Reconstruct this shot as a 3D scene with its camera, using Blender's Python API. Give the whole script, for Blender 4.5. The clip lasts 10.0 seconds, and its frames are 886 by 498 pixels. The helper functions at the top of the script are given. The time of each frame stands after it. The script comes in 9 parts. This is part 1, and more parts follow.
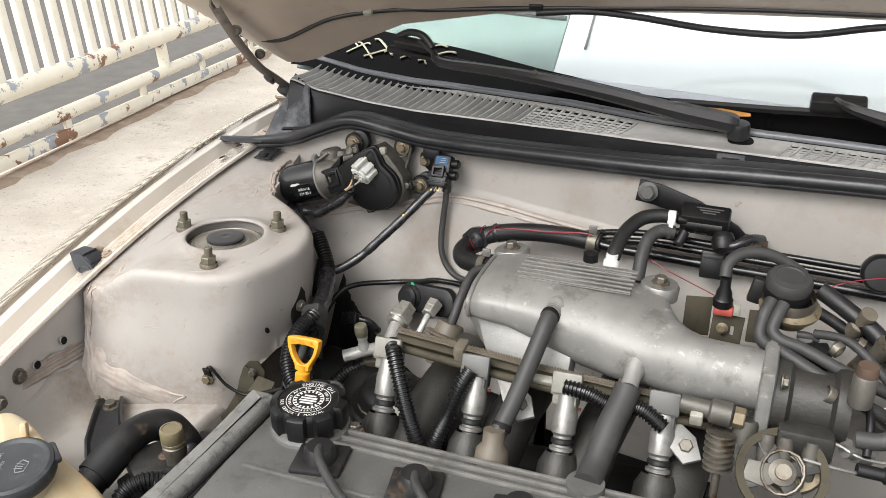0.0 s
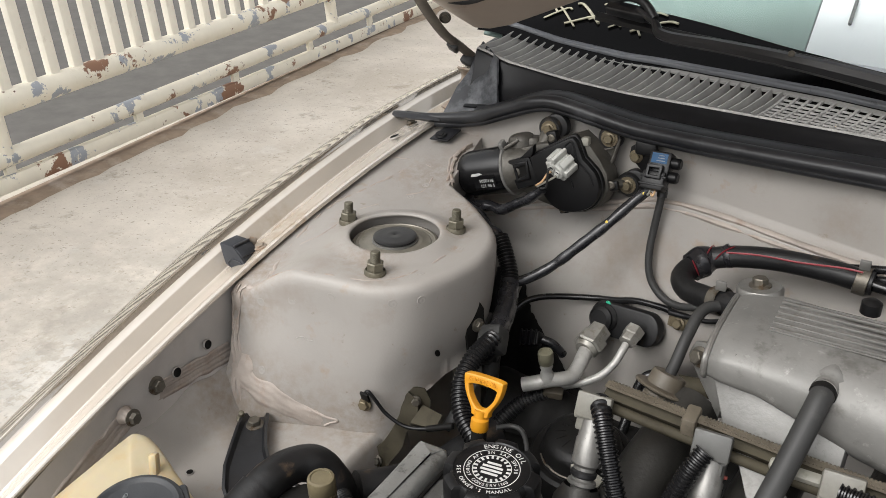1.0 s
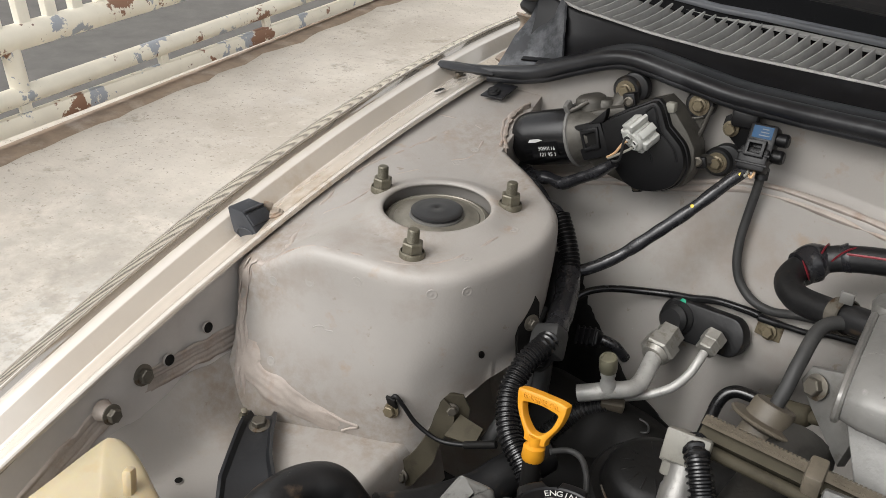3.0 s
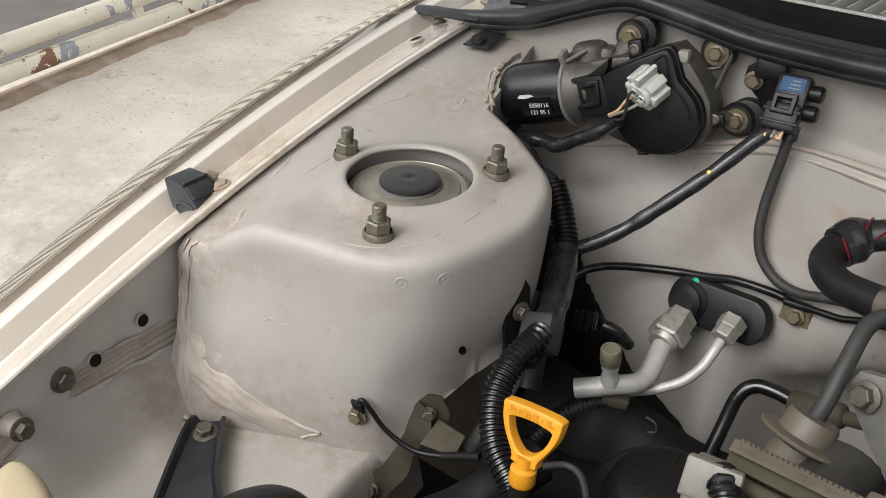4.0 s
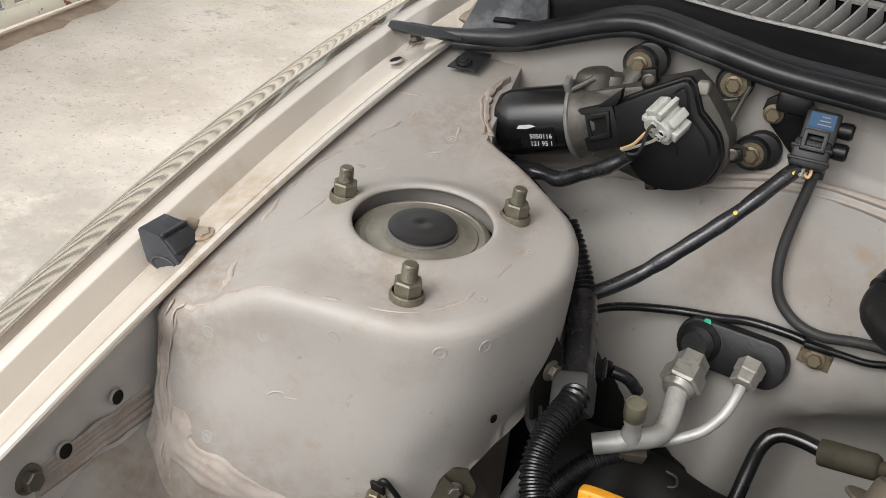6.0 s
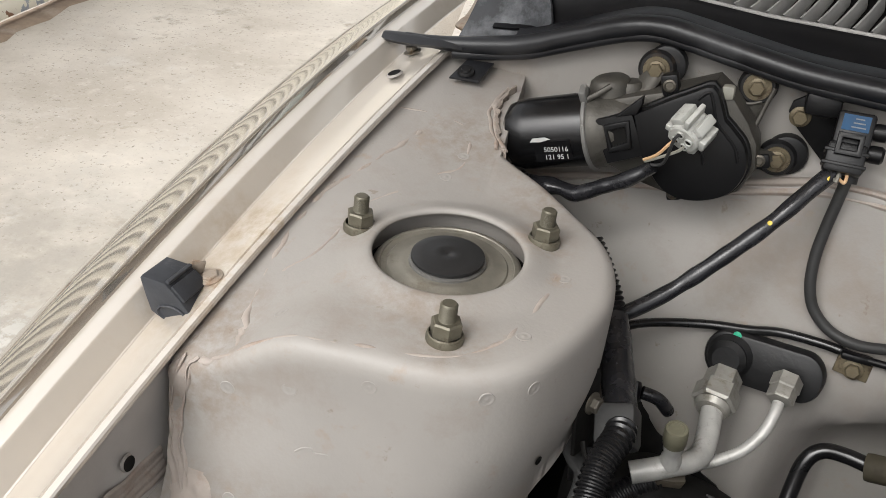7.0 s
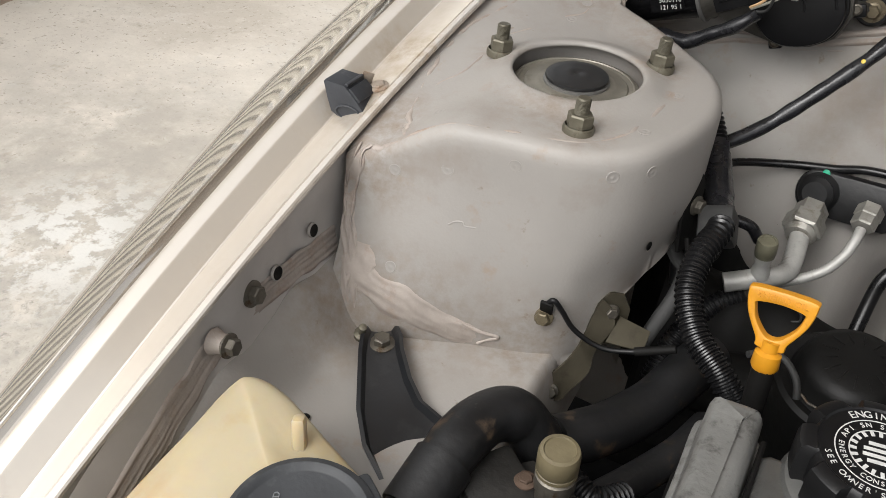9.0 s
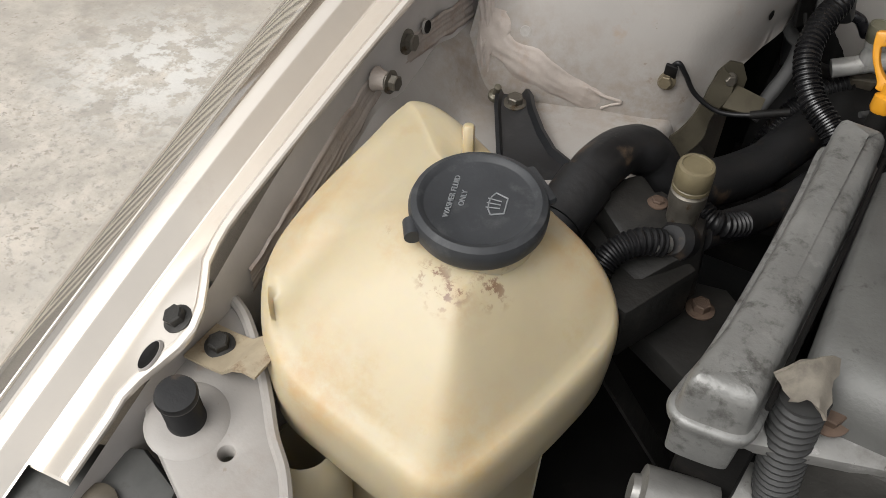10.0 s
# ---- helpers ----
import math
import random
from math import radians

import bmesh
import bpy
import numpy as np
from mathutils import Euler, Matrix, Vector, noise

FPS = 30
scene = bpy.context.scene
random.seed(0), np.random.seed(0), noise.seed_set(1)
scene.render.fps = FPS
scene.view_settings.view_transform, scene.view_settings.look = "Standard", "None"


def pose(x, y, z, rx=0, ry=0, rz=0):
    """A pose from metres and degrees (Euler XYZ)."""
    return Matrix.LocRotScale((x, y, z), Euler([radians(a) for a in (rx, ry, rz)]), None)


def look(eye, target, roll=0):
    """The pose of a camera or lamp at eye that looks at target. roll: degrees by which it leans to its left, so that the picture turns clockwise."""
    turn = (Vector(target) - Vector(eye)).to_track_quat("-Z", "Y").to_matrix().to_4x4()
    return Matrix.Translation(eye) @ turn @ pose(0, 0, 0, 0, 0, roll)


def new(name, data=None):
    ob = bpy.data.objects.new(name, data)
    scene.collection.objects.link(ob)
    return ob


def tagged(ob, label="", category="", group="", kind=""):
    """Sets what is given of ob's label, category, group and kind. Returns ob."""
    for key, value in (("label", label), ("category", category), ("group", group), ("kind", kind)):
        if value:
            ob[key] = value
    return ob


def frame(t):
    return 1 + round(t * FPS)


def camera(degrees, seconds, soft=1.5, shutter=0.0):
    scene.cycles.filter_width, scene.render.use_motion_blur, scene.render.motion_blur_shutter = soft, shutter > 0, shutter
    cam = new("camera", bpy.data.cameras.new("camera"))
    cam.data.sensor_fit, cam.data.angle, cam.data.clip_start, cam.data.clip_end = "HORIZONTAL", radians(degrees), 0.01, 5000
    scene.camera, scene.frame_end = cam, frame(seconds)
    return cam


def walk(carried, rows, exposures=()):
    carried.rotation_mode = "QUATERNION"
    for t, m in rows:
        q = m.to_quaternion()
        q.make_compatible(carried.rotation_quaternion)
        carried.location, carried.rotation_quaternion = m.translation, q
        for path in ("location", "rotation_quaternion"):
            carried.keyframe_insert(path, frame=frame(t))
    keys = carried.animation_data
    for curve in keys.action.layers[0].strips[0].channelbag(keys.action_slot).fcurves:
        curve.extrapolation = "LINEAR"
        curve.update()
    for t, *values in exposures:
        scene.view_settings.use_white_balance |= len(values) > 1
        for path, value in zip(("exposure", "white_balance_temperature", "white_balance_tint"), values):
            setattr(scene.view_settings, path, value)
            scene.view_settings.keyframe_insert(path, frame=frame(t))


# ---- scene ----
cam = camera(53.0, 10.0, 0.8)
PATH = [
    (0, (0.625, -0.904, 1.239), (-0.015, 0.801, 0.411), -0.0),
    (0.3, (0.561, -0.829, 1.238), (-0.209, 0.806, 0.38), -1.0),
    (0.5, (0.537, -0.787, 1.225), (-0.308, 0.806, 0.361), -1.1),
    (1, (0.485, -0.737, 1.205), (-0.434, 0.791, 0.299), -0.5),
    (1.5, (0.467, -0.714, 1.201), (-0.467, 0.788, 0.267), 0.4),
    (2, (0.449, -0.697, 1.19), (-0.487, 0.793, 0.24), 1.2),
    (2.5, (0.425, -0.669, 1.176), (-0.52, 0.805, 0.211), 1.4),
    (2.7, (0.412, -0.658, 1.167), (-0.537, 0.811, 0.196), 1.5),
    (3.8, (0.327, -0.506, 1.094), (-0.566, 0.939, 0.037), 2.6),
    (4, (0.337, -0.513, 1.1), (-0.567, 0.914, 0.029), 1.5),
    (4.5, (0.406, -0.588, 1.132), (-0.532, 0.802, 0.042), -0.4),
    (5, (0.354, -0.528, 1.12), (-0.514, 0.905, 0.027), 2.0),
    (5.5, (0.253, -0.478, 1.082), (-0.485, 1.023, -0.015), 4.7),
    (6, (0.202, -0.492, 1.093), (-0.45, 1.066, 0.022), 5.7),
    (6.2, (0.188, -0.495, 1.088), (-0.454, 1.064, 0.011), 5.6),
    (7.3, (0.132, -0.452, 1.087), (-0.366, 1.156, 0.008), 5.0),
    (7.5, (0.146, -0.448, 1.088), (-0.32, 1.165, 0.001), 5.4),
    (8, (0.16, -0.497, 1.083), (-0.344, 1.089, -0.025), 5.2),
    (8.5, (0.16, -0.551, 1.08), (-0.419, 0.993, -0.052), 4.7),
    (9, (0.158, -0.615, 1.067), (-0.514, 0.838, -0.131), 3.5),
    (9.5, (0.141, -0.686, 1.042), (-0.607, 0.64, -0.255), 2.7),
    (9.7, (0.138, -0.711, 1.035), (-0.598, 0.575, -0.308), 3.3),
    (10, (0.153, -0.749, 1.028), (-0.517, 0.516, -0.369), 3.4),
]
EXPOSURES = [(0.0, 0.60), (0.5, 0.22), (1.0, 0.04), (1.5, 0.02), (2.5, 0.04), (4.5, 0.20), (5.0, 0.22), (5.5, 0.13), (6.0, 0.14), (7.5, 0.0), (8.0, 0.10), (8.5, 0.02), (9.0, -0.03), (9.5, -0.18), (10.0, -0.20)]
walk(cam, [(t, look(eye, target, roll)) for t, eye, target, roll in PATH], EXPOSURES)
# ---- end of the walk ----

# ---- world, sun, exposure ----
world = bpy.data.worlds.new("overcast_sky")
scene.world = world
world.use_nodes = True
wn, wl = world.node_tree.nodes, world.node_tree.links
sky = wn.new("ShaderNodeTexSky")
sky.sky_type, sky.sun_disc = "NISHITA", False
sky.sun_elevation, sky.sun_rotation = radians(50), radians(-159)
sky.dust_density, sky.ozone_density = 6.0, 1.0
soft_sky = wn.new("ShaderNodeHueSaturation")
soft_sky.inputs["Saturation"].default_value = 0.12
wl.new(sky.outputs["Color"], soft_sky.inputs["Color"])
wl.new(soft_sky.outputs["Color"], wn["Background"].inputs["Color"])
wn["Background"].inputs["Strength"].default_value = 0.245

sun = new("sun", bpy.data.lights.new("sun", "SUN"))
sun.data.energy, sun.data.angle, sun.data.color = 0.75, radians(55), (1.0, 0.98, 0.94)
sun.matrix_world = look((-1.4, -3.65, 5.16), (0, 0, 0.5))


# ---- building helpers ----
PLACED = {}


def put(ob, parent=None, m=None):
    m = m or Matrix.Identity(4)
    PLACED[ob] = m
    ob.parent = parent
    ob.matrix_basis = (PLACED[parent].inverted() @ m) if parent else m
    return ob


def thing(name, label, category, at=(0, 0, 0), group="", kind=""):
    return tagged(put(new(name), None, Matrix.Translation(at)), label, category, group, kind)


def shaded(bm, material, name, smooth=38):
    me = bpy.data.meshes.new(name)
    bmesh.ops.recalc_face_normals(bm, faces=bm.faces)
    for e in bm.edges:
        if len(e.link_faces) == 2 and e.calc_face_angle(0) > radians(smooth):
            e.smooth = False
    for f in bm.faces:
        f.smooth = True
    bm.to_mesh(me)
    bm.free()
    me.materials.append(material)
    return me


def part(name, bm, material, parent, label="", m=None, smooth=38):
    ob = put(new(name, shaded(bm, material, name, smooth)), parent, m)
    return tagged(ob, label)


def solo(name, bm, material, label, category, group="", kind="", smooth=38):
    return tagged(put(new(name, shaded(bm, material, name, smooth))), label, category, group, kind)


def again(name, mesh, parent, m, label=""):
    return tagged(put(new(name, mesh), parent, m), label)


def frame_of(at, z, x=(1, 0, 0)):
    z = Vector(z).normalized()
    x = Vector(x)
    x = x - z * x.dot(z)
    if x.length < 1e-4:
        x = Vector((0, 1, 0)) - z * z.y
    x.normalize()
    y = z.cross(x)
    return Matrix(((x.x, y.x, z.x, at[0]), (x.y, y.y, z.y, at[1]), (x.z, y.z, z.z, at[2]), (0, 0, 0, 1)))


def spline(pts, n=8):
    pts = [Vector(p) for p in pts]
    out = []
    for i in range(len(pts) - 1):
        p0, p1, p2, p3 = pts[max(i - 1, 0)], pts[i], pts[i + 1], pts[min(i + 2, len(pts) - 1)]
        for k in range(n):
            t = k / n
            out.append(0.5 * (2 * p1 + (p2 - p0) * t + (2 * p0 - 5 * p1 + 4 * p2 - p3) * t * t + (3 * p1 - p0 - 3 * p2 + p3) * t ** 3))
    return out + [pts[-1]]


def resample(pts, step):
    out, left = [pts[0].copy()], step
    for a, b in zip(pts, pts[1:]):
        d = (b - a).length
        while d >= left and d > 0:
            a = a + (b - a) * (left / d)
            out.append(a.copy())
            d, left = (b - a).length, step
        left -= d
    return out


def sweep(bm, pts, radii, seg=14, cap=True, flat=1.0):
    """A tube along points, one radius for each."""
    up, rings = Vector((0.13, 0.21, 0.97)), []
    for i, p in enumerate(pts):
        d = (pts[min(i + 1, len(pts) - 1)] - pts[max(i - 1, 0)]).normalized()
        side = d.cross(up).normalized()
        up = side.cross(d).normalized()
        r = radii[i]
        rings.append([bm.verts.new(p + side * (r * math.cos(a)) + up * (r * flat * math.sin(a))) for a in (2 * math.pi * k / seg for k in range(seg))])
    for a, b in zip(rings, rings[1:]):
        for k in range(seg):
            bm.faces.new((a[k], a[(k + 1) % seg], b[(k + 1) % seg], b[k]))
    if cap:
        bm.faces.new(rings[0][::-1])
        bm.faces.new(rings[-1])
    return bm


def tube(pts, r, seg=14, n=8, wobble=0.0, flat=1.0):
    p = spline(pts, n)
    return sweep(bmesh.new(), p, [r * (1 + wobble * noise.noise(Vector(q) * 60)) for q in p], seg, True, flat)


def ribbed(pts, r, pitch=0.0042, depth=0.0016, seg=14):
    """A corrugated conduit."""
    p = resample(spline(pts, 24), pitch / 4)
    return sweep(bmesh.new(), p, [r if i % 4 in (0, 1) else r - depth for i in range(len(p))], seg)


def lathe(profile, seg=32, m=None, bm=None):
    bm = bm or bmesh.new()
    m = m or Matrix.Identity(4)
    rings = []
    for r, z in profile:
        if r < 1e-6:
            rings.append([bm.verts.new(m @ Vector((0, 0, z)))])
        else:
            rings.append([bm.verts.new(m @ Vector((r * math.cos(2 * math.pi * k / seg), r * math.sin(2 * math.pi * k / seg), z))) for k in range(seg)])
    for a, b in zip(rings, rings[1:]):
        for k in range(seg):
            j = (k + 1) % seg
            if len(a) == 1 and len(b) > 1:
                bm.faces.new((a[0], b[k], b[j]))
            elif len(b) == 1 and len(a) > 1:
                bm.faces.new((a[k], a[j], b[0]))
            elif len(a) > 1:
                bm.faces.new((a[k], a[j], b[j], b[k]))
    return bm


def box(size, m=None, bevel=0.0, bm=None, seg=2, taper=1.0):
    bm = bm or bmesh.new()
    t = bmesh.new()
    bmesh.ops.create_cube(t, size=1)
    for v in t.verts:
        k = taper if v.co.z > 0 else 1
        v.co = Vector((v.co.x * size[0] * k, v.co.y * size[1] * k, v.co.z * size[2]))
    if bevel:
        bmesh.ops.bevel(t, geom=t.edges[:], offset=bevel, segments=seg, profile=0.5, affect="EDGES")
    return join(bm, t, m)


def join(bm, t, m=None):
    if m is not None:
        t.transform(m)
    me = bpy.data.meshes.new("tmp")
    t.to_mesh(me)
    t.free()
    bm.from_mesh(me)
    bpy.data.meshes.remove(me)
    return bm


def ring2(cx, cy, r, n=20, ry=None):
    return [(cx + r * math.cos(2 * math.pi * k / n), cy + (ry or r) * math.sin(2 * math.pi * k / n)) for k in range(n)]


def plate(outer, holes=(), thick=0.002, m=None, bevel=0.0, bm=None):
    """A flat plate with real holes, from z = -thick to 0, in the frame m."""
    t = bmesh.new()
    edges = []
    for loop in (outer, *holes):
        vs = [t.verts.new((x, y, 0)) for x, y in loop]
        edges += [t.edges.new((vs[i], vs[(i + 1) % len(vs)])) for i in range(len(vs))]
    bmesh.ops.triangle_fill(t, use_beauty=True, use_dissolve=False, edges=edges)
    faces = t.faces[:]
    rim = [e for e in t.edges if len(e.link_faces) == 1]
    got = bmesh.ops.extrude_face_region(t, geom=faces)
    bmesh.ops.translate(t, vec=(0, 0, -thick), verts=[v for v in got["geom"] if isinstance(v, bmesh.types.BMVert)])
    if bevel:
        bmesh.ops.recalc_face_normals(t, faces=t.faces)
        bmesh.ops.bevel(t, geom=[e for e in t.edges if len(e.link_faces) == 2 and e.calc_face_angle(0) > 1.0 and all(v.co.z > -1e-6 for v in e.verts)], offset=bevel, segments=2, profile=0.5, affect="EDGES")
    return join(bm or bmesh.new(), t, m)


def grid(rows, close=False, bm=None):
    """A sheet through rows of points."""
    bm = bm or bmesh.new()
    vs = [[bm.verts.new(p) for p in row] for row in rows]
    for a, b in zip(vs, vs[1:]):
        n = len(a)
        for k in range(n if close else n - 1):
            bm.faces.new((a[k], a[(k + 1) % n], b[(k + 1) % n], b[k]))
    return bm


def solid(bm, thick):
    """Gives a sheet its thickness, to the back of its faces."""
    bmesh.ops.recalc_face_normals(bm, faces=bm.faces)
    bmesh.ops.solidify(bm, geom=bm.faces[:], thickness=thick)
    return bm


def text_mesh(body, size, material, depth=0.0004, align="CENTER"):
    cu = bpy.data.curves.new("text", "FONT")
    cu.body, cu.size, cu.extrude, cu.align_x, cu.align_y = body, size, depth, align, "CENTER"
    cu.resolution_u = 3
    ob = bpy.data.objects.new("text", cu)
    scene.collection.objects.link(ob)
    me = bpy.data.meshes.new_from_object(ob.evaluated_get(bpy.context.evaluated_depsgraph_get()))
    bpy.data.objects.remove(ob)
    me.materials.clear()
    me.materials.append(material)
    return me


def lerp(xs, ys, x):
    return float(np.interp(x, xs, ys))


def hexagon(bm, r, z0, z1, m=None, chamfer=0.12):
    return lathe([(0, z0), (r, z0), (r, z1 - r * chamfer), (r * (1 - chamfer), z1), (0, z1)], 6, m, bm)


def bolt_mesh(name, material, across=0.010, flange=0.0075, head=0.006, washer=0.0):
    bm = bmesh.new()
    z = 0.0
    if washer:
        lathe([(0, 0), (washer, 0), (washer, 0.0012), (0, 0.0012)], 24, None, bm)
        z = 0.0012
    lathe([(0, z), (flange, z), (flange, z + 0.0012), (across * 0.52, z + 0.0022), (0, z + 0.0022)], 24, None, bm)
    hexagon(bm, across * 0.577, z + 0.001, z + 0.001 + head, None, 0.14)
    lathe([(across * 0.30, z + head + 0.0011), (across * 0.26, z + head + 0.0002), (0, z + head + 0.0002)], 16, None, bm)
    return shaded(bm, material, name, 30)


# ---- materials ----
def surface(name, col, rough=0.5, metal=0.0, var=0.10, scale=18.0, bump=0.05, fine=260.0, coat=0.0, stain=None, stain_at=0.60, stain_scale=9.0, spec=0.5, rvar=0.12, spread=0.08, streak=1.0):
    """Colour with broad and fine variation, an optional stain with its own shape, and a fine relief. streak: how far the stains stretch upright."""
    mat = bpy.data.materials.new(name)
    mat.use_nodes = True
    n, l = mat.node_tree.nodes, mat.node_tree.links
    b = n["Principled BSDF"]
    co = n.new("ShaderNodeTexCoord")
    big = n.new("ShaderNodeTexNoise")
    big.inputs["Scale"].default_value, big.inputs["Detail"].default_value, big.inputs["Roughness"].default_value = scale, 5, 0.62
    l.new(co.outputs["Object"], big.inputs["Vector"])
    ramp = n.new("ShaderNodeValToRGB")
    ramp.color_ramp.elements[0].position, ramp.color_ramp.elements[1].position = 0.30, 0.70
    ramp.color_ramp.elements[0].color = (*[c * (1 - var) for c in col], 1)
    ramp.color_ramp.elements[1].color = (*[min(1, c * (1 + var)) for c in col], 1)
    l.new(big.outputs["Fac"], ramp.inputs["Fac"])
    small = n.new("ShaderNodeTexNoise")
    small.inputs["Scale"].default_value, small.inputs["Detail"].default_value = fine, 4
    l.new(co.outputs["Object"], small.inputs["Vector"])
    out = ramp.outputs["Color"]
    if stain:
        mapping = n.new("ShaderNodeMapping")
        mapping.inputs["Scale"].default_value = (1, 1, 1 / streak)
        l.new(co.outputs["Object"], mapping.inputs["Vector"])
        blot = n.new("ShaderNodeTexNoise")
        blot.inputs["Scale"].default_value, blot.inputs["Detail"].default_value, blot.inputs["Roughness"].default_value = stain_scale, 8, 0.68
        l.new(mapping.outputs["Vector"], blot.inputs["Vector"])
        edge = n.new("ShaderNodeMapRange")
        edge.inputs["From Min"].default_value, edge.inputs["From Max"].default_value = stain_at, stain_at + spread
        l.new(blot.outputs["Fac"], edge.inputs["Value"])
        mix = n.new("ShaderNodeMix")
        mix.data_type = "RGBA"
        l.new(edge.outputs["Result"], mix.inputs["Factor"])
        l.new(out, mix.inputs["A"])
        mix.inputs["B"].default_value = (*stain, 1)
        out = mix.outputs["Result"]
    l.new(out, b.inputs["Base Color"])
    rr = n.new("ShaderNodeMapRange")
    rr.inputs["To Min"].default_value, rr.inputs["To Max"].default_value = max(0.02, rough - rvar), min(1, rough + rvar)
    l.new(big.outputs["Fac"], rr.inputs["Value"])
    l.new(rr.outputs["Result"], b.inputs["Roughness"])
    b.inputs["Metallic"].default_value = metal
    b.inputs["Specular IOR Level"].default_value = spec
    b.inputs["Coat Weight"].default_value, b.inputs["Coat Roughness"].default_value = coat, 0.06
    if bump:
        bp = n.new("ShaderNodeBump")
        bp.inputs["Strength"].default_value, bp.inputs["Distance"].default_value = bump, 0.001
        l.new(small.outputs["Fac"], bp.inputs["Height"])
        l.new(bp.outputs["Normal"], b.inputs["Normal"])
    return mat


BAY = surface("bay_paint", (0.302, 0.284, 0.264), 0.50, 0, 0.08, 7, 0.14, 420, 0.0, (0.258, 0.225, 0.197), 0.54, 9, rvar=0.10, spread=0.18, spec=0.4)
FENDER = surface("champagne_paint", (0.62, 0.57, 0.50), 0.07, 0.75, 0.05, 6, 0.0, 900, 1.0, (0.49, 0.445, 0.385), 0.60, 12, rvar=0.02, spread=0.25)
FLANGE = surface("inner_flange_paint", (0.72, 0.665, 0.59), 0.20, 0.50, 0.06, 6, 0.0, 900, 0.7, (0.60, 0.53, 0.45), 0.57, 12, rvar=0.04, spread=0.25)
APRON = surface("primed_apron", (0.44, 0.415, 0.392), 0.40, 0, 0.14, 10, 0.08, 240, 0.0, (0.31, 0.275, 0.24), 0.58, 16, spread=0.2)
SEALER = surface("seam_sealer", (0.330, 0.288, 0.255), 0.66, 0, 0.16, 30, 0.7, 130, stain=(0.27, 0.205, 0.165), stain_at=0.53, stain_scale=34, spread=0.15)
ALU = surface("cast_aluminium", (0.185, 0.182, 0.173), 0.55, 0.35, 0.24, 14, 0.14, 420, stain=(0.085, 0.079, 0.068), stain_at=0.56, stain_scale=26, spread=0.18)
PAD = surface("mottled_bare_aluminium", (0.225, 0.222, 0.212), 0.50, 0.35, 0.15, 40, 0.2, 380, stain=(0.20, 0.196, 0.186), stain_at=0.55, stain_scale=260, spread=0.08)
ALU_BRIGHT = surface("bright_aluminium", (0.195, 0.191, 0.180), 0.38, 0.5, 0.2, 30, 0.2, 380, stain=(0.10, 0.093, 0.08), stain_at=0.55, stain_scale=50, spread=0.2)
ENDCAST = surface("mottled_cover_casting", (0.195, 0.195, 0.186), 0.50, 0.45, 0.20, 26, 0.5, 260, stain=(0.085, 0.083, 0.077), stain_at=0.52, stain_scale=70, spread=0.14)
COVER = surface("valve_cover_grey", (0.098, 0.098, 0.093), 0.52, 0.3, 0.22, 18, 0.25, 420, stain=(0.04, 0.038, 0.034), stain_at=0.55, stain_scale=20, spread=0.2)
STEEL = surface("dull_steel", (0.138, 0.126, 0.105), 0.48, 0.7, 0.25, 60, 0.2, 500, stain=(0.09, 0.06, 0.035), stain_at=0.55, stain_scale=70)
ZINC = surface("yellow_zinc", (0.155, 0.128, 0.082), 0.48, 0.45, 0.25, 60, 0.15, 500, stain=(0.08, 0.056, 0.036), stain_at=0.55, stain_scale=80)
BRASS = surface("aged_brass_plastic", (0.092, 0.078, 0.058), 0.55, 0.0, 0.2, 50, 0.12, 300, stain=(0.045, 0.038, 0.029), stain_at=0.56, stain_scale=40, spread=0.2)
RUST = surface("rusty_steel", (0.080, 0.052, 0.036), 0.75, 0.2, 0.3, 40, 0.3, 200)
BLACK = surface("black_plastic", (0.0060, 0.0060, 0.0065), 0.40, 0, 0.25, 20, 0.10, 420, stain=(0.016, 0.015, 0.013), stain_at=0.60, stain_scale=16, spread=0.25, spec=0.30)
GLOSSBLACK = surface("glossy_black", (0.006, 0.006, 0.0065), 0.26, 0, 0.2, 20, 0.05, 420, stain=(0.014, 0.013, 0.012), stain_at=0.60, stain_scale=20, spread=0.25, spec=0.50)
RUBBER = surface("black_rubber", (0.0085, 0.0085, 0.009), 0.48, 0, 0.3, 24, 0.38, 150, stain=(0.020, 0.0185, 0.017), stain_at=0.58, stain_scale=18, spread=0.3, spec=0.42)
CANBLACK = surface("rough_can_black", (0.0055, 0.0054, 0.0052), 0.5, 0, 0.3, 30, 0.5, 120, stain=(0.014, 0.013, 0.012), stain_at=0.60, stain_scale=40, spread=0.2, spec=0.22)
GREYHOSE = surface("grey_hose_rubber", (0.030, 0.030, 0.0295), 0.55, 0, 0.2, 24, 0.15, 300, stain=(0.075, 0.072, 0.066), stain_at=0.58, stain_scale=30, spread=0.25, spec=0.35)
CAPRUBBER = surface("smooth_cap_rubber", (0.016, 0.016, 0.0165), 0.36, 0, 0.15, 24, 0.08, 300, stain=(0.035, 0.033, 0.030), stain_at=0.62, stain_scale=20, spread=0.3, spec=0.5)
SEALRUBBER = surface("dusty_seal_rubber", (0.013, 0.0135, 0.0155), 0.38, 0, 0.25, 24, 0.15, 300, stain=(0.065, 0.067, 0.070), stain_at=0.55, stain_scale=14, spread=0.3, spec=0.5)
PEELING = surface("peeling_zinc_strip", (0.34, 0.285, 0.20), 0.6, 0.1, 0.2, 40, 0.3, 200, stain=(0.20, 0.13, 0.075), stain_at=0.54, stain_scale=50, spread=0.12)
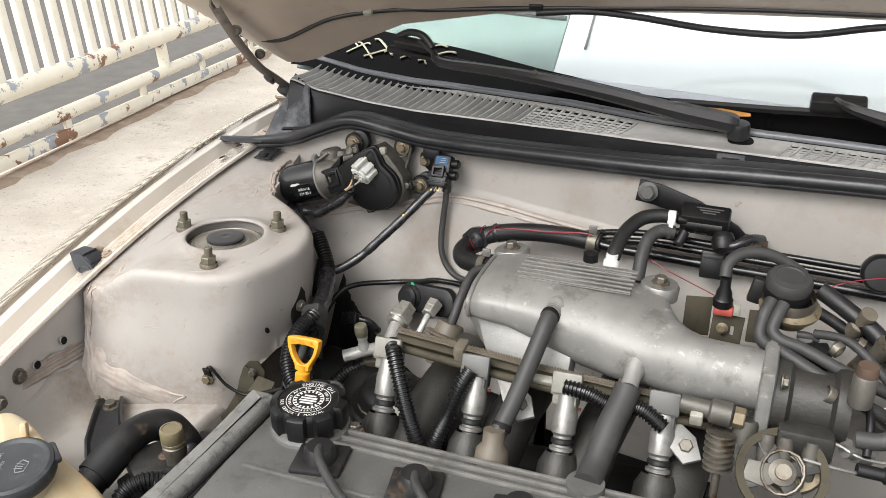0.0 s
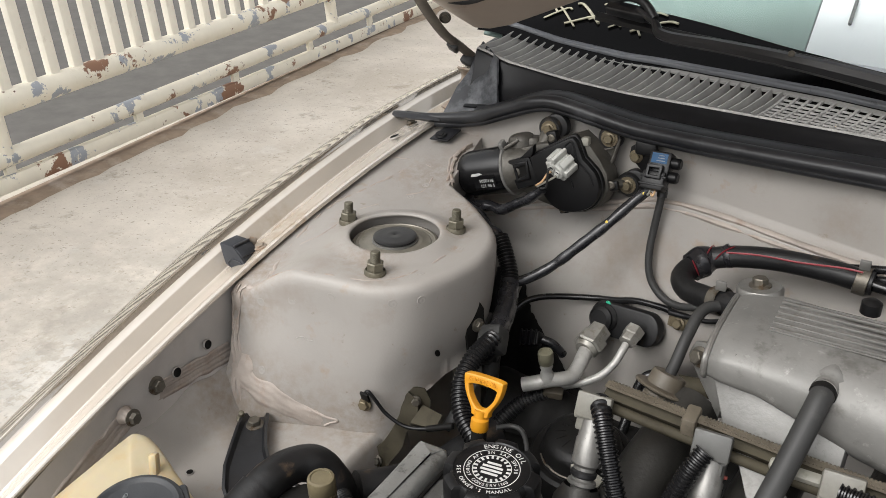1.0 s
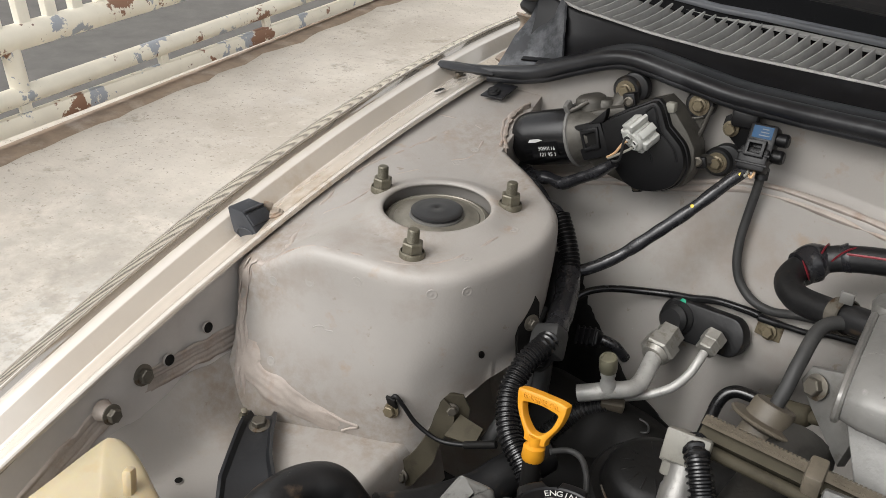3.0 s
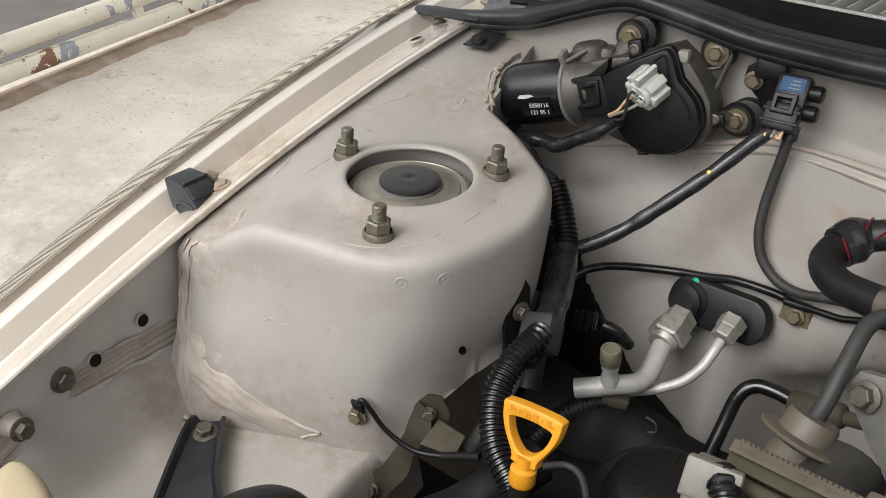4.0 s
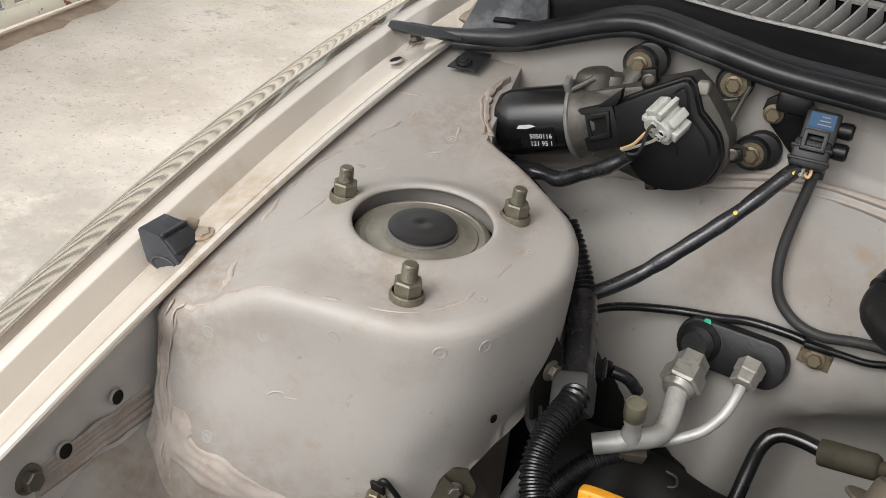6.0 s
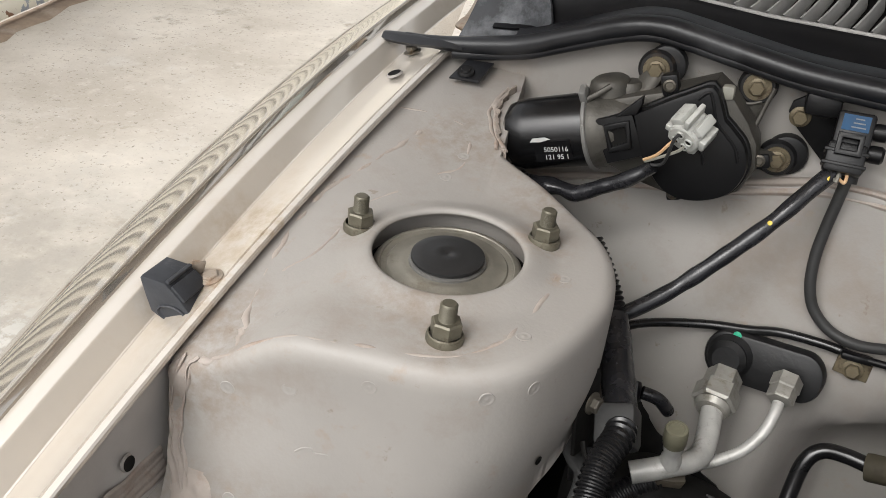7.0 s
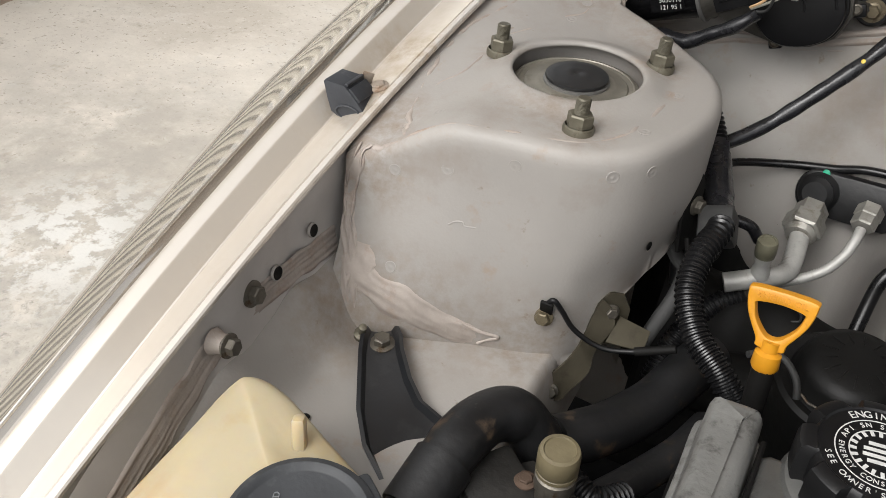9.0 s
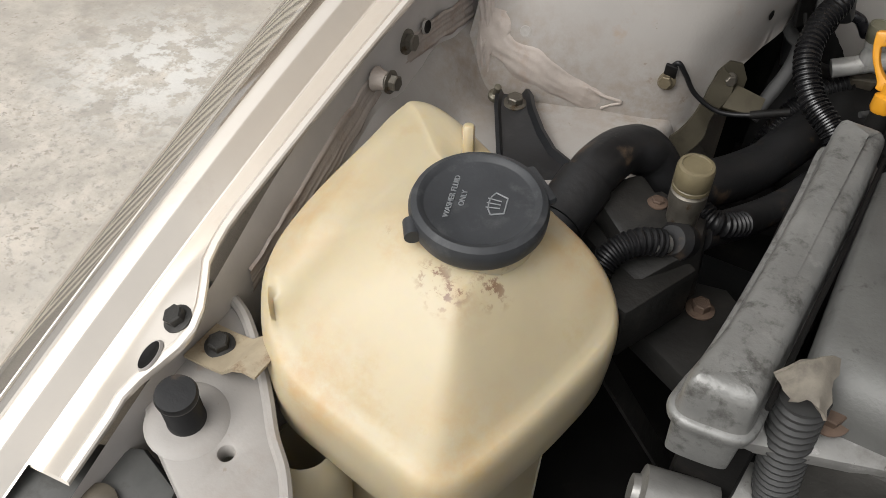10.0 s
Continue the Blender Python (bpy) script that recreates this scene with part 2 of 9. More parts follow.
BUMPER = surface("dusty_bumper_rubber", (0.036, 0.038, 0.043), 0.55, 0, 0.25, 40, 0.3, 240, stain=(0.085, 0.088, 0.094), stain_at=0.54, stain_scale=55, spread=0.2, spec=0.35)
FOOTPLATE = surface("rust_stained_plate", (0.27, 0.225, 0.18), 0.5, 0.1, 0.2, 60, 0.3, 200, stain=(0.20, 0.125, 0.075), stain_at=0.50, stain_scale=90, spread=0.15)
SKIRT = surface("dusty_skirt_rubber", (0.030, 0.032, 0.036), 0.5, 0, 0.3, 30, 0.3, 200, stain=(0.135, 0.14, 0.15), stain_at=0.48, stain_scale=26, spread=0.22, spec=0.3)
TRIMGREY = surface("bluish_grey_trim", (0.125, 0.131, 0.142), 0.30, 0, 0.2, 20, 0.1, 300, stain=(0.15, 0.155, 0.16), stain_at=0.55, stain_scale=18, spread=0.25)
STAYBLACK = surface("glossy_stay_black", (0.011, 0.0118, 0.0135), 0.34, 0, 0.25, 20, 0.1, 300, stain=(0.035, 0.036, 0.037), stain_at=0.56, stain_scale=30, spread=0.25, spec=0.6)
TAPE = surface("pvc_tape", (0.016, 0.016, 0.018), 0.26, 0, 0.3, 40, 0.8, 70, stain=(0.07, 0.07, 0.07), stain_at=0.62, stain_scale=40, spread=0.2, spec=0.5)
COWL = surface("weathered_cowl_plastic", (0.35, 0.345, 0.33), 0.55, 0, 0.2, 22, 0.2, 300, stain=(0.42, 0.41, 0.385), stain_at=0.52, stain_scale=22, spread=0.22)
COWL_FACE = surface("cowl_face_plastic", (0.0065, 0.0067, 0.0078), 0.36, 0, 0.3, 12, 0.12, 240, stain=(0.026, 0.027, 0.031), stain_at=0.60, stain_scale=14, spread=0.3, spec=0.25)
ORANGE = surface("orange_plastic", (0.56, 0.245, 0.012), 0.45, 0, 0.10, 40, 0.08, 300, stain=(0.34, 0.14, 0.015), stain_at=0.60, stain_scale=90, spread=0.15)
CREAM = surface("cream_connector", (0.235, 0.228, 0.195), 0.5, 0, 0.15, 60, 0.06, 300, stain=(0.12, 0.11, 0.085), stain_at=0.56, stain_scale=70, spread=0.2)
PLUG = surface("pale_grey_plug", (0.47, 0.475, 0.445), 0.45, 0, 0.10, 60, 0.05, 300, stain=(0.17, 0.16, 0.14), stain_at=0.58, stain_scale=80, spread=0.15)
PORTCAP = surface("olive_port_cap", (0.135, 0.128, 0.088), 0.5, 0, 0.2, 60, 0.1, 300, stain=(0.07, 0.062, 0.042), stain_at=0.56, stain_scale=70, spread=0.2)
GREYCONN = surface("grey_connector", (0.072, 0.072, 0.068), 0.5, 0, 0.18, 60, 0.06, 300, stain=(0.038, 0.035, 0.031), stain_at=0.55, stain_scale=60, spread=0.2)
WHITE = surface("white_print", (0.50, 0.50, 0.485), 0.6, 0, 0.12, 80, 0.0)
GREYPRINT = surface("raised_grey_lettering", (0.17, 0.18, 0.185), 0.6, 0, 0.2, 200, 0.0)
BLUE = surface("blue_label", (0.006, 0.055, 0.135), 0.45, 0, 0.15, 60, 0.02, spec=0.2)
RED = surface("red_wire", (0.20, 0.018, 0.026), 0.4, 0, 0.1, 60, 0.0)
REDSEAL = surface("red_seal", (0.30, 0.055, 0.04), 0.5, 0, 0.2, 60, 0.05)
YELLOW = surface("yellow_wire", (0.62, 0.46, 0.05), 0.45, 0, 0.1, 60, 0.0)
TAN = surface("tan_wire", (0.55, 0.36, 0.20), 0.45, 0, 0.1, 60, 0.0)
GREEN = surface("green_paint_dot", (0.02, 0.35, 0.20), 0.5, 0, 0.1, 60, 0.0)
OLIVE = surface("olive_zinc_bracket", (0.046, 0.040, 0.027), 0.72, 0.05, 0.25, 30, 0.12, 300, stain=(0.022, 0.018, 0.013), stain_at=0.54, stain_scale=36, spread=0.2, spec=0.2)
# Near-black metal, also used to paint shade in openings and deep gaps.
DARK = surface("grimy_black_and_shade", (0.0065, 0.0062, 0.0058), 0.62, 0.0, 0.3, 30, 0.35, 160, stain=(0.016, 0.014, 0.012), stain_at=0.60, stain_scale=24, spread=0.2, spec=0.15)
LUMP = surface("brown_seam_sealer", (0.235, 0.20, 0.17), 0.7, 0, 0.2, 40, 0.6, 120, stain=(0.085, 0.063, 0.048), stain_at=0.53, stain_scale=50, spread=0.12)
CAPTAN = surface("tan_cap_plastic", (0.125, 0.104, 0.06), 0.5, 0, 0.2, 50, 0.15, 300, stain=(0.075, 0.058, 0.034), stain_at=0.55, stain_scale=60, spread=0.2)
WASHCAP = surface("dusty_cap_plastic", (0.030, 0.032, 0.035), 0.5, 0, 0.2, 30, 0.15, 300, stain=(0.075, 0.077, 0.078), stain_at=0.54, stain_scale=45, spread=0.25, spec=0.35)
PIPE = surface("dull_aluminium_pipe", (0.40, 0.395, 0.375), 0.48, 0.3, 0.18, 40, 0.2, 400, stain=(0.22, 0.205, 0.175), stain_at=0.55, stain_scale=70, spread=0.16)
NUT = surface("dull_hex_aluminium", (0.30, 0.29, 0.262), 0.42, 0.4, 0.2, 50, 0.2, 400, stain=(0.15, 0.132, 0.10), stain_at=0.53, stain_scale=75, spread=0.16)
INJPLUG = surface("aged_injector_plug", (0.15, 0.144, 0.124), 0.5, 0, 0.15, 60, 0.06, 300, stain=(0.075, 0.068, 0.052), stain_at=0.54, stain_scale=70, spread=0.2)
STUD = surface("olive_plated_stud", (0.135, 0.124, 0.092), 0.48, 0.45, 0.25, 70, 0.2, 500, stain=(0.065, 0.05, 0.034), stain_at=0.54, stain_scale=90, spread=0.15)
# Oily cast aluminium, darkened further to hold the shade round the engine.
GRIMY_SHADED = surface("shaded_oily_aluminium", (0.032, 0.0305, 0.0275), 0.5, 0.35, 0.25, 20, 0.35, 300, stain=(0.016, 0.015, 0.013), stain_at=0.50, stain_scale=26, spread=0.2)
WRAP = surface("frayed_cloth_tape", (0.16, 0.142, 0.115), 0.85, 0, 0.3, 50, 0.6, 180, stain=(0.085, 0.075, 0.062), stain_at=0.53, stain_scale=60, spread=0.2)
DISC = surface("strut_disc_metal", (0.235, 0.22, 0.185), 0.50, 0.5, 0.2, 40, 0.15, 400, stain=(0.14, 0.115, 0.08), stain_at=0.56, stain_scale=50, spread=0.2)
# Flat green and lilac that paint the windscreen's view and reflection.
TEAL = surface("pale_green_view", (0.16, 0.225, 0.208), 0.5, 0, 0.12, 8, 0.02, 200)
LILAC = surface("reflected_lilac", (0.50, 0.50, 0.56), 0.6, 0, 0.05, 8, 0.02, 200)
FRIT = surface("black_glass_band", (0.003, 0.003, 0.0034), 0.10, 0, 0.2, 20, 0.0, 300, spec=0.08, rvar=0.04)
WIPER = surface("faded_wiper_black", (0.011, 0.011, 0.012), 0.33, 0, 0.25, 30, 0.12, 300, stain=(0.03, 0.03, 0.03), stain_at=0.60, stain_scale=30, spread=0.25, spec=0.5)
# White for the sky's reflection painted behind the windscreen.
SCREENWHITE = surface("reflected_sky_white", (0.70, 0.715, 0.745), 0.6, 0, 0.03, 8, 0.02, 200)
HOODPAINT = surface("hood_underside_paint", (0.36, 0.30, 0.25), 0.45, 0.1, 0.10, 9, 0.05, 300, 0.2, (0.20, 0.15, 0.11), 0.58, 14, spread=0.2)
PALE_ROD = surface("pale_rod_colour", (0.42, 0.40, 0.30), 0.6, 0, 0.2, 60, 0.1)
HINGE = surface("grimy_hinge_paint", (0.105, 0.09, 0.075), 0.55, 0.1, 0.25, 30, 0.2, 240, stain=(0.03, 0.026, 0.022), stain_at=0.5, stain_scale=40, spread=0.2)
FOAM = surface("orange_old_foam", (0.55, 0.25, 0.05), 0.8, 0, 0.2, 60, 0.3, 200)

PUMPBLACK = surface("grimy_pump_black", (0.014, 0.0135, 0.0125), 0.5, 0.1, 0.3, 30, 0.6, 130, stain=(0.034, 0.030, 0.026), stain_at=0.56, stain_scale=30, spread=0.2, spec=0.42)
TANK = surface("yellowed_tank_plastic", (0.43, 0.368, 0.245), 0.42, 0, 0.06, 11, 0.03, 300, 0.0, (0.40, 0.31, 0.17), 0.60, 13, spread=0.16)
_b = TANK.node_tree.nodes["Principled BSDF"]
_b.inputs["Subsurface Weight"].default_value, _b.inputs["Subsurface Scale"].default_value = 0.5, 0.012
_b.inputs["Subsurface Radius"].default_value = (1.0, 0.7, 0.3)

CONCRETE = surface("worn_concrete", (0.525, 0.48, 0.42), 0.85, 0, 0.14, 3.0, 0.9, 70, stain=(0.58, 0.54, 0.48), stain_at=0.57, stain_scale=3.5, spread=0.12)
DIRT = surface("brown_dirt", (0.27, 0.205, 0.15), 0.9, 0, 0.25, 12, 0.9, 90, stain=(0.40, 0.34, 0.28), stain_at=0.52, stain_scale=9, spread=0.2)
ASPHALT = surface("pale_worn_asphalt", (0.105, 0.10, 0.093), 0.9, 0, 0.2, 8, 0.7, 90)
HOUSEWALL = surface("weathered_plain_render", (0.20, 0.185, 0.16), 0.85, 0, 0.2, 0.8, 0.3, 30, stain=(0.13, 0.12, 0.10), stain_at=0.52, stain_scale=0.7, spread=0.2)
DIMALU = surface("dirty_throttle_aluminium", (0.085, 0.08, 0.070), 0.5, 0.45, 0.25, 30, 0.3, 300, stain=(0.045, 0.04, 0.032), stain_at=0.52, stain_scale=45, spread=0.18)


def add_patches(mat, col, scale, at, spread, seed=0.0, relief=0.0):
    """One more layer of patches with their own outline on a material."""
    n, l = mat.node_tree.nodes, mat.node_tree.links
    b = n["Principled BSDF"]
    old = b.inputs["Base Color"].links[0].from_socket
    co = n.new("ShaderNodeTexCoord")
    mp = n.new("ShaderNodeMapping")
    mp.inputs["Location"].default_value = (seed, seed * 1.7, seed * 0.3)
    l.new(co.outputs["Object"], mp.inputs["Vector"])
    t = n.new("ShaderNodeTexNoise")
    t.inputs["Scale"].default_value, t.inputs["Detail"].default_value, t.inputs["Roughness"].default_value = scale, 9, 0.66
    l.new(mp.outputs["Vector"], t.inputs["Vector"])
    e = n.new("ShaderNodeMapRange")
    e.inputs["From Min"].default_value, e.inputs["From Max"].default_value = at, at + spread
    l.new(t.outputs["Fac"], e.inputs["Value"])
    mix = n.new("ShaderNodeMix")
    mix.data_type = "RGBA"
    l.new(e.outputs["Result"], mix.inputs["Factor"])
    l.new(old, mix.inputs["A"])
    mix.inputs["B"].default_value = (*col, 1)
    l.new(mix.outputs["Result"], b.inputs["Base Color"])
    return mat


def add_spot(mat, col, at, radius, scale=60.0, amount=0.8, seed=0.0, lo=0.40, hi=0.62):
    """A stain of its own round one place, broken up by noise."""
    n, l = mat.node_tree.nodes, mat.node_tree.links
    b = n["Principled BSDF"]
    old = b.inputs["Base Color"].links[0].from_socket
    co = n.new("ShaderNodeTexCoord")
    far = n.new("ShaderNodeVectorMath")
    far.operation = "DISTANCE"
    l.new(co.outputs["Object"], far.inputs[0])
    far.inputs[1].default_value = at
    near = n.new("ShaderNodeMapRange")
    near.inputs["From Min"].default_value, near.inputs["From Max"].default_value = radius, radius * 0.25
    near.inputs["To Min"].default_value, near.inputs["To Max"].default_value = 0.0, 1.0
    l.new(far.outputs["Value"], near.inputs["Value"])
    t = n.new("ShaderNodeTexNoise")
    t.noise_dimensions = "4D"
    t.inputs["W"].default_value = seed
    t.inputs["Scale"].default_value, t.inputs["Detail"].default_value, t.inputs["Roughness"].default_value = scale, 6, 0.7
    l.new(co.outputs["Object"], t.inputs["Vector"])
    e = n.new("ShaderNodeMapRange")
    e.inputs["From Min"].default_value, e.inputs["From Max"].default_value = lo, hi
    e.inputs["To Max"].default_value = amount
    l.new(t.outputs["Fac"], e.inputs["Value"])
    mul = n.new("ShaderNodeMath")
    mul.operation = "MULTIPLY"
    l.new(near.outputs["Result"], mul.inputs[0])
    l.new(e.outputs["Result"], mul.inputs[1])
    mix = n.new("ShaderNodeMix")
    mix.data_type = "RGBA"
    l.new(mul.outputs["Value"], mix.inputs["Factor"])
    l.new(old, mix.inputs["A"])
    mix.inputs["B"].default_value = (*col, 1)
    l.new(mix.outputs["Result"], b.inputs["Base Color"])


add_patches(CONCRETE, (0.43, 0.387, 0.33), 1.1, 0.49, 0.14, 3.0)
add_patches(CONCRETE, (0.53, 0.49, 0.43), 16, 0.56, 0.16, 9.0)
add_patches(CONCRETE, (0.29, 0.258, 0.215), 34, 0.61, 0.07, 5.0)
add_patches(CONCRETE, (0.53, 0.50, 0.455), 7.0, 0.58, 0.16, 23.0)
add_patches(CONCRETE, (0.30, 0.265, 0.215), 6.0, 0.60, 0.10, 31.0)
add_patches(CONCRETE, (0.55, 0.52, 0.475), 60, 0.60, 0.10, 15.0)
add_patches(CONCRETE, (0.25, 0.22, 0.18), 85, 0.59, 0.07, 41.0)
add_spot(CONCRETE, (0.33, 0.30, 0.26), (-1.278, 0.586, 0.000), 0.55, 9, 0.7, 2.0, 0.40, 0.56)
add_spot(CONCRETE, (0.31, 0.29, 0.255), (-1.15, 0.20, 0.0), 1.15, 9, 0.8, 4.0, 0.36, 0.58)
add_spot(CONCRETE, (0.27, 0.255, 0.23), (-1.0, 0.0, 0.0), 0.7, 60, 0.8, 7.0, 0.52, 0.62)
add_spot(CONCRETE, (0.57, 0.56, 0.53), (-1.09, 0.330, 0.000), 0.28, 16, 0.85, 6.0, 0.47, 0.53)
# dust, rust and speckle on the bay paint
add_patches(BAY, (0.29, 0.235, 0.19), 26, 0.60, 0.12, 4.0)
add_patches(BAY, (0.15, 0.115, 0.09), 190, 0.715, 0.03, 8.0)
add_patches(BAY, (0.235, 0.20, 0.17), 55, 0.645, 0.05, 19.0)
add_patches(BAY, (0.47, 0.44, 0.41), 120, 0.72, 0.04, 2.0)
RUSTDUST = (0.205, 0.155, 0.115)
for at, r in (((-0.089, 0.006, 0.767), 0.030), ((0.031, 0.046, 0.767), 0.030), ((0.009, -0.082, 0.767), 0.034), ((-0.142, -0.092, 0.745), 0.05), ((-0.13, -0.13, 0.72), 0.05), ((-0.138, -0.17, 0.614), 0.07), ((-0.022, -0.05, 0.766), 0.05), ((0.02, 0.11, 0.765), 0.05), ((-0.06, 0.15, 0.78), 0.06), ((-0.09, -0.14, 0.60), 0.08), ((0.0, -0.12, 0.60), 0.06)):
    add_spot(BAY, RUSTDUST, at, r * 1.1, 90, 0.6, r * 100)
for at, r in (((-0.156, -0.085, 0.745), 0.05), ((-0.150, -0.02, 0.76), 0.05)):
    add_spot(FLANGE, (0.40, 0.27, 0.13), at, r, 60, 0.6, r)
for at, r, c in (((0.012, -0.450, 0.662), 0.022, (0.33, 0.17, 0.05)), ((-0.04, -0.43, 0.67), 0.03, (0.38, 0.22, 0.08)), ((0.045, -0.352, 0.65), 0.05, (0.42, 0.20, 0.05)), ((-0.125, -0.42, 0.65), 0.06, (0.42, 0.22, 0.06)), ((-0.06, -0.513, 0.61), 0.06, (0.42, 0.22, 0.06)), ((0.05, -0.50, 0.60), 0.06, (0.45, 0.26, 0.08)), ((-0.02, -0.345, 0.68), 0.05, (0.46, 0.30, 0.11))):
    add_spot(TANK, c, at, r, 45, 0.42, r * 31)
for i, (at, r) in enumerate((((-0.014, -0.443, 0.665), 0.012), ((-0.004, -0.451, 0.665), 0.014), ((0.001, -0.444, 0.665), 0.01), ((0.02, -0.43, 0.665), 0.016), ((-0.048, -0.423, 0.665), 0.012))):
    add_spot(TANK, (0.13, 0.055, 0.03), at, r * 1.1, 110, 0.85, i * 3.7, 0.52, 0.57)
# oily grime on castings and plastics
add_patches(ALU, (0.30, 0.295, 0.28), 60, 0.60, 0.10, 7.0)
add_patches(ALU, (0.115, 0.111, 0.102), 32, 0.55, 0.14, 17.0)
add_patches(ALU, (0.27, 0.265, 0.252), 95, 0.63, 0.08, 27.0)
add_patches(ALU, (0.05, 0.045, 0.038), 110, 0.68, 0.05, 12.0)
add_patches(ALU_BRIGHT, (0.10, 0.09, 0.075), 130, 0.66, 0.06, 3.0)
add_patches(ENDCAST, (0.24, 0.24, 0.228), 55, 0.60, 0.10, 5.0)
add_patches(ENDCAST, (0.055, 0.05, 0.043), 120, 0.68, 0.04, 9.0)
add_patches(COVER, (0.17, 0.166, 0.158), 90, 0.64, 0.08, 3.0)
add_patches(COVER, (0.03, 0.028, 0.025), 45, 0.62, 0.08, 13.0)
add_patches(RUBBER, (0.055, 0.038, 0.025), 34, 0.59, 0.10, 21.0)
add_patches(RUBBER, (0.075, 0.070, 0.062), 120, 0.68, 0.08, 3.0)
add_patches(GREYHOSE, (0.11, 0.105, 0.095), 150, 0.69, 0.06, 3.0)
add_patches(BLACK, (0.055, 0.05, 0.043), 140, 0.69, 0.06, 3.0)

FENCE_BAR = surface("cream_bar_paint", (0.85, 0.81, 0.71), 0.55, 0, 0.06, 9, 0.15, 60, stain=(0.56, 0.49, 0.38), stain_at=0.60, stain_scale=6, spread=0.2)
add_patches(FENCE_BAR, (0.36, 0.25, 0.17), 18, 0.68, 0.02, 4.0)
FENCE = surface("chipped_cream_paint", (0.78, 0.73, 0.61), 0.55, 0, 0.06, 9, 0.15, 60, stain=(0.56, 0.48, 0.36), stain_at=0.60, stain_scale=6, spread=0.2)
add_patches(FENCE, (0.33, 0.35, 0.38), 6.0, 0.572, 0.012, 2.0)
add_patches(FENCE, (0.24, 0.125, 0.075), 4.5, 0.588, 0.012, 6.0)
add_patches(FENCE, (0.15, 0.075, 0.05), 22, 0.66, 0.02, 11.0)

GLASS = bpy.data.materials.new("tinted_glass")
GLASS.use_nodes = True
_b = GLASS.node_tree.nodes["Principled BSDF"]
_b.inputs["Base Color"].default_value = (0.94, 0.98, 0.965, 1)
_b.inputs["Roughness"].default_value, _b.inputs["Transmission Weight"].default_value, _b.inputs["IOR"].default_value = 0.02, 1.0, 1.5


# ---- the ground, the road behind the fence, the fence ----
def flat_sheet(x0, x1, y0, y1, z, nx=1, ny=1, rough=0.0):
    return grid([[Vector((x0 + (x1 - x0) * i / nx, y0 + (y1 - y0) * j / ny, z)) for i in range(nx + 1)] for j in range(ny + 1)])


ground = solo("ground", flat_sheet(-900, 900, -900, 900, -0.12), ASPHALT, "pale worn asphalt road reaching the horizon", "ground", kind="structure")
slab = box((40, 60, 0.13), Matrix.Translation((17.68, 8, -0.065)))
for v in slab.verts:
    if v.co.x < 0:
        v.co.x += -0.105 * (v.co.y - 1.2)
solo("pavement", slab, CONCRETE, "pale worn concrete pavement with stains and scuffs", "pavement", kind="structure")

FENCE_DIR = Vector((-0.105, 1, 0)).normalized()
FENCE_AT = Vector((-2.205, 1.10, 0.0))
LEAN_SIDE = -0.10


def on_fence(s, z):
    """A point s metres along the fence and z above the ground."""
    p = FENCE_AT + FENCE_DIR * s
    return Vector((p.x + LEAN_SIDE * z, p.y, z))


fence = thing("metal_fence", "cream painted steel fence with chipped and rusty paint", "fence", FENCE_AT)
S0, S1 = -1.6, 7.5


def pipe_bm(z, r, seg=20):
    pts = [on_fence(S0 + (S1 - S0) * i / 60, z) for i in range(61)]
    return sweep(bmesh.new(), pts, [r * (1 + 0.02 * noise.noise(p * 9)) for p in pts], seg)


part("bottom_rail", box((0.035, S1 - S0, 0.055), frame_of(on_fence((S0 + S1) / 2, 0.030), (LEAN_SIDE, 0, 1), (1, 0.105, 0)), 0.004), FENCE, fence, "flat bottom rail with chipped paint")
part("lower_pipe", pipe_bm(0.143, 0.031), FENCE, fence, "rusty lower pipe")
part("upper_pipe", pipe_bm(0.318, 0.042), FENCE, fence, "thick upper pipe")
stub = shaded(box((0.020, 0.040, 0.075), None, 0.003), FENCE, "spacer")
post = shaded(lathe([(0, 0), (0.030, 0), (0.030, 0.15), (0, 0.15)], 18), FENCE, "post")
bar_w = shaded(box((0.030, 0.042, 2.10), None, 0.003), FENCE_BAR, "bar")
UPF = Vector((LEAN_SIDE, 0, 1))
for k in range(-3, 13):
    again("spacer", stub, fence, frame_of(on_fence(0.36 + k * 0.62 * 1.0 + 0.06, 0.085), UPF, (1, 0.105, 0)))
for k in range(-1, 4):
    again("post", post, fence, frame_of(on_fence(-0.20 + k * 2.1, 0.155), UPF))
k, s = 0, S0
while s < S1:
    again("bar", bar_w, fence, frame_of(on_fence(s, 0.345 + 1.05), UPF, (1, 0.105, 0)))
    s += 0.105


# brown dirt gathered along the bottom rail
dirt_rows = []
for i in range(120):
    p = FENCE_AT + FENCE_DIR * (S0 + (S1 - S0) * i / 119)
    w = 0.085 + 0.045 * noise.noise(Vector((i * 0.35, 0, 3))) + 0.02 * noise.noise(Vector((i * 1.3, 2, 3)))
    dirt_rows.append([Vector((p.x - 0.03 + (w + 0.03) * k / 3, p.y, (0.001, 0.006, 0.005, 0.0004)[k])) for k in range(4)])
solo("dirt_strip", grid(dirt_rows), DIRT, "brown dirt gathered along the fence's bottom rail", "dirt", kind="stuff")

# unseen plain wall added across the road, a dark backdrop mirrored in the fender
road_wall = box((0.4, 60, 5.0), frame_of((-11.0, 9, 2.38), (0, 0, 1), (1, 0.105, 0)))
solo("wall_west", road_wall, HOUSEWALL, "unseen plain wall added across the road", "wall", kind="structure")

# ---- car body: fender, strut tower, firewall ----
def crown(y):
    """Height of the fender's inner flange along the car."""
    return -0.2105 * y * y + 0.1968 * y + 0.7604


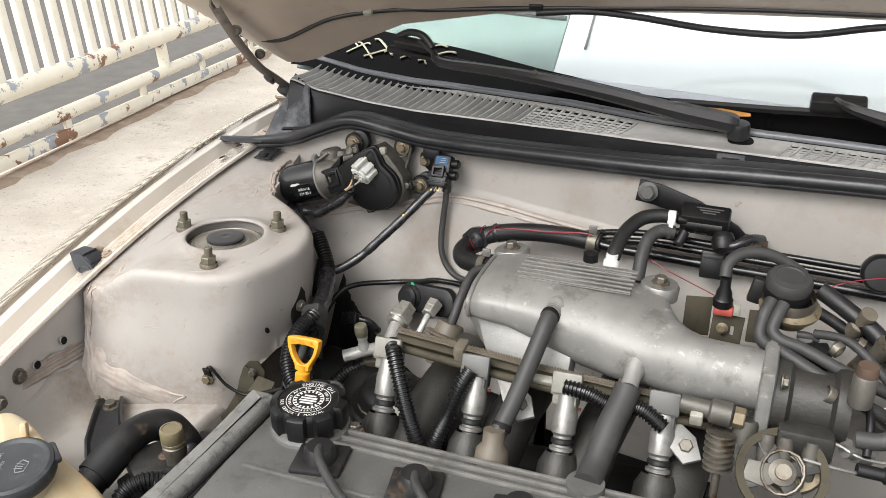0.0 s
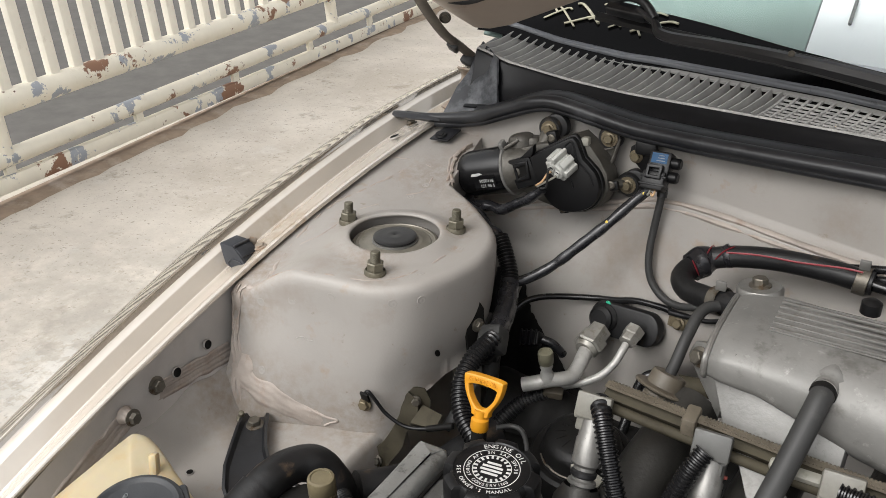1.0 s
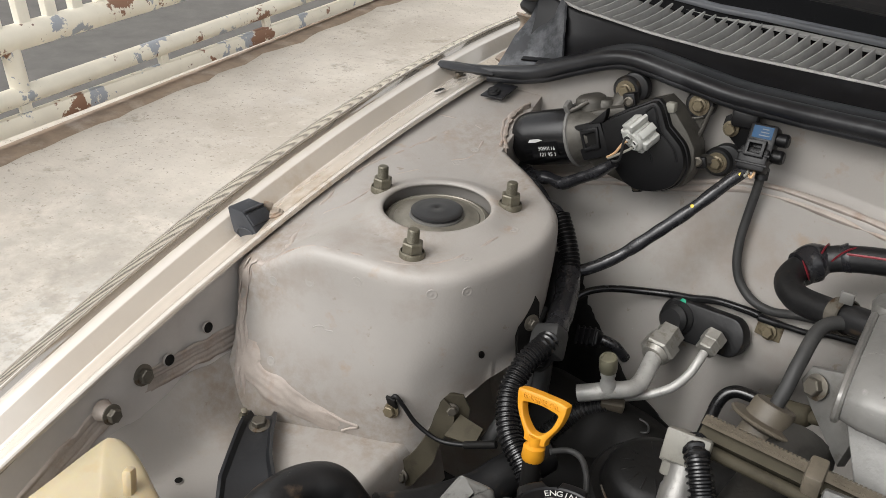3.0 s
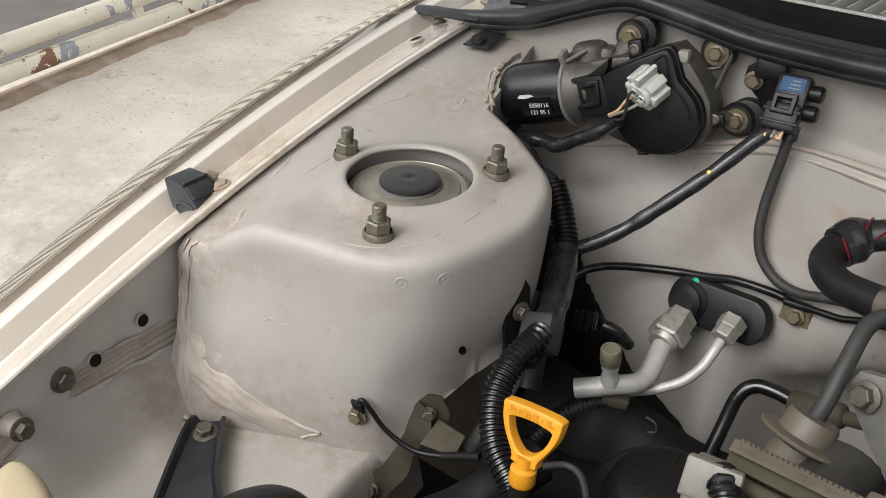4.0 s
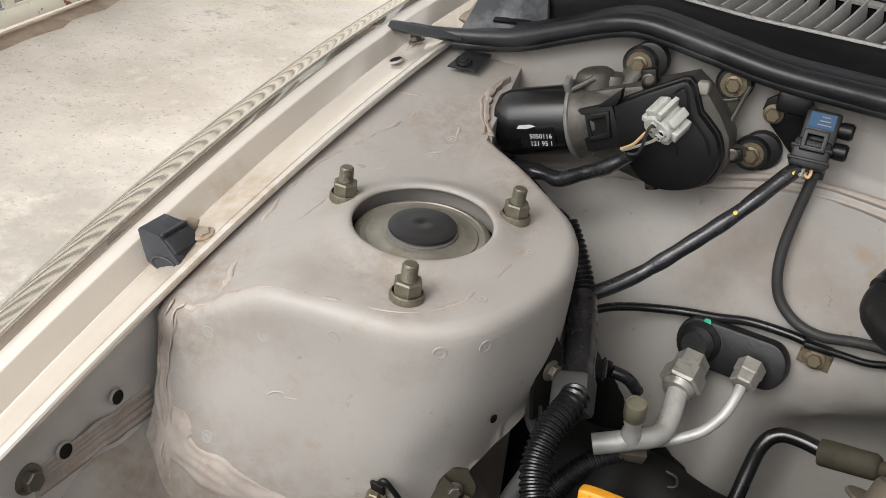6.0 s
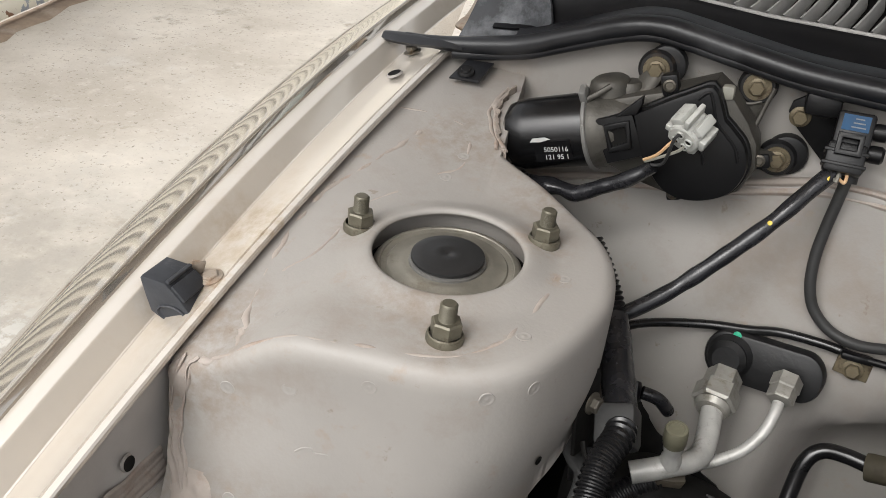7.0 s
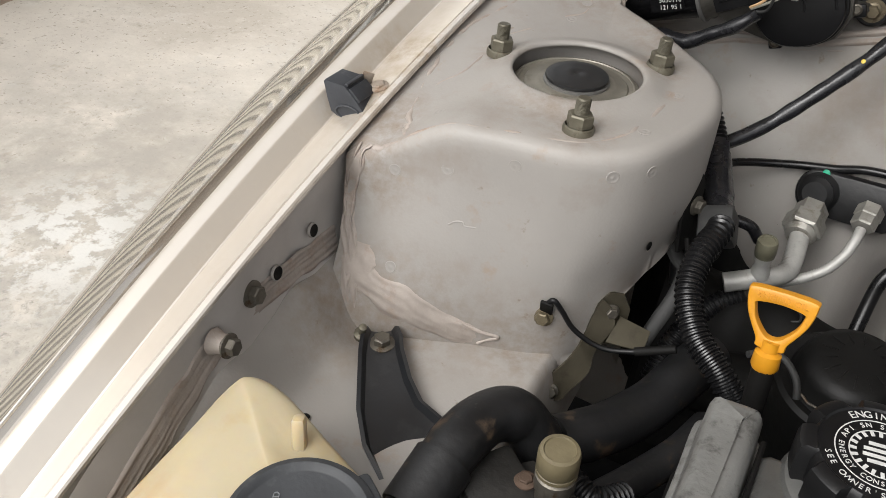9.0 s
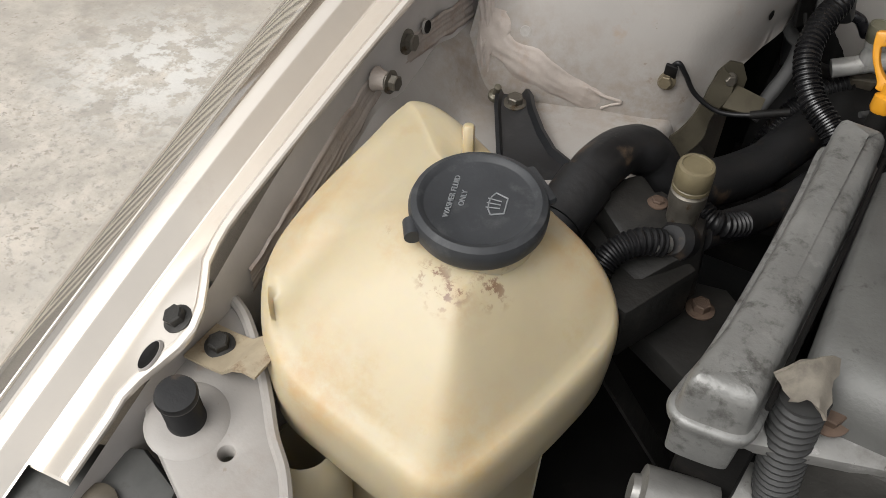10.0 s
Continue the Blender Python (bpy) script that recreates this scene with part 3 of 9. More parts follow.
from mathutils.bvhtree import BVHTree

body = thing("car_body", "champagne beige car body with open engine bay", "car body", (-0.25, 0, 0.3))

PROFILE = [(-0.400, -0.62), (-0.385, -0.45), (-0.366, -0.30), (-0.343, -0.19), (-0.319, -0.115), (-0.299, -0.069), (-0.282, -0.0405), (-0.269, -0.0240), (-0.258, -0.0120), (-0.248, -0.0030), (-0.239, 0.0040), (-0.231, 0.0093), (-0.223, 0.0132), (-0.2155, 0.0160), (-0.2095, 0.0178), (-0.2065, 0.0185), (-0.2055, 0.0186)]
GUTTER = [(-0.2055, 0.0186), (-0.2048, 0.0182), (-0.2042, 0.0174), (-0.2018, 0.0136), (-0.2004, 0.0128), (-0.1882, 0.0136), (-0.1872, 0.0132), (-0.1864, 0.0124), (-0.1768, 0.0008), (-0.1758, -0.0003), (-0.1745, -0.0006)]


def fender_pt(x, y, dz):
    """A point of the fender's section; in front of the tower the outer side falls away faster."""
    steep = 1 + 0.5 * min(1, max(0, (-0.10 - y) / 0.34)) if x < -0.2055 and dz > -0.2 else 1
    return Vector((x + 0.02 * y, y, crown(min(y, 0.45)) + 0.0186 + (dz - 0.0186) * steep))


ys = [-0.80 + 0.02 * i for i in range(82)]
fender = grid([[fender_pt(x, y, dz) for x, dz in PROFILE] for y in ys])
part("fender", fender, FENDER, body, "glossy champagne front fender", smooth=27)
part("fender_return", grid([[fender_pt(x, y, dz) for x, dz in GUTTER[:5]] for y in ys]), FENDER, body, "glossy inner return of the fender", smooth=27)
gutter = grid([[fender_pt(x, y, dz) for x, dz in GUTTER[4:]] for y in ys])
part("fender_gutter", gutter, FLANGE, body, "pale stepped gutter of the fender", smooth=27)


def flange_edge(y):
    e = -0.1365 + 0.048 * y
    return e + lerp([-0.61, -0.575, -0.561, -0.547, -0.531, -0.514, -0.500, -0.488, -0.475, -0.45], [0.016, 0.015, 0.013, 0.018, 0.0245, 0.0257, 0.021, 0.013, 0.004, 0.0], y)


def flange_row(y):
    e = flange_edge(y)
    z = crown(y)
    o = -0.1750 + 0.02 * y
    w = e - o
    pts = [(o, -0.0010), (o + w * 0.12, 0.0008), (o + w * 0.25, 0.0032), (o + w * 0.45, 0.0064), (e - 0.0070, 0.0112), (e - 0.0062, 0.0106), (e - 0.0052, 0.0116), (e - 0.0010, 0.0118), (e, 0.0104), (e - 0.0002, 0.007), (e - 0.0020, 0.0066), (o + 0.001, -0.0030)]
    return [Vector((x, y, z + dz)) for x, dz in pts]


fold = [fender_pt(-0.2052, y, 0.0184) for y in ys]
part("fender_fold", sweep(bmesh.new(), fold, [0.0015] * len(fold), 12), FENDER, body, "glossy folded fender edge")
flange = part("fender_flange", grid([flange_row(-0.615 + 0.0125 * i) for i in range(72)]), FLANGE, body, "pale painted inner flange of the fender")

# strut tower, as rings round the strut's axis
CX, CY = -0.022, 0.002
RIM = spline([(-0.150, -0.134, 0), (-0.105, -0.131, 0), (-0.040, -0.123, 0), (0.020, -0.114, 0), (0.062, -0.087, 0), (0.084, -0.032, 0), (0.089, 0.018, 0), (0.070, 0.070, 0), (0.020, 0.114, 0), (-0.036, 0.150, 0), (-0.053, 0.178, 0), (-0.060, 0.205, 0), (-0.054, 0.236, 0)], 10)
RIM = [Vector((p.x, p.y, 0)) for p in RIM] + [Vector((-0.052, 0.275, 0)), Vector((-0.150, 0.275, 0)), Vector((-0.150, -0.134, 0))]


def rim_radius(a):
    d, best = Vector((math.cos(a), math.sin(a), 0)), 0.11
    for p, q in zip(RIM, RIM[1:]):
        px, py, qx, qy = p.x - CX, p.y - CY, q.x - CX, q.y - CY
        den = d.x * (qy - py) - d.y * (qx - px)
        if abs(den) > 1e-9:
            r = (px * (qy - py) - py * (qx - px)) / den
            s = (px * d.y - py * d.x) / den
            if r > 0 and -0.001 <= s <= 1.001:
                best = r
    return best


def smooth01(t):
    t = min(max(t, 0), 1)
    return t * t * (3 - 2 * t)


def plate_z(x, y):
    w = smooth01((-0.060 - x) / 0.075)
    return (1 - w) * (0.772 + 0.17 * max(0, y - 0.09)) + w * (crown(y) + 0.0062) + 0.0012 * noise.noise(Vector((x, y, 0)) * 22)


def flare(x, y):
    return lerp([-0.15, -0.10, -0.04, 0.02, 0.06, 0.09], [0.046, 0.036, 0.020, 0.006, 0.0, 0.0], x) if y < 0 else 0.0


angles = [2 * math.pi * k / 160 for k in range(160)]
radii = {a: rim_radius(a) for a in angles}
tower_rows = []
for r, dz in ((0.0600, -0.026), (0.0585, -0.0100), (0.0535, -0.0044), (0.0505, -0.0030), (0.0502, -0.0016), (0.0512, -0.0002), (0.0535, 0.0004), (0.0565, 0.0), (0.0610, -0.0012), (0.0660, -0.0030), (0.0710, -0.0044), (0.0760, -0.0050)):
    tower_rows.append([Vector((CX + r * math.cos(a), CY + r * math.sin(a), plate_z(CX + r * math.cos(a), CY + r * math.sin(a)) + dz)) for a in angles])
for s in (0.3, 0.6, 1.0):
    row = []
    for a in angles:
        r = 0.076 + (radii[a] - 0.0105 - 0.076) * s
        x, y = CX + r * math.cos(a), CY + r * math.sin(a)
        row.append(Vector((x, y, plate_z(x, y) - 0.0050 * (1 - 0.40 * s))))
    tower_rows.append(row)
for back, dz in ((0.0078, -0.0005), (0.0046, -0.0020), (0.0022, -0.0046), (0.0006, -0.0085), (0.0, -0.0145), (0.0, -0.032), (0.0, -0.055), (0.0, -0.08), (0.0, -0.105), (0.0, -0.13), (0, -0.155), (0.0, -0.18), (0.0, -0.22), (0.0, -0.28), (0, -0.36)):
    row = []
    for a in angles:
        r = radii[a] - back
        x, y = CX + r * math.cos(a), CY + r * math.sin(a)
        z = plate_z(x, y) + dz - 0.003
        if y < -0.03 or (x > 0.03 and y < 0.09):
            z = max(z, lerp([-0.04, -0.01, 0.018, 0.036, 0.044, 0.050, 0.058, 0.068, 0.08], [0.42, 0.54, 0.562, 0.570, 0.582, 0.594, 0.608, 0.626, 0.642], x) + 0.003 * noise.noise(Vector((x * 60, 0, 0))))
        deep = max(0, plate_z(x, y) - 0.003 - z - 0.02)
        fl = flare(x, y) * smooth01(deep / 0.15)
        dent = (0.0035 * noise.noise(Vector((x, y, z)) * 11) + 0.0008 * noise.noise(Vector((x, y, z * 0.6)) * 34)) * smooth01(deep / 0.05)
        side = 0.0
        if deep > 0.04:
            side = -0.010 * smooth01((deep - 0.04) / 0.06) * smooth01((x - 0.02) / 0.04)
        row.append(Vector((x + dent + side, y - fl + dent, z)))
    tower_rows.append(row)
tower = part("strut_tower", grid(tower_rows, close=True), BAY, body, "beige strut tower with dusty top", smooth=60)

# strut bearing, dust cap, three studs with nuts
STRUT = Matrix.Translation((CX, CY, 0.7600))
part("bearing_plate", lathe([(0.0510, -0.012), (0.0505, -0.0020), (0.0490, -0.0002), (0.0474, 0.0006), (0.0452, 0.0010), (0.0446, 0.0002), (0.0410, -0.0004), (0.0400, 0.0006), (0.0330, 0.0012), (0.0318, 0.0022), (0.0285, 0.0026), (0.0, 0.0028)], 72, STRUT), DISC, tower, "dusty grey bearing plate")
# Black ring puts the gap's shade into its colour.
part("gap_shade_ring", lathe([(0.0470, -0.012), (0.0600, -0.012)], 64, STRUT), DARK, tower, "black ring painting the shade round the bearing plate")
part("cap_ring", lathe([(0.0262, 0.0020), (0.0258, 0.0040), (0.0245, 0.0046), (0.0, 0.0046)], 48, STRUT), ALU_BRIGHT, tower, "bright metal ring")
part("dust_cap", lathe([(0.0240, 0.0050), (0.0248, 0.0062), (0.0245, 0.0076), (0.0225, 0.0084), (0.018, 0.0082), (0.010, 0.0090), (0.0025, 0.0094), (0.0015, 0.0088), (0, 0.0088)], 48, STRUT), CAPRUBBER, tower, "round black rubber dust cap")
stud = bmesh.new()
lathe([(0, -0.002), (0.0106, -0.002), (0.0108, 0.0012), (0.0102, 0.0030), (0.0094, 0.0036)], 28, None, stud)
hexagon(stud, 0.0090, 0.0030, 0.0118)
th = [(0.0048, 0.010)]
for i in range(12):
    th += [(0.0050, 0.0118 + i * 0.0009), (0.0044, 0.0123 + i * 0.0009)]
lathe(th + [(0.0040, 0.0228), (0, 0.0232)], 16, None, stud)
stud_me = shaded(stud, STUD, "stud_nut", 30)
stud_zn = stud_me.copy()
stud_zn.materials[0] = STUD
for i, (x, y) in enumerate(((-0.089, 0.006), (0.031, 0.046), (0.009, -0.082))):
    again("stud_nut", stud_me if i else stud_zn, tower, frame_of((x, y, plate_z(x, y) - 0.0028), (0.03, 0.05, 1)) @ Matrix.Scale(1.06, 4), "threaded strut stud with flange nut")

# apron below the flange, floor of the bay
def apron_x(y, z):
    return -0.157 + 0.010 * smooth01((0.66 - z) / 0.05) + 0.004 * smooth01((z - 0.690) / 0.02)


apron_rows = []
for j in range(70):
    y = -0.80 + 0.01 * j
    row = []
    for i in range(22):
        u = i / 21
        z = (crown(y) + 0.004) * (1 - u) + 0.36 * u
        x = apron_x(y, z)
        x += -0.004 * math.exp(-((y + 0.19) / 0.012) ** 2) * (1 if z > 0.66 else 0.2)
        x += 0.0035 * math.exp(-((y + 0.265) / 0.02) ** 2)
        row.append(Vector((x, y, z)))
    apron_rows.append(row)
apron = part("apron_wall", grid(apron_rows), APRON, body, "grey primed inner wing wall", smooth=60)


def floor_z(x, y):
    z = 0.592 + 0.046 * smooth01((-0.108 - x) / 0.046) ** 1.4 - 0.02 * smooth01((-0.27 - y) / 0.10)
    z += 0.006 * smooth01((0.03 - abs(y + 0.20)) / 0.03) * smooth01((-0.09 - x) / 0.03)
    z -= 0.15 * smooth01((x - 0.024) / 0.04)
    return z + 0.0015 * noise.noise(Vector((x, y, 0)) * 30)


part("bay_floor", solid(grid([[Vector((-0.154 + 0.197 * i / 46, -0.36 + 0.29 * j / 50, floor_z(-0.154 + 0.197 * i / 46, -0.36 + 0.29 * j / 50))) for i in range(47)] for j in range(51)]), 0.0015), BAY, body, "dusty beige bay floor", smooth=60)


def ribbon(pts, width, thick, across, rough=0.0012, n=10, seg=9, seed=0.0, sheet=None):
    """A brushed bead of sealer along points; across: the direction of its width."""
    rows = []
    for i, p in enumerate(spline(pts, n)):
        w = width * (0.8 + 0.45 * noise.noise(p * 40 + Vector((seed, 0, 0))))
        ac = Vector(across[min(i // n, len(across) - 1)]).normalized()
        d = (Vector(pts[-1]) - Vector(pts[0])).normalized()
        up = d.cross(ac).normalized()
        if up.y > 0.3 or up.z < -0.3:
            up = -up
        row = []
        last = (len(pts) - 1) * n
        ends = smooth01(min(i, last - i) / (0.16 * last))
        w *= 0.45 + 0.55 * ends
        for k in range(seg):
            t = k / (seg - 1) * 2 - 1
            h = ends * thick * (1 - t * t) + (rough * noise.noise(Vector((t * 2.6 + seed, i * 0.07, seed))) if abs(t) < 0.95 else -0.002)
            if sheet:
                row.append(sheet(*(p + ac * (t * w / 2)), max(h * ends - 0.0003 * (1 - ends), -0.0004))[0])
            else:
                row.append(p + ac * (t * w / 2) + up * h)
        rows.append(row)
    return grid(rows)


def wall_y(x, z):
    """Front face of the strut tower at a height."""
    deep = 0.760 - z
    top = lerp([-0.150, -0.105, -0.040, 0.020, 0.060], [-0.134, -0.131, -0.123, -0.114, -0.088], x)
    return top - flare(x, -0.1) * smooth01((deep - 0.02) / 0.15)


# brushed band of sealer where the apron meets the floor
band = []
for i in range(150):
    y = -0.140 - 0.0021 * i
    z1 = min(0.6635 - 0.075 * (y + 0.14), crown(y) - 0.021)
    z0 = z1 - 0.023
    line = []
    for k in range(23):
        u = k / 22
        ragged = 0.004 * noise.noise(Vector((y * 55, 3.0 * (u > 0.5), 7)))
        z = z0 + (z1 - z0) * u + ragged * (1 if k in (0, 1, 21, 22) else 0.4)
        h = 0.0002 if k in (0, 22) else 0.0016 + 0.0011 * noise.noise(Vector((y * 6, u * 11, 2))) + 0.0006 * noise.noise(Vector((y * 14, u * 26, 5)))
        line.append(Vector((apron_x(y, z) + h, y, z)))
    band.append(line)
part("sealer_band", grid(band), SEALER, apron, "brushed seam sealer", smooth=80)

BOLT10 = bolt_mesh("bolt", STEEL, 0.010, 0.0080, 0.0055)
BOLT10Z = bolt_mesh("bolt", ZINC, 0.010, 0.0080, 0.0055)
BOLT12 = bolt_mesh("bolt", STEEL, 0.012, 0.0098, 0.0070)
BOLT12R = bolt_mesh("bolt", RUST, 0.012, 0.0105, 0.0070)
BOLTD = bolt_mesh("bolt", GRIMY_SHADED, 0.012, 0.0098, 0.0070)
BOLTW = bolt_mesh("bolt", ZINC, 0.010, 0.0072, 0.0055, 0.0105)


def hole_disc(parent, at, normal, r=0.0045, ry=None, lip=True):
    """A punched hole: a low rolled lip round a black disc painting its shade."""
    m = frame_of(at, normal) @ Matrix.Diagonal((1, (ry or r) / r, 1, 1))
    if lip:
        part("hole_lip", lathe([(r * 0.99, 0.0002), (r * 1.0, 0.0010), (r * 1.05, 0.0010), (r * 1.18, -0.0008)], 20, m), BAY, parent)
    part("hole_shade", lathe([(r * 1.0, 0.0009), (r * 0.92, 0.0006), (0, 0.0004)], 20, m), DARK, parent)


hole_disc(apron, (-0.1540, -0.172, 0.678), (1, 0, 0.15), 0.0050)
hole_disc(apron, (-0.1535, -0.219, 0.670), (1, 0, 0.15), 0.0052)
again("bolt", BOLT12, apron, frame_of((-0.1545, -0.247, 0.6705), (1, 0, 0.15)), "hex bolt in the apron")
part("bolt_boss", lathe([(0.0095, 0.0), (0.0075, 0.005), (0.0065, 0.010), (0, 0.010)], 22, frame_of((-0.153, -0.291, 0.6625), (1, 0, 0.12))), SEALER, apron, "sealed boss under the bolt")
again("bolt", BOLT12, apron, frame_of((-0.141, -0.291, 0.6640), (1, 0, 0.12)) @ Matrix.Scale(0.9, 4), "hex bolt in the apron")
again("bolt", BOLT10, flange, frame_of((-0.157, 0.250, crown(0.25) + 0.0060), (-0.34, -0.1, 1)), "small flange bolt")
hole_disc(flange, (-0.151, 0.197, crown(0.197) + 0.0100), (-0.34, -0.13, 1), 0.0060)
again("bolt", BOLTD, flange, frame_of((-0.151, -0.513, crown(-0.513) + 0.0086), (-0.25, -0.38, 1)), "dark flange bolt")
hole_disc(flange, (-0.152, -0.539, crown(-0.539) + 0.0112), (-0.28, -0.40, 1), 0.0055, 0.0095)
hole_disc(body, (-0.073, -0.266, 0.5905), (0, 0, 1), 0.0055)
hole_disc(body, (-0.102, -0.266, 0.5930), (0, 0, 1), 0.0035)
part("floor_stud", lathe([(0.006, 0), (0.006, 0.004), (0.003, 0.006), (0.003, 0.015), (0, 0.016)], 14, frame_of((-0.108, -0.180, 0.600), (0.3, -0.3, 1))), STUD, body)

# firewall with a pressed ledge
def fw_y(x, z):
    y = lerp([-0.30, -0.16, 0.0, 0.15, 0.25, 0.35, 0.5, 0.8, 1.2], [0.272, 0.268, 0.258, 0.245, 0.222, 0.186, 0.134, 0.104, 0.09], x)
    low = lerp([0.30, 0.45, 0.63, 0.768, 0.776, 0.786, 0.90], [-0.16, -0.115, -0.058, -0.020, -0.018, 0.0, 0.0], z)
    over = 0.13 * smooth01((x - 0.205) / 0.09) * smooth01((0.635 + 0.55 * min(0.07, max(0, x - 0.28)) - z) / 0.12)
    return y + low + over


fz = [0.33, 0.40, 0.46, 0.52, 0.57, 0.61, 0.65, 0.69, 0.73, 0.755, 0.766, 0.770, 0.773, 0.776, 0.781, 0.786, 0.80, 0.82, 0.84, 0.86, 0.885]


def seam_drop(x):
    return lerp([-0.1, -0.03, 0.06, 0.15, 0.20, 0.23, 0.30, 0.38, 0.6], [-0.073, -0.070, -0.041, -0.020, -0.001, 0.004, 0.008, 0.009, 0.012], x)


rows = []
for z in fz:
    row = []
    for i in range(121):
        x = -0.14 + 0.0105 * i
        zz = z + seam_drop(x) * smooth01((z - 0.60) / 0.16) * (1 - smooth01((z - 0.79) / 0.05))
        if z > 0.79:
            top = lerp([-0.14, -0.09, -0.04, 0.0, 0.05, 0.10, 0.17, 0.27, 0.52, 1.1], [0.810, 0.816, 0.832, 0.850, 0.866, 0.864, 0.859, 0.865, 0.888, 0.908], x)
            zz = 0.79 + (z - 0.79) / 0.095 * (top - 0.79)
        dome = 0.010 * math.exp(-(((x - 0.118) / 0.035) ** 2 + ((zz - 0.615) / 0.035) ** 2))
        row.append(Vector((x, fw_y(x, z) - dome * 0.8 + 0.0015 * noise.noise(Vector((x, 0, zz)) * 12), zz)))
    rows.append(row)
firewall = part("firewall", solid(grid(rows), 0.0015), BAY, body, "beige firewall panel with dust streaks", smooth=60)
for o, dz in ((0.0046, 0.0050), (0.0026, -0.0030), (0.0034, -0.0105)):
    bead = [Vector((x, fw_y(x, 0.774) - 0.002 + o, 0.7745 + seam_drop(x) + dz + 0.0012 * noise.noise(Vector((x * 14, dz * 300, 0))))) for x in [-0.06 + 0.02 * i for i in range(48)]]
    part("seam_bead", sweep(bmesh.new(), bead, [0.0046 + 0.0016 * noise.noise(p * 45) for p in bead], 10, True, 0.75), SEALER, firewall, "folded seam with old sealer")
part("seal_clip_plate", plate([(-0.016, -0.012), (0.010, -0.014), (0.020, 0.016), (-0.004, 0.018)], [], 0.0022, frame_of((-0.0960, 0.2330, 0.8030), (0.05, -0.22, 1), (1, 0.25, 0)), 0.0008), SEALRUBBER, body, "black clip plate")
part("clip_screw", lathe([(0.0078, 0.0), (0.0070, 0.0022), (0.0045, 0.0022), (0.0040, 0.0034), (0, 0.0036)], 20, frame_of((-0.0975, 0.2285, 0.8032), (0.05, -0.22, 1))), RUBBER, body)

# spot welds and small dabs on the tower face
weld = shaded(lathe([(0.0050, -0.0004), (0.0046, 0.0002), (0.0040, 0.0003), (0.0035, 0.0001), (0.0014, 0.0001), (0.0008, 0.0003), (0.0, 0.0003)], 20), BAY, "spot_weld")
tower_tree = BVHTree.FromPolygons([v.co for v in tower.data.vertices], [list(p.vertices) for p in tower.data.polygons])


def on_tower(x, y, z, lift=0.0):
    """The nearest place on the tower's sheet and its outward normal."""
    p, n, _, _ = tower_tree.find_nearest(Vector((x, y, z)))
    if n.dot(p - Vector((CX, CY + 0.05, 0.60))) < 0:
        n = -n
    return p + n * lift, n


for at in ((-0.108, -0.127, 0.724), (-0.068, -0.126, 0.735), (-0.020, -0.120, 0.750), (0.044, -0.103, 0.752), (0.070, -0.085, 0.752), (-0.10, -0.15, 0.650), (-0.062, 0.098, 0.768), (0.055, 0.012, 0.768), (-0.10, -0.09, 0.768), (0.05, -0.06, 0.768), (-0.06, 0.13, 0.77)):
    p, n = on_tower(*at)
    again("spot_weld", weld, tower, frame_of(p, n))
p, n = on_tower(0.064, -0.060, 0.681, 0.0008)
hole_disc(tower, p, n, 0.0030, 0.0064, lip=False)
# layered sheet edges with old sealer on the tower's top
for pts, r, sd in ((((-0.128, -0.140, 0.745), (-0.118, -0.123, 0.76), (-0.126, -0.070, 0.765), (-0.134, -0.010, 0.767), (-0.132, 0.032, 0.77), (-0.116, 0.085, 0.775), (-0.10, 0.14, 0.785)), 0.0030, 1.0), (((-0.135, -0.136, 0.74), (-0.112, -0.129, 0.757), (-0.093, -0.121, 0.766), (-0.042, -0.113, 0.766), (0.013, -0.099, 0.766), (0.040, -0.069, 0.766), (0.048, -0.031, 0.766), (0.050, 0.012, 0.766)), 0.0018, 4.0), (((-0.136, 0.160, 0.785), (-0.0975, 0.1695, 0.782), (-0.069, 0.166, 0.78), (-0.0616, 0.1525, 0.78), (-0.057, 0.1155, 0.775), (-0.069, 0.098, 0.772)), 0.0018, 9.0), (((-0.121, -0.05, 0.766), (-0.105, -0.02, 0.766), (-0.102, 0.03, 0.767), (-0.085, 0.062, 0.768)), 0.0014, 7.0)):
    q = []
    for p in spline(pts, 14):
        s, n = on_tower(p.x + 0.002 * noise.noise(p * 60 + Vector((sd, 0, 0))), p.y, p.z, -r * 0.68)
        q.append(s)
    part("sheet_edge", sweep(bmesh.new(), q, [r * (0.85 + 0.7 * noise.noise(p * 90 + Vector((0, sd, 0)))) for p in q], 8), SEALER, tower, "old sealed sheet edge", smooth=80)
# wrinkled sealer down the tower's outer corner, and the band that sweeps to the floor
corner_path = [(-0.1375, -0.131, 0.742), (-0.1405, -0.134, 0.727), (-0.1445, -0.137, 0.711), (-0.1465, -0.140, 0.693), (-0.1450, -0.1445, 0.674), (-0.1385, -0.150, 0.657), (-0.1340, -0.156, 0.643), (-0.1320, -0.1625, 0.626), (-0.126, -0.169, 0.606)]
part("sealer_coat", ribbon(corner_path, 0.022, 0.0010, [(0.95, -0.3, 0)], 0.0022, 14, 19, 1.0, on_tower), SEALER, tower, "wrinkled seam sealer", smooth=80)
for off, r, sd in ((0.0, 0.0022, 2.0), (0.006, 0.0015, 5.0)):
    q = [on_tower(p.x + off + 0.003 * noise.noise(p * 60 + Vector((sd, 0, 0))), p.y, p.z, 0.0008)[0] for p in spline(corner_path[:-1], 16)]
    part("sealer_bead", sweep(bmesh.new(), q, [r * (0.75 + 0.9 * noise.noise(p * 75 + Vector((0, sd, 0)))) for p in q], 8, True, 0.55), SEALER, tower, "lumpy bead of seam sealer", smooth=80)
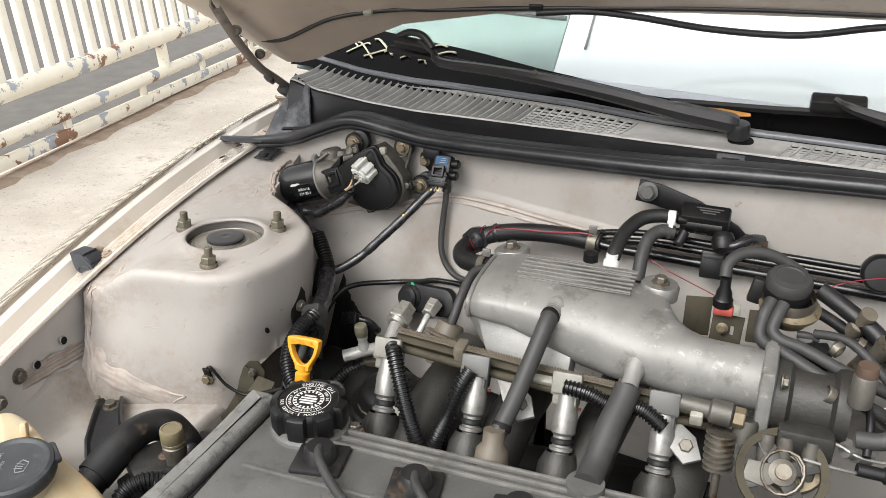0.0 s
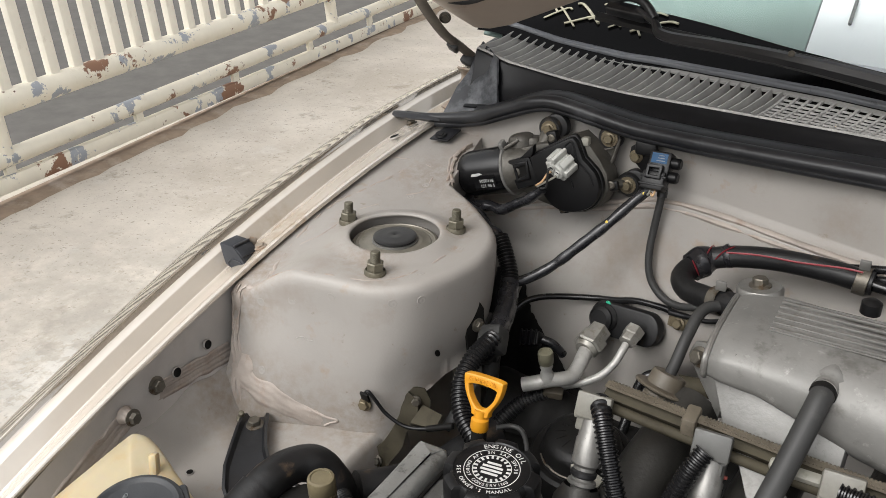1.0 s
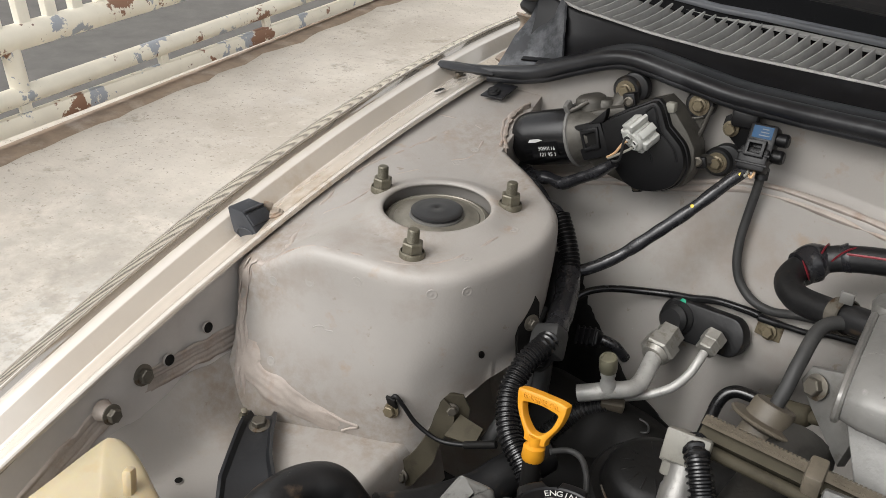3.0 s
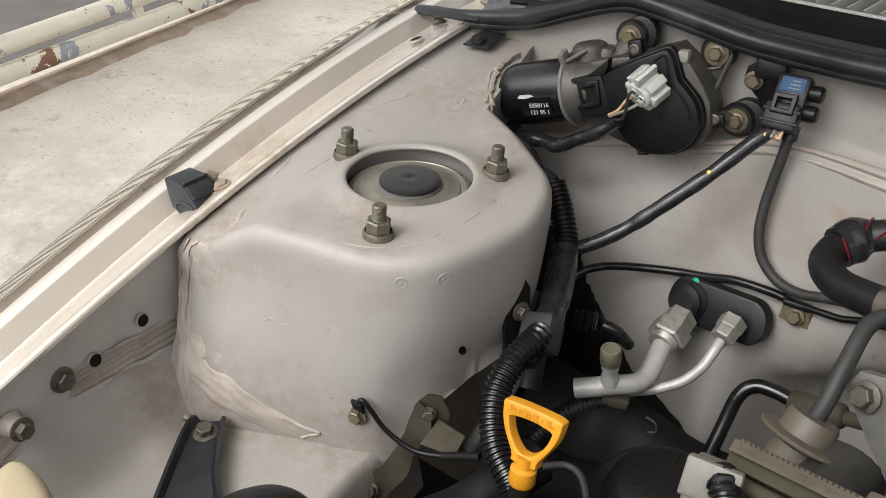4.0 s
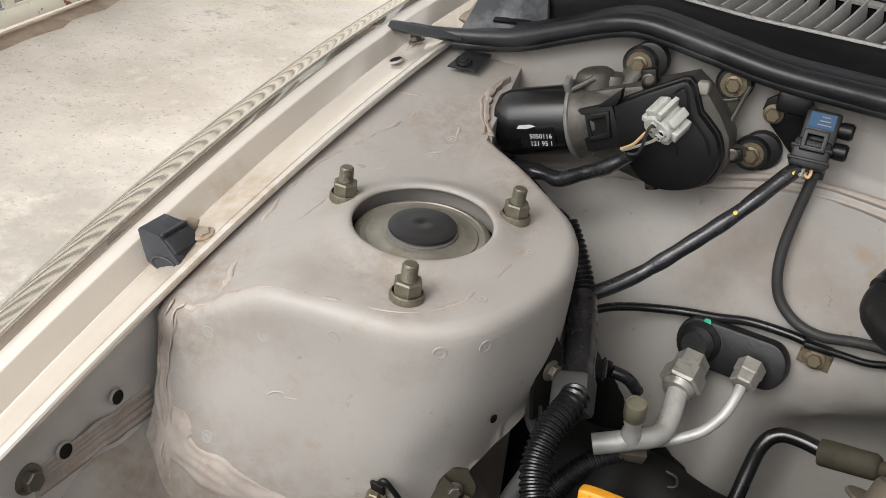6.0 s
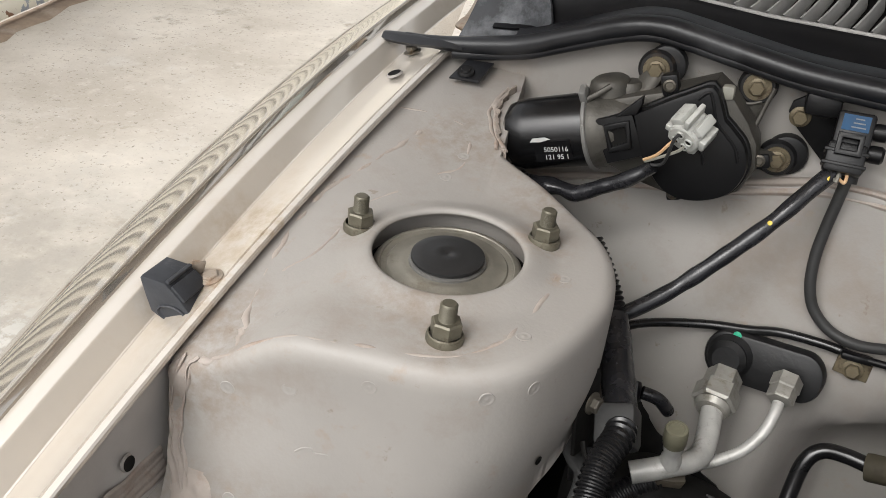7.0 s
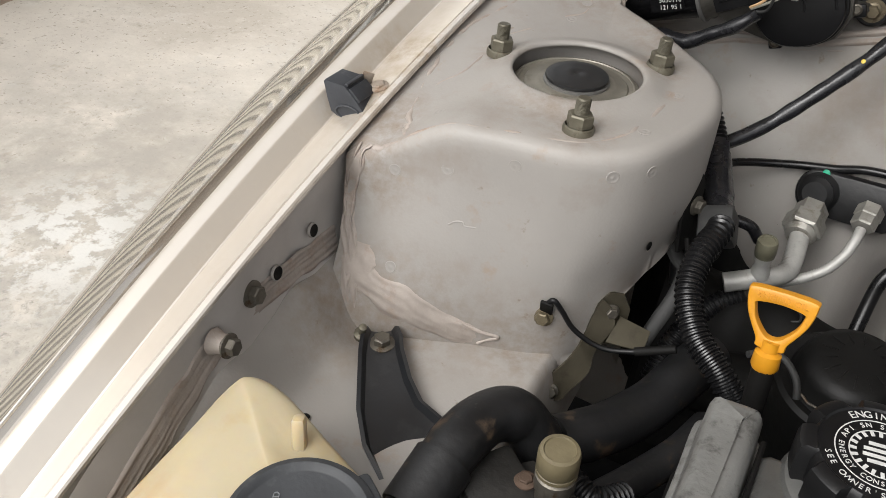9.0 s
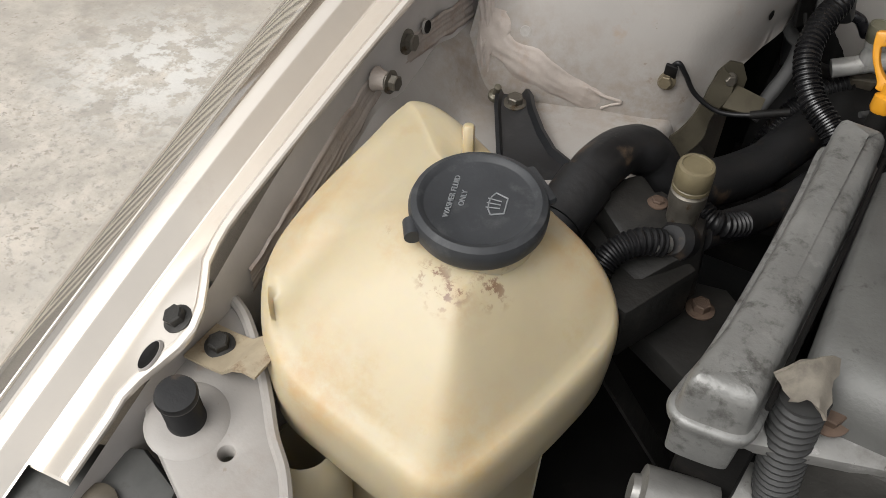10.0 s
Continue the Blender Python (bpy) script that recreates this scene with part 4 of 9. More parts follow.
part("sealer_coat", ribbon([(-0.139, -0.150, 0.657), (-0.131, -0.154, 0.645), (-0.120, -0.157, 0.635), (-0.104, -0.158, 0.629), (-0.084, -0.156, 0.6225), (-0.062, -0.152, 0.614), (-0.042, -0.147, 0.6055), (-0.022, -0.142, 0.597)], 0.056, 0.0024, [(0.5, -0.3, 0.8), (0.4, -0.4, 0.8), (0.3, -0.5, 0.8)], 0.0013, 12, 21, 3.0, on_tower), SEALER, tower, "brushed ribbon of seam sealer", smooth=80)
lip_q = [on_tower(p.x, p.y, p.z, 0.0002)[0] for p in spline([(-0.040, -0.1450, 0.6135), (-0.026, -0.1420, 0.6070), (-0.012, -0.1385, 0.6040), (-0.020, -0.1425, 0.5990), (-0.026, -0.1455, 0.5945)], 8)]
part("sealer_lip", sweep(bmesh.new(), lip_q, [0.0017 * (0.9 + 0.8 * noise.noise(p * 120)) for p in lip_q], 8), SEALER, tower, "raised edge of the sealer band", smooth=70)
for pts in (((-0.0616, -0.1335, 0.6935), (-0.0575, -0.131, 0.6965), (-0.052, -0.131, 0.6975), (-0.050, -0.130, 0.6945), (-0.042, -0.1287, 0.6950)),):
    q = [on_tower(p.x, p.y, p.z, 0.0)[0] for p in spline(pts, 6)]
    part("sealer_thread", sweep(bmesh.new(), q, [0.0006] * len(q), 6), BAY, tower, "thin run of paint")
# lumpy sealer between the tower's rear corner and the firewall
lump = []
REAR_EDGE = spline([(-0.034, 0.146, 0.778), (-0.046, 0.166, 0.782), (-0.056, 0.190, 0.787), (-0.060, 0.212, 0.792), (-0.056, 0.236, 0.798)], 7)
for i, p in enumerate(REAR_EDGE):
    wave = 0.0030 * noise.noise(Vector((i * 0.55, 0, 1))) + 0.0018 * math.sin(i * 1.7)
    lump.append([Vector((p.x + 0.004 + wave * (0.5 + v) + 0.006 * v, p.y - 0.002 + wave * 0.6, p.z + 0.001 - 0.055 * v + 0.0015 * noise.noise(Vector((i * 0.8, v * 5, 9))))) for v in [k / 11 for k in range(12)]])
part("sealer_lump", solid(grid(lump), 0.002), LUMP, tower, "wrinkled brown seam sealer under the edge", smooth=80)
for off, r, sd in ((0.002, 0.0024, 3.0), (-0.004, 0.0018, 8.0)):
    q = [Vector((p.x + off + 0.004 * noise.noise(p * 70 + Vector((sd, 0, 0))), p.y + 0.003 * noise.noise(p * 55 + Vector((0, sd, 0))), plate_z(p.x, p.y) - 0.0030)) for p in REAR_EDGE]
    part("sealer_bead", sweep(bmesh.new(), q, [r * (0.9 + 0.8 * noise.noise(p * 90 + Vector((0, sd, 0)))) for p in q], 8, True, 0.45), SEALER, tower, "wavy bead of seam sealer", smooth=80)

# front carrier with its rubber stop
carrier_pts = [(-0.176, -0.462), (-0.158, -0.466), (-0.136, -0.474), (-0.116, -0.488), (-0.100, -0.501), (-0.083, -0.517), (-0.068, -0.532), (-0.046, -0.550), (-0.030, -0.575), (-0.026, -0.62), (-0.05, -0.66), (-0.080, -0.612), (-0.093, -0.588), (-0.128, -0.570), (-0.152, -0.554), (-0.170, -0.530), (-0.182, -0.50)]
carrier_m = Matrix(((1, 0, 0, 0), (0, 1, 0, 0), (-0.06, 0.16, 1, 0.655), (0, 0, 0, 1)))
carrier = part("front_carrier", plate(carrier_pts, [ring2(-0.087, -0.553, 0.0045)], 0.012, carrier_m, 0.003), BAY, body, "painted front carrier panel")


def carrier_z(x, y):
    return 0.655 - 0.06 * x + 0.16 * y


lip_pts = spline([(x, y, 0.655 - 0.06 * x + 0.16 * y + 0.0025) for x, y in carrier_pts[1:10]], 6)
part("raised_edge", sweep(bmesh.new(), lip_pts, [0.0040] * len(lip_pts), 8), BAY, carrier, "raised rolled edge")
part("stop_seat", lathe([(0.026, 0.0), (0.023, 0.002), (0.016, 0.0022), (0, 0.0022)], 32, frame_of((-0.120, -0.549, carrier_z(-0.120, -0.549)), (0.06, -0.16, 1))), BAY, carrier)
bump = [(0.0, 0)]
for i in range(8):
    bump += [(0.0118, 0.004 + i * 0.003), (0.0108, 0.0055 + i * 0.003)]
part("rubber_stop", lathe([(0.0122, 0.0)] + bump[1:] + [(0.0124, 0.029), (0.0128, 0.032), (0.0118, 0.0345), (0.0, 0.0352)], 32, frame_of((-0.120, -0.549, carrier_z(-0.120, -0.549) + 0.002), (0.1, -0.16, 1))), RUBBER, carrier, "ribbed black rubber stop")


# ---- cowl, windscreen, wipers, hood ----
COWL_X = [-0.30, -0.16, 0.0, 0.15, 0.25, 0.35, 0.5, 0.8, 1.2]
COWL_Y = [0.272, 0.262, 0.242, 0.222, 0.198, 0.168, 0.130, 0.095, 0.085]


def cy(x):
    return lerp(COWL_X, COWL_Y, x)


def strip(pairs, xs):
    """A sheet whose rows follow the cowl's curve; pairs: (back, height function)."""
    return grid([[Vector((x, cy(x) + b, h(x))) for x in xs] for b, h in pairs])


X_COWL = [-0.095 + 0.0175 * i for i in range(66)]
PT = lambda x: lerp([-0.09, -0.05, 0.05, 0.14, 0.25, 0.38, 0.51, 0.7, 1.1], [0.899, 0.888, 0.879, 0.876, 0.882, 0.891, 0.897, 0.899, 0.90], x)
PB = lambda x: lerp([-0.09, 0.0, 0.15, 0.26, 0.39, 0.52, 0.7, 1.1], [0.832, 0.850, 0.858, 0.862, 0.870, 0.877, 0.878, 0.88], x)
GB = lambda x: lerp([-0.09, 0.0, 0.1, 0.23, 0.36, 0.5, 0.7, 1.1], [0.918, 0.905, 0.900, 0.902, 0.906, 0.903, 0.903, 0.90], x)
cowl = thing("cowl_grille", "weathered grey plastic cowl grille below the windscreen", "cowl grille", (0.3, 0.25, 0.88))
face = strip([(0.030, lambda x: PB(x) - 0.004), (0.040, lambda x: PB(x)), (0.056, lambda x: PB(x) * 0.5 + PT(x) * 0.5), (0.066, lambda x: PT(x) - 0.003), (0.068, PT), (0.072, lambda x: PT(x) + 0.0008)], X_COWL)
part("front_face", solid(face, 0.002), COWL_FACE, cowl, "glossy black front face of the cowl", smooth=50)


def deck_pt(x, b, up=0.0):
    """A point of the grille deck, b metres behind the front lip's line."""
    k = (b - 0.0705) / 0.0745
    return Vector((x, cy(x) + b, PT(x) * (1 - k) + (GB(x) - 0.005) * k - 0.003 * math.sin(math.pi * min(max(k, 0), 1)) + up))


# Closed black sheet paints the shade between the slats; rear wall likewise.
part("deck", solid(grid([[deck_pt(x, b, -0.014) for x in X_COWL] for b in (0.0705, 0.10, 0.125, 0.145)]), 0.002), DARK, cowl, "black sheet painting the shade under the slats", smooth=50)
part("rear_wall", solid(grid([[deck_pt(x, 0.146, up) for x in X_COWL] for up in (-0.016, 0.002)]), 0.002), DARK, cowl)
part("front_rim", solid(grid([[deck_pt(x, b, 0.0012) for x in X_COWL] for b in (0.068, 0.0705, 0.0735)]), 0.003), COWL, cowl, "dusty front rim of the grille", smooth=50)
part("rear_rim", solid(grid([[deck_pt(x, b, 0.0008) for x in X_COWL] for b in (0.137, 0.142, 0.147)]), 0.003), COWL, cowl, smooth=50)
back_trim = [Vector((x, cy(x) + 0.150, GB(x) - 0.001)) for x in X_COWL]
part("screen_trim", sweep(bmesh.new(), back_trim, [0.0070] * len(back_trim), 12, True, 0.8), TRIMGREY, cowl, "dusty grey screen trim")
part("front_lip", sweep(bmesh.new(), [Vector((x, cy(x) + 0.0705, PT(x))) for x in X_COWL], [0.0022] * len(X_COWL), 8), COWL, cowl)


BLANK = (0.447, 0.640)


def slat_at(x, w):
    """One louvre from the front rim to the rear rim, leaning with its top to the rear."""
    rows = []
    for i in range(6):
        b = 0.072 + 0.066 * i / 5
        xs = x + 0.30 * (b - 0.077)
        rows.append([deck_pt(xs - w, b, -0.010), deck_pt(xs - w, b, 0.0030), deck_pt(xs - w + 0.0017, b, 0.0032), deck_pt(xs - w + 0.0022, b, -0.0004), deck_pt(xs - w * 0.10, b, -0.0085), deck_pt(xs - w * 0.05, b, -0.0120)])
    return grid(rows)


def mesh_bar(x):
    """One flat lengthwise bar of the meshed part."""
    rows = []
    for i in range(4):
        b = 0.072 + 0.066 * i / 3
        xs = x + 0.30 * (b - 0.077)
        rows.append([deck_pt(xs - 0.0015, b, -0.0030), deck_pt(xs - 0.0015, b, 0.0008), deck_pt(xs + 0.0015, b, 0.0008), deck_pt(xs + 0.0015, b, -0.0030)])
    return grid(rows)


MESHED = ((0.298, BLANK[0]), (BLANK[1], 0.86))
x = -0.088
while x < 0.298:
    part("slat", slat_at(x, 0.0046), COWL, cowl)
    x += 0.0132
for x0, x1 in MESHED:
    for k in range(int((x1 - x0) / 0.0132) + 1):
        part("mesh_bar", mesh_bar(x0 + 0.0132 * k), COWL, cowl)
    for b in (0.084, 0.0925, 0.101, 0.1095, 0.118, 0.1265):
        xs = [x0 + 0.30 * (b - 0.077) + (x1 - x0) * i / 10 for i in range(11)]
        part("cross_bar", grid([[deck_pt(q, b - 0.0010, -0.0014), deck_pt(q, b - 0.0010, 0.0004), deck_pt(q, b + 0.0010, 0.0004), deck_pt(q, b + 0.0010, -0.0014)] for q in xs]), COWL, cowl)
part("blank_panel", solid(grid([[deck_pt(BLANK[0] + 0.30 * (b - 0.077) + (BLANK[1] - BLANK[0]) * i / 6, b, 0.0012) for i in range(7)] for b in (0.072, 0.090, 0.105, 0.120, 0.138)]), 0.003), COWL, cowl, "plain dusty panel under the wiper pivot")
part("drain_clip", box((0.034, 0.008, 0.014), frame_of((0.591, cy(0.591) + 0.058, 0.8915), (0, 0.55, 1)), 0.002), BUMPER, cowl, "moulded drain clip")
# Black inset painted in for the slot's dark inside.
part("drain_slot", box((0.020, 0.002, 0.006), frame_of((0.591, cy(0.591) + 0.0535, 0.8925), (0, 0.55, 1)), 0.0005), DARK, cowl)
corner_rows = []
for i in range(9):
    u = i / 8
    a, b = Vector((-0.058, 0.312, 0.893)).lerp(Vector((-0.040, 0.278, 0.842)), u), Vector((-0.098, 0.345, 0.903)).lerp(Vector((-0.125, 0.280, 0.814)), u)
    corner_rows.append([a.lerp(b, k / 8) + Vector((0.003 * noise.noise(Vector((i, k, 2)) * 0.5), 0.0, 0.004 * noise.noise(Vector((k, i, 5)) * 0.45) - 0.010 * u * math.sin(math.pi * k / 8))) for k in range(9)])
part("corner_skirt", solid(grid(corner_rows), 0.003), SKIRT, cowl, "dusty rubber corner skirt", smooth=70)

# bulb seal along the firewall's upper edge
seal_pts = [(-0.165, 0.252, 0.814), (-0.130, 0.252, 0.8155), (-0.09, 0.253, 0.8205), (-0.05, 0.251, 0.830), (-0.005, 0.246, 0.849), (0.035, 0.240, 0.8655), (0.060, 0.237, 0.8700), (0.085, 0.234, 0.8685), (0.12, 0.228, 0.8650), (0.17, 0.218, 0.8610), (0.22, 0.205, 0.8630), (0.27, 0.188, 0.8675), (0.39, 0.154, 0.8785), (0.52, 0.122, 0.8900), (0.62, 0.108, 0.8985), (0.8, 0.090, 0.9080), (1.1, 0.08, 0.912)]
seal = thing("hood_seal", "black rubber hood seal along the firewall edge", "rubber seal", (0.2, 0.23, 0.85))
sp = spline(seal_pts, 10)
part("bulb", sweep(bmesh.new(), sp, [0.0105 * (0.55 + 0.45 * smooth01((p.x + 0.17) / 0.10)) * (1 + 0.05 * noise.noise(p * 50)) for p in sp], 16, True, 0.85), SEALRUBBER, seal, "rounded rubber bulb")
tab_rows = []
for k, (x, wd, z) in enumerate(((-0.186, 0.006, 0.8125), (-0.180, 0.010, 0.8130), (-0.166, 0.0125, 0.8140), (-0.150, 0.0130, 0.8150), (-0.130, 0.0110, 0.8160), (-0.108, 0.0080, 0.8170))):
    tab_rows.append([Vector((x, 0.250 + v * wd, z + 0.0045 * (1 - v * v) + 0.0012 * noise.noise(Vector((x * 40, v, 3))))) for v in (-1, -0.7, -0.35, 0, 0.35, 0.7, 1)])
part("end_tab", solid(grid(tab_rows), 0.003), SEALRUBBER, seal, "flattened rubber end", smooth=60)
lip = grid([[p + Vector((0, 0.009, 0.006)), p + Vector((0, 0.020, 0.010)), p + Vector((0, 0.034, 0.004)), p + Vector((0, 0.046, 0.002))] for p in sp if p.x > -0.07])
part("lip", solid(lip, 0.003), SEALRUBBER, seal, "flat dusty seal lip", smooth=60)
low = [p + Vector((0, -0.002, -0.0075)) for p in sp if p.x > -0.12]
part("carrier_strip", sweep(bmesh.new(), low, [0.005] * len(low), 10), SEALRUBBER, seal)

# windscreen
def glass_pt(x, u):
    """u: metres up the slope of the glass."""
    return Vector((x * (1 - 0.02 * u), cy(x) * 0.8 + 0.205 + 0.82 * u, GB(x) + 0.006 + 0.57 * u))


screen = thing("windscreen", "tinted windscreen with a dark lower band", "windscreen", (0.4, 0.4, 0.9))
gx = [-0.13 + 0.03 * i for i in range(48)]
pane = part("pane", solid(grid([[glass_pt(x, -0.02 + 0.06 * k) for x in gx] for k in range(16)]), 0.005), GLASS, screen, "green tinted glass")
pane.visible_shadow = False


def frit_top(x):
    return lerp([-0.13, 0.0, 0.1, 0.2, 0.3, 0.45, 0.6, 1.3], [0.085, 0.080, 0.072, 0.058, 0.040, 0.020, 0.022, 0.026], x)


# Black band also covers glass that is dark only by reflection.
frit = grid([[glass_pt(x, -0.03 + (frit_top(x) + 0.03) * k / 5) + Vector((0, -0.0006, 0.0012)) for x in gx] for k in range(6)])
part("dark_band", solid(frit, 0.0006), FRIT, screen, "black ceramic band with the hood's dark reflection painted in")
solo("dashboard", grid([[Vector((x, 0.42 + 0.9 * v, 0.870 + 0.02 * math.sin(v * 3))) for x in (-0.15, 0.3, 0.8, 1.3)] for v in (0, 0.2, 0.5, 1)]), BLACK, "dark dashboard top behind the windscreen", "dashboard")
# Sheets added behind the glass paint in its sky reflection and green view.
reflected = thing("sunshade", "flat sheets painting the reflection in the windscreen", "sunshade", (0.6, 0.55, 0.95))
inner = lambda x, u: glass_pt(x, u) + Vector((0, 0.010, -0.014))
part("sheet", solid(grid([[inner(x, u) for x in (0.315, 0.7, 1.0, 1.3)] for u in (0.046, 0.2, 0.4, 0.85)]), 0.003), SCREENWHITE, reflected, "white sheet painting the reflected sky")
part("lower_edge", solid(grid([[inner(x, u) for x in (0.315, 0.7, 1.0, 1.3)] for u in (-0.025, 0.01, 0.045)]), 0.003), LILAC, reflected, "pale lilac strip of the painted reflection")
# Grey line painted in as part of the reflection.
part("reflected_line", tube([inner(0.355, u) + Vector((0, -0.002, 0.003)) for u in (0.10, 0.3, 0.5, 0.75)], 0.0022, 8), GREYCONN, reflected)
part("green_view", solid(grid([[inner(x, u) for x in (-0.13, 0.1, 0.313)] for u in (-0.02, 0.2, 0.4, 0.85)]), 0.003), TEAL, reflected, "pale green sheet painting the view in the glass")
# Grey tube painted in as the dark stripe across the glass.
part("view_stripe", tube([inner(x, 0.175 - 0.05 * x) + Vector((0, -0.002, 0.003)) for x in (-0.1, 0.1, 0.31)], 0.004, 8), GREYHOSE, reflected)
# Thin pale rods, curved and crossing, laid over the glass band.
pale_rods = thing("pale_glass_rods", "pale curved rods on the glass band", "stalks", (0.0, 0.45, 0.92))
random.seed(4)
for i in range(11):
    x0, u0 = -0.055 + 0.016 * i, random.uniform(0.012, 0.034)
    lean, rise = random.uniform(0.03, 0.09) * (1 if i % 2 else -1), random.uniform(0.022, 0.042)
    a = [glass_pt(x0 + lean * v + 0.006 * math.sin(math.pi * v) * (1 if i % 2 else -1), u0 + rise * math.sin(math.pi * 0.62 * v)) + Vector((0, -0.0015, 0.0035)) for v in (0, 0.2, 0.4, 0.6, 0.8, 1.0)]
    part("pale_rod", tube(a, 0.0020 + 0.0008 * (i % 3 == 0), 6, 6, 0.0, 0.6), PALE_ROD, pale_rods)

# wipers
def wiper(points, label, at):
    w = thing("wiper", label, "wiper", at)
    p = spline(points, 10)
    n = len(p)
    part("arm", sweep(bmesh.new(), p, [lerp([0, 0.12, 0.22, 0.5, 0.75, 0.78, 0.97, 1.0], [0.0055, 0.0048, 0.0070, 0.0090, 0.0120, 0.0138, 0.0142, 0.010], i / (n - 1)) for i in range(n)], 8, True, 0.95), WIPER, w, "flat black wiper arm", smooth=30)
    return w


wiper_arm = wiper([(0.125, 0.330, 0.972), (0.150, 0.318, 0.962), (0.168, 0.306, 0.950), (0.24, 0.284, 0.951), (0.323, 0.258, 0.951), (0.42, 0.250, 0.941), (0.505, 0.244, 0.929), (0.55, 0.243, 0.923), (0.592, 0.242, 0.918)], "black wiper arm resting above the cowl", (0.608, 0.23, 0.9))
part("blade_holder", box((0.055, 0.016, 0.014), frame_of((0.110, 0.333, 0.968), (0, -0.5, 0.87), (1, -0.15, -0.1)), 0.003), WIPER, wiper_arm, "boxy blade clip")
part("blade_bridge", tube([(0.085, 0.340, 0.975), (0.105, 0.337, 0.984), (0.130, 0.330, 0.982), (0.150, 0.320, 0.966)], 0.0055, 10), WIPER, wiper_arm)
part("blade", sweep(bmesh.new(), spline([(0.06, 0.360, 0.952), (0.2, 0.330, 0.945), (0.35, 0.300, 0.942), (0.46, 0.290, 0.930)], 8), [0.004] * 25, 6, True, 1.6), BLACK, wiper_arm, "wiper blade")
part("arm_screw", lathe([(0, 0), (0.004, 0), (0.003, 0.002), (0, 0.0022)], 12, frame_of((0.323, 0.253, 0.960), (0, -0.6, 0.8))), STEEL, wiper_arm)
part("pivot_cap", lathe([(0.0135, -0.016), (0.0135, 0.0), (0.012, 0.004), (0.0, 0.005)], 24, frame_of((0.594, 0.2425, 0.9165), (0, -0.15, 1))), WIPER, wiper_arm, "rounded pivot cap")
part("pivot_base", lathe([(0.016, -0.02), (0.016, -0.008), (0, -0.006)], 20, frame_of((0.598, 0.241, 0.906), (0, -0.15, 1))), DARK, wiper_arm)
other = wiper([(0.70, 0.262, 0.955), (0.73, 0.250, 0.945), (0.80, 0.240, 0.935), (1.0, 0.23, 0.92)], "second black wiper arm resting above the cowl", (1.0, 0.23, 0.9))
part("blade_holder", box((0.065, 0.020, 0.020), frame_of((0.705, 0.270, 0.948), (0, -0.5, 0.87)), 0.004), WIPER, other, "boxy blade clip")
part("blade", sweep(bmesh.new(), spline([(0.50, 0.300, 0.925), (0.62, 0.285, 0.930), (0.75, 0.275, 0.935), (1.0, 0.27, 0.93)], 8), [0.004] * 25, 6, True, 1.4), BLACK, other, "wiper blade")
foam_bm = plate([(0.53, 0.25), (0.56, 0.272), (0.60, 0.275), (0.635, 0.262), (0.60, 0.248)], [], 0.004, Matrix.Translation((-0.030, 0.010, 0.926)), 0.001)
solo("foam_scrap", foam_bm, FOAM, "scrap of old orange foam under the wiper arm", "foam")

# hood, open, seen from below
hood = thing("hood", "open beige hood seen from below", "hood", (-0.1, 0.33, 0.93))


def hood_pt(x, s):
    """s: metres forward of the rear edge, up the slope."""
    rear_z = lerp([-0.14, -0.116, -0.08, -0.02, 0.088, 0.27, 0.5, 0.73, 1.2], [0.960, 0.926, 0.924, 0.950, 0.996, 1.026, 1.038, 1.045, 1.05], x)
    rear_y = lerp([-0.14, -0.1, 0.3, 1.2], [0.335, 0.35, 0.35, 0.32], x)
    side = 0.03 * math.exp(-((x + 0.14) / 0.02) ** 2)
    out = 0.42 * min(s, 0.35) * max(0.0, (0.05 - x) / 0.195)
    return Vector((x - out, rear_y - s * 0.766, rear_z + s * 0.643 - side * 0.3 - 0.25 * out))


hx = [-0.145, -0.138, -0.125, -0.11, -0.09, -0.06, -0.02, 0.03, 0.09, 0.16, 0.25, 0.35, 0.5, 0.7, 0.9, 1.15]
hs = [0, 0.008, 0.02, 0.05, 0.1, 0.2, 0.35, 0.55, 0.8, 1.0]
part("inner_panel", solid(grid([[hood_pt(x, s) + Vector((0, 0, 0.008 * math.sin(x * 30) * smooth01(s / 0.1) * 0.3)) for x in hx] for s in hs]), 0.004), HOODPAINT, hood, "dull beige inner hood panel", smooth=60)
part("outer_skin", solid(grid([[hood_pt(x, s) + Vector((0, 0.02, 0.035)) for x in hx] for s in hs]), 0.002), FENDER, hood, smooth=60)
dn = Vector((0, 0, 0.006))
part("cable", tube([hood_pt(x, s) - dn for x, s in ((-0.135, 0.06), (-0.07, 0.078), (0.009, 0.080), (0.092, 0.045), (0.168, 0.030), (0.356, 0.015), (0.566, 0.018), (0.743, 0.016), (1.1, 0.02))], 0.0035, 10), RUBBER, hood, "black cable under the hood")
part("cable_clip", box((0.014, 0.010, 0.010), frame_of(hood_pt(0.055, 0.062) - dn, (0, 0.6, -0.8)), 0.002), CREAM, hood, "pale cable clip")
part("cable_clip", box((0.020, 0.012, 0.010), frame_of(hood_pt(0.30, 0.020) - dn, (0, 0.6, -0.8)), 0.002), RUBBER, hood)
part("washer_hose", tube([(0.30, 0.335, 1.024), (0.372, 0.338, 1.030), (0.441, 0.347, 1.025), (0.538, 0.364, 1.012), (0.648, 0.366, 1.011), (0.748, 0.342, 1.032), (0.85, 0.33, 1.04)], 0.0048, 12), RUBBER, hood, "thin black washer hose")
